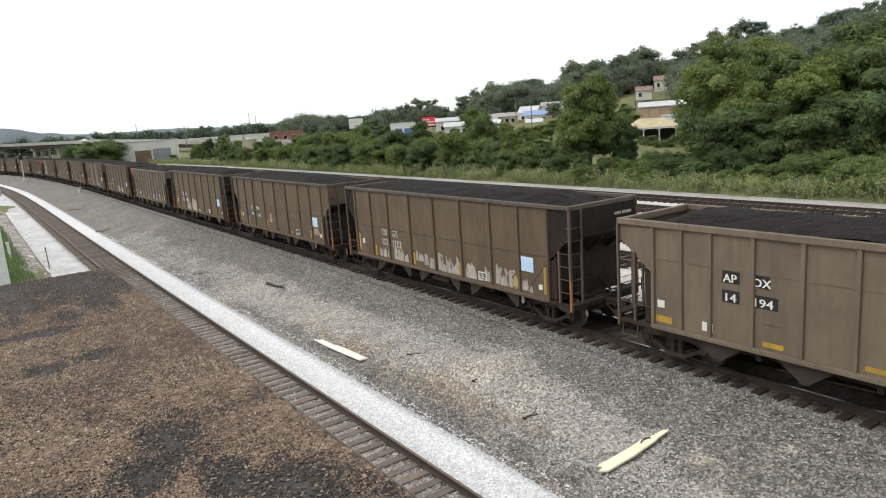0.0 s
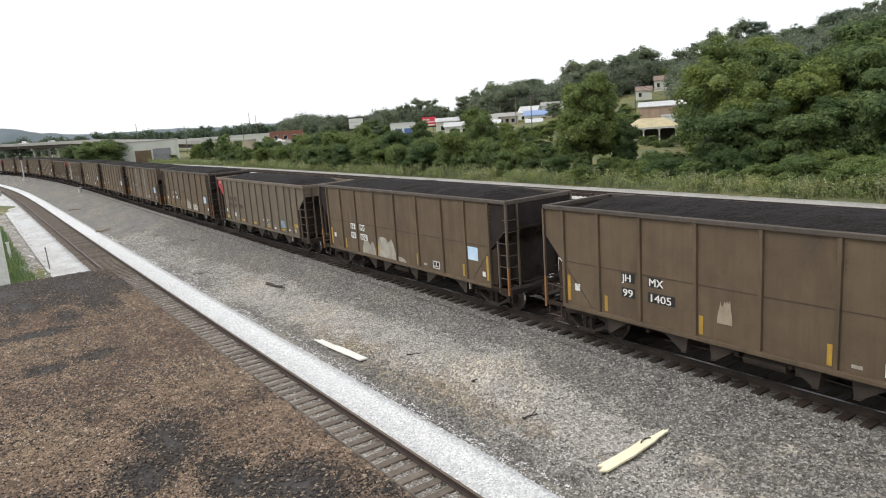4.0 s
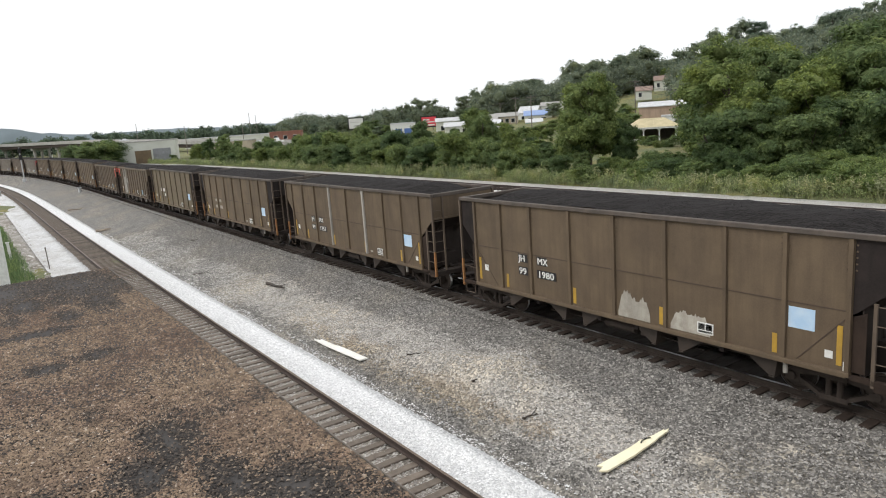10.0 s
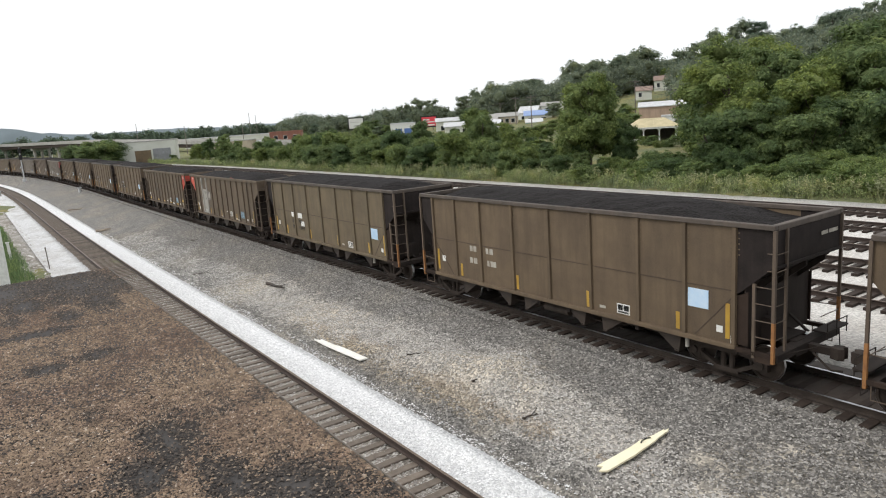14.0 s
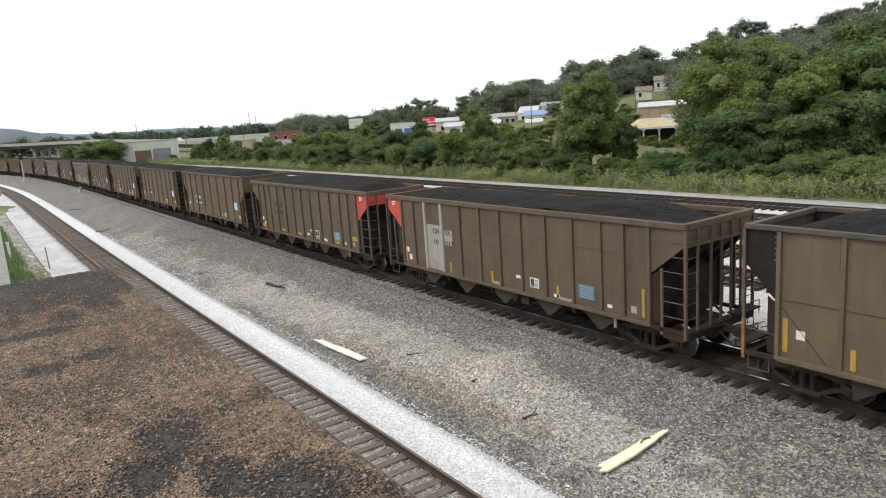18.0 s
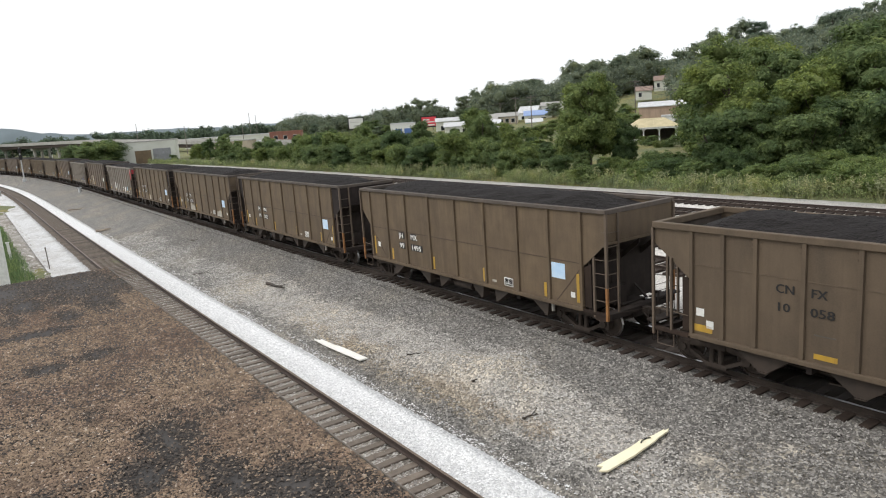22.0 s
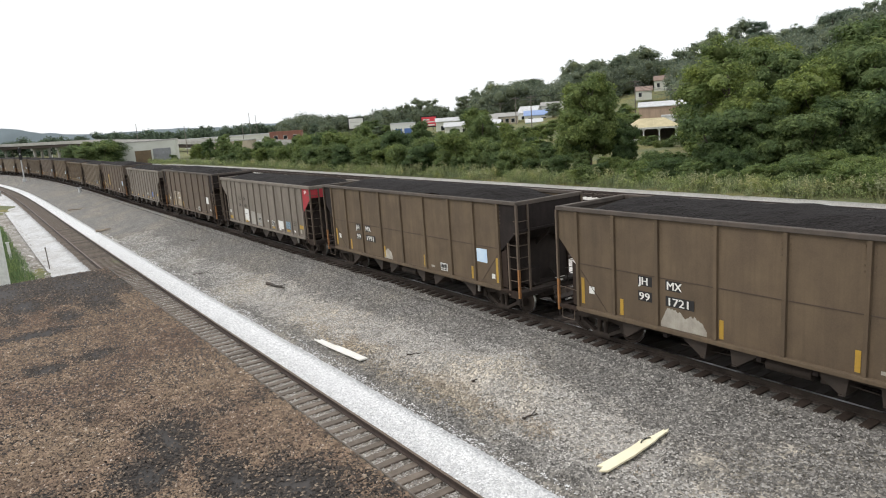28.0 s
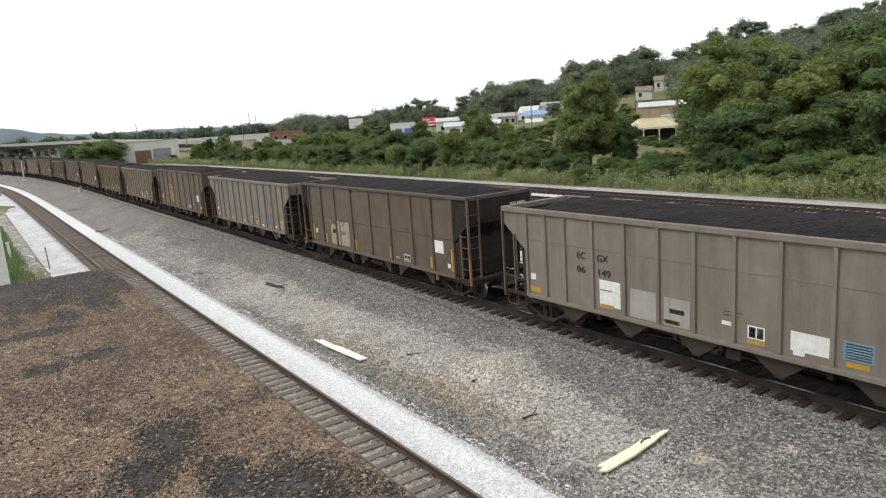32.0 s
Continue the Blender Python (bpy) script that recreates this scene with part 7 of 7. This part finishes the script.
def plank(name, label, x0, y0, x1, y1, prof, thick, mat, lift=0.05):
    """A board that lies on the gravel from one place towards another."""
    root = tagged(new(name, None), label, "board")
    bm = bmesh.new()
    bm_prism(bm, prof, "z", 0, thick)
    part("plank", bm, mat, root, bevel=0.006)
    run_, rise = math.hypot(x1 - x0, y1 - y0), lie(x1, y1) - lie(x0, y0)
    root.matrix_basis = Matrix.LocRotScale((x0, y0, lie(x0, y0) + lift), Euler((0, -math.atan2(rise, run_), math.atan2(y1 - y0, x1 - x0))), None)
    return root


M_BOARD = grime("bright_white_painted_wood", (0.8, 0.79, 0.74), (0.68, 0.66, 0.6), streak=False, vary=0)
M_CREAM = grime("cream_painted_wood", (0.84, 0.78, 0.58), (0.74, 0.67, 0.48), streak=False, vary=0)
M_STICK = grime("dark_wet_wood", (0.06, 0.045, 0.035), (0.03, 0.025, 0.02), streak=False)
plank("broken_board", "broken white painted board lying on the gravel", -22.78, 9.72, -19.41, 9.85, [(0, 0.02), (0.9, -0.04), (3.35, -0.02), (3.38, 0.26), (1.5, 0.27), (1.2, 0.2), (0.1, 0.22), (0.35, 0.14)], 0.05, M_BOARD)
cream = plank("splintered_board", "splintered cream board with a dark bent nail", -9.16, 9.95, -9.06, 11.9, [(0, 0.02), (0.12, -0.12), (0.9, -0.15), (1.6, -0.11), (1.75, -0.08), (2.1, -0.06), (2.17, -0.015), (2.03, 0.01), (2.1, 0.05), (1.75, 0.07), (1.4, 0.15), (1.1, 0.13), (0.5, 0.15), (0.1, 0.18), (0.18, 0.06)], 0.05, M_CREAM, 0.07)
bm = bmesh.new()
for k in range(8):
    a, b = 0.3 + k * 0.28, 0.3 + (k + 1) * 0.28
    bm_rod(bm, (1.45 + 0.16 * math.cos(a), -0.02 + 0.1 * math.sin(a), 0.07), (1.45 + 0.16 * math.cos(b), -0.02 + 0.1 * math.sin(b), 0.07), 0.014, 5)
part("bent_nail", bm, M_BLACK, cream)


M_DRIFT = grime("bleached_driftwood", (0.34, 0.28, 0.22), (0.2, 0.16, 0.125), streak=False, scale=4)


def branch(x, y, z, length, rot, label, r=0.06, wood=M_STICK):
    rnd = random.Random(x)
    bm = bmesh.new()
    p = Vector((0, 0, 0))
    for k in range(5):
        q = p + Vector((length / 5, rnd.uniform(-0.08, 0.08), rnd.uniform(-0.02, 0.05)))
        bm_rod(bm, p, q, r * (1 - k * 0.14), 6, r * (0.86 - k * 0.14))
        if k in (2, 3):
            bm_rod(bm, q, q + Vector((0.3, 0.25 * (-1) ** k, 0.1)), r * 0.4, 5, 0.01)
        p = q
    ob = tagged(new("branch", done("branch", bm, wood)), label, "branch", "branches on the gravel")
    ob.matrix_basis = pose(x, y, z, 0, 0, rot)
    return ob


branch(-31.9, 11.5, lie(-31.0, 11.5) + 0.05, 2.1, 5, "dark broken branch lying on grey gravel", 0.09)
branch(-67.2, 9.25, lie(-67.3, 9.6) + 0.1, 2.1, 98, "bleached dead branch on the gravel bank", 0.13, M_DRIFT)
branch(-66.6, 9.4, lie(-66.6, 9.6) + 0.08, 1.1, 60, "bleached dead branch on the gravel bank", 0.08, M_DRIFT)
branch(-89.4, 9.8, lie(-89.4, 10.0) + 0.08, 1.9, 85, "bleached dead branch on the gravel bank", 0.1, M_DRIFT)
branch(-14.88, 11.0, lie(-14.9, 11.1) + 0.04, 0.8, 122, "short dark stick on the pale gravel", 0.035)
branch(-12.33, 10.63, lie(-12.3, 10.7) + 0.04, 0.4, 68, "short dark stick on the pale gravel", 0.03)
branch(-18.24, 10.93, lie(-18.2, 11.0) + 0.04, 0.7, 35, "thin stick on the pale gravel", 0.025)
branch(-49.0, 12.6, lie(-49.0, 12.7) + 0.04, 1.2, 30, "thin dead branch on the gravel bank", 0.04)
branch(-39.0, 9.9, lie(-39.0, 10.0) + 0.04, 1.0, 50, "thin dead branch on the gravel bank", 0.03)


def marker(x, y, z, h, r, mat, label):
    root = tagged(new("marker_post"), label, "post")
    root.matrix_basis = pose(x, y, z, 2, 1, 0)
    bm = bmesh.new()
    bm_rod(bm, (0, 0, -0.3), (0, 0, h), r, 7)
    part("stake", bm, mat, root)
    box_part("cap", (-r * 1.4, r * 1.4, -r * 1.4, r * 1.4, h, h + 0.06), mat, root)
    return root


marker(-52.0, 4.05, -1.5, 1.55, 0.035, M_POLE, "rusty steel post beside the empty track")
marker(-60.0, 2.3, -1.5, 1.3, 0.1, M_WHITE, "white plastic marker post in the grass")
marker(-111.5, 14.2, -0.6, 0.9, 0.2, M_METALROOF, "short grey lineside post")
pebbles("path_rubble", "scattered pale rubble on the path beside the track", scatter(700, lambda: -34 - 55 * g.random(), lambda: -13.7 + 1.9 * g.random(), lambda s, o, p: -1.36), 0.07, M_PEB_TAN, 9)
for x, y, rot in ((-59.5, 3.6, 10), (-56.5, 4.3, -25)):
    bm = bmesh.new()
    bm_rod(bm, (-0.7, 0, 0.06), (0.7, 0, 0.06), 0.06, 7)
    ob = tagged(new("pipe", done("pipe", bm, M_WHITE)), "short white pipe lying beside the track", "pipe", "pipes beside the track")
    ob.matrix_basis = pose(x, y, -1.47, 0, 0, rot)


def siding_house():
    """A pale lap-sided wall at the far side of the roof."""
    root = tagged(new("siding_building"), "white building clad in horizontal lap siding", "building")
    root.matrix_basis = pose(-38.0, 1.25, -1.6)
    box_part("wall", (-7.0, 0.0, -9.0, -0.04, 0, 6.2), M_WALLWHITE, root)
    for k in range(30):
        bm = bmesh.new()
        z = 0.2 + 0.2 * k
        bm_prism(bm, [(0.003, z), (0.035, z), (0.012, z + 0.2), (0.003, z + 0.2)], "y", -9.0, -0.1)
        part("siding_board", bm, M_WHITE, root)
    box_part("corner_trim", (0.003, 0.06, -0.12, 0.0, 0, 6.2), M_WHITE, root)
    box_part("roof", (-7.3, 0.4, -9.3, 0.3, 6.2, 6.45), M_CONCRETE, root)
    return root


siding_house()

# ---- what moves ----
CAR_LENGTH = 16.103


def run(t):
    """Metres that the train has rolled, counted from the middle of the clip."""
    u = t - 16.0
    return 7.42 * u + 0.0022 * u * u - 0.0001 * u ** 3


def car_pose(n, t, shift=0.0):
    p, th = rail_at(112.459 - n * CAR_LENGTH + shift + run(t))
    return pose(p.x, p.y, p.z, 0, 0, math.degrees(th))


def motions():
    for car, n, shift in CARS:
        walk(car, [(float(t), car_pose(n, t, shift)) for t in range(33)])
    for ob, t0, d0, v, lane, back in VEHICLES:
        rows = []
        for t in range(33):
            d = min(290.0, max(-120.0, d0 + (v if t >= t0 or t0 < 16 else 38.0) * (t - t0)))
            rows.append((float(t), bridge_pose(d, lane, back)))
        walk(ob, rows)
    steps = [k * 0.08 for k in range(401)]
    for w, n, dx, y in WHEELSETS:
        turn = 180 if y > 0 else 0
        rows = []
        for t in steps:
            a = run(t) / 0.44 + n
            m = Matrix.Translation((dx, y, 0.44)) @ Matrix.Rotation(a, 4, "Y") @ pose(0, 0, 0, 0, 0, turn)
            rows.append((t, m))
        walk(w, rows)


motions()
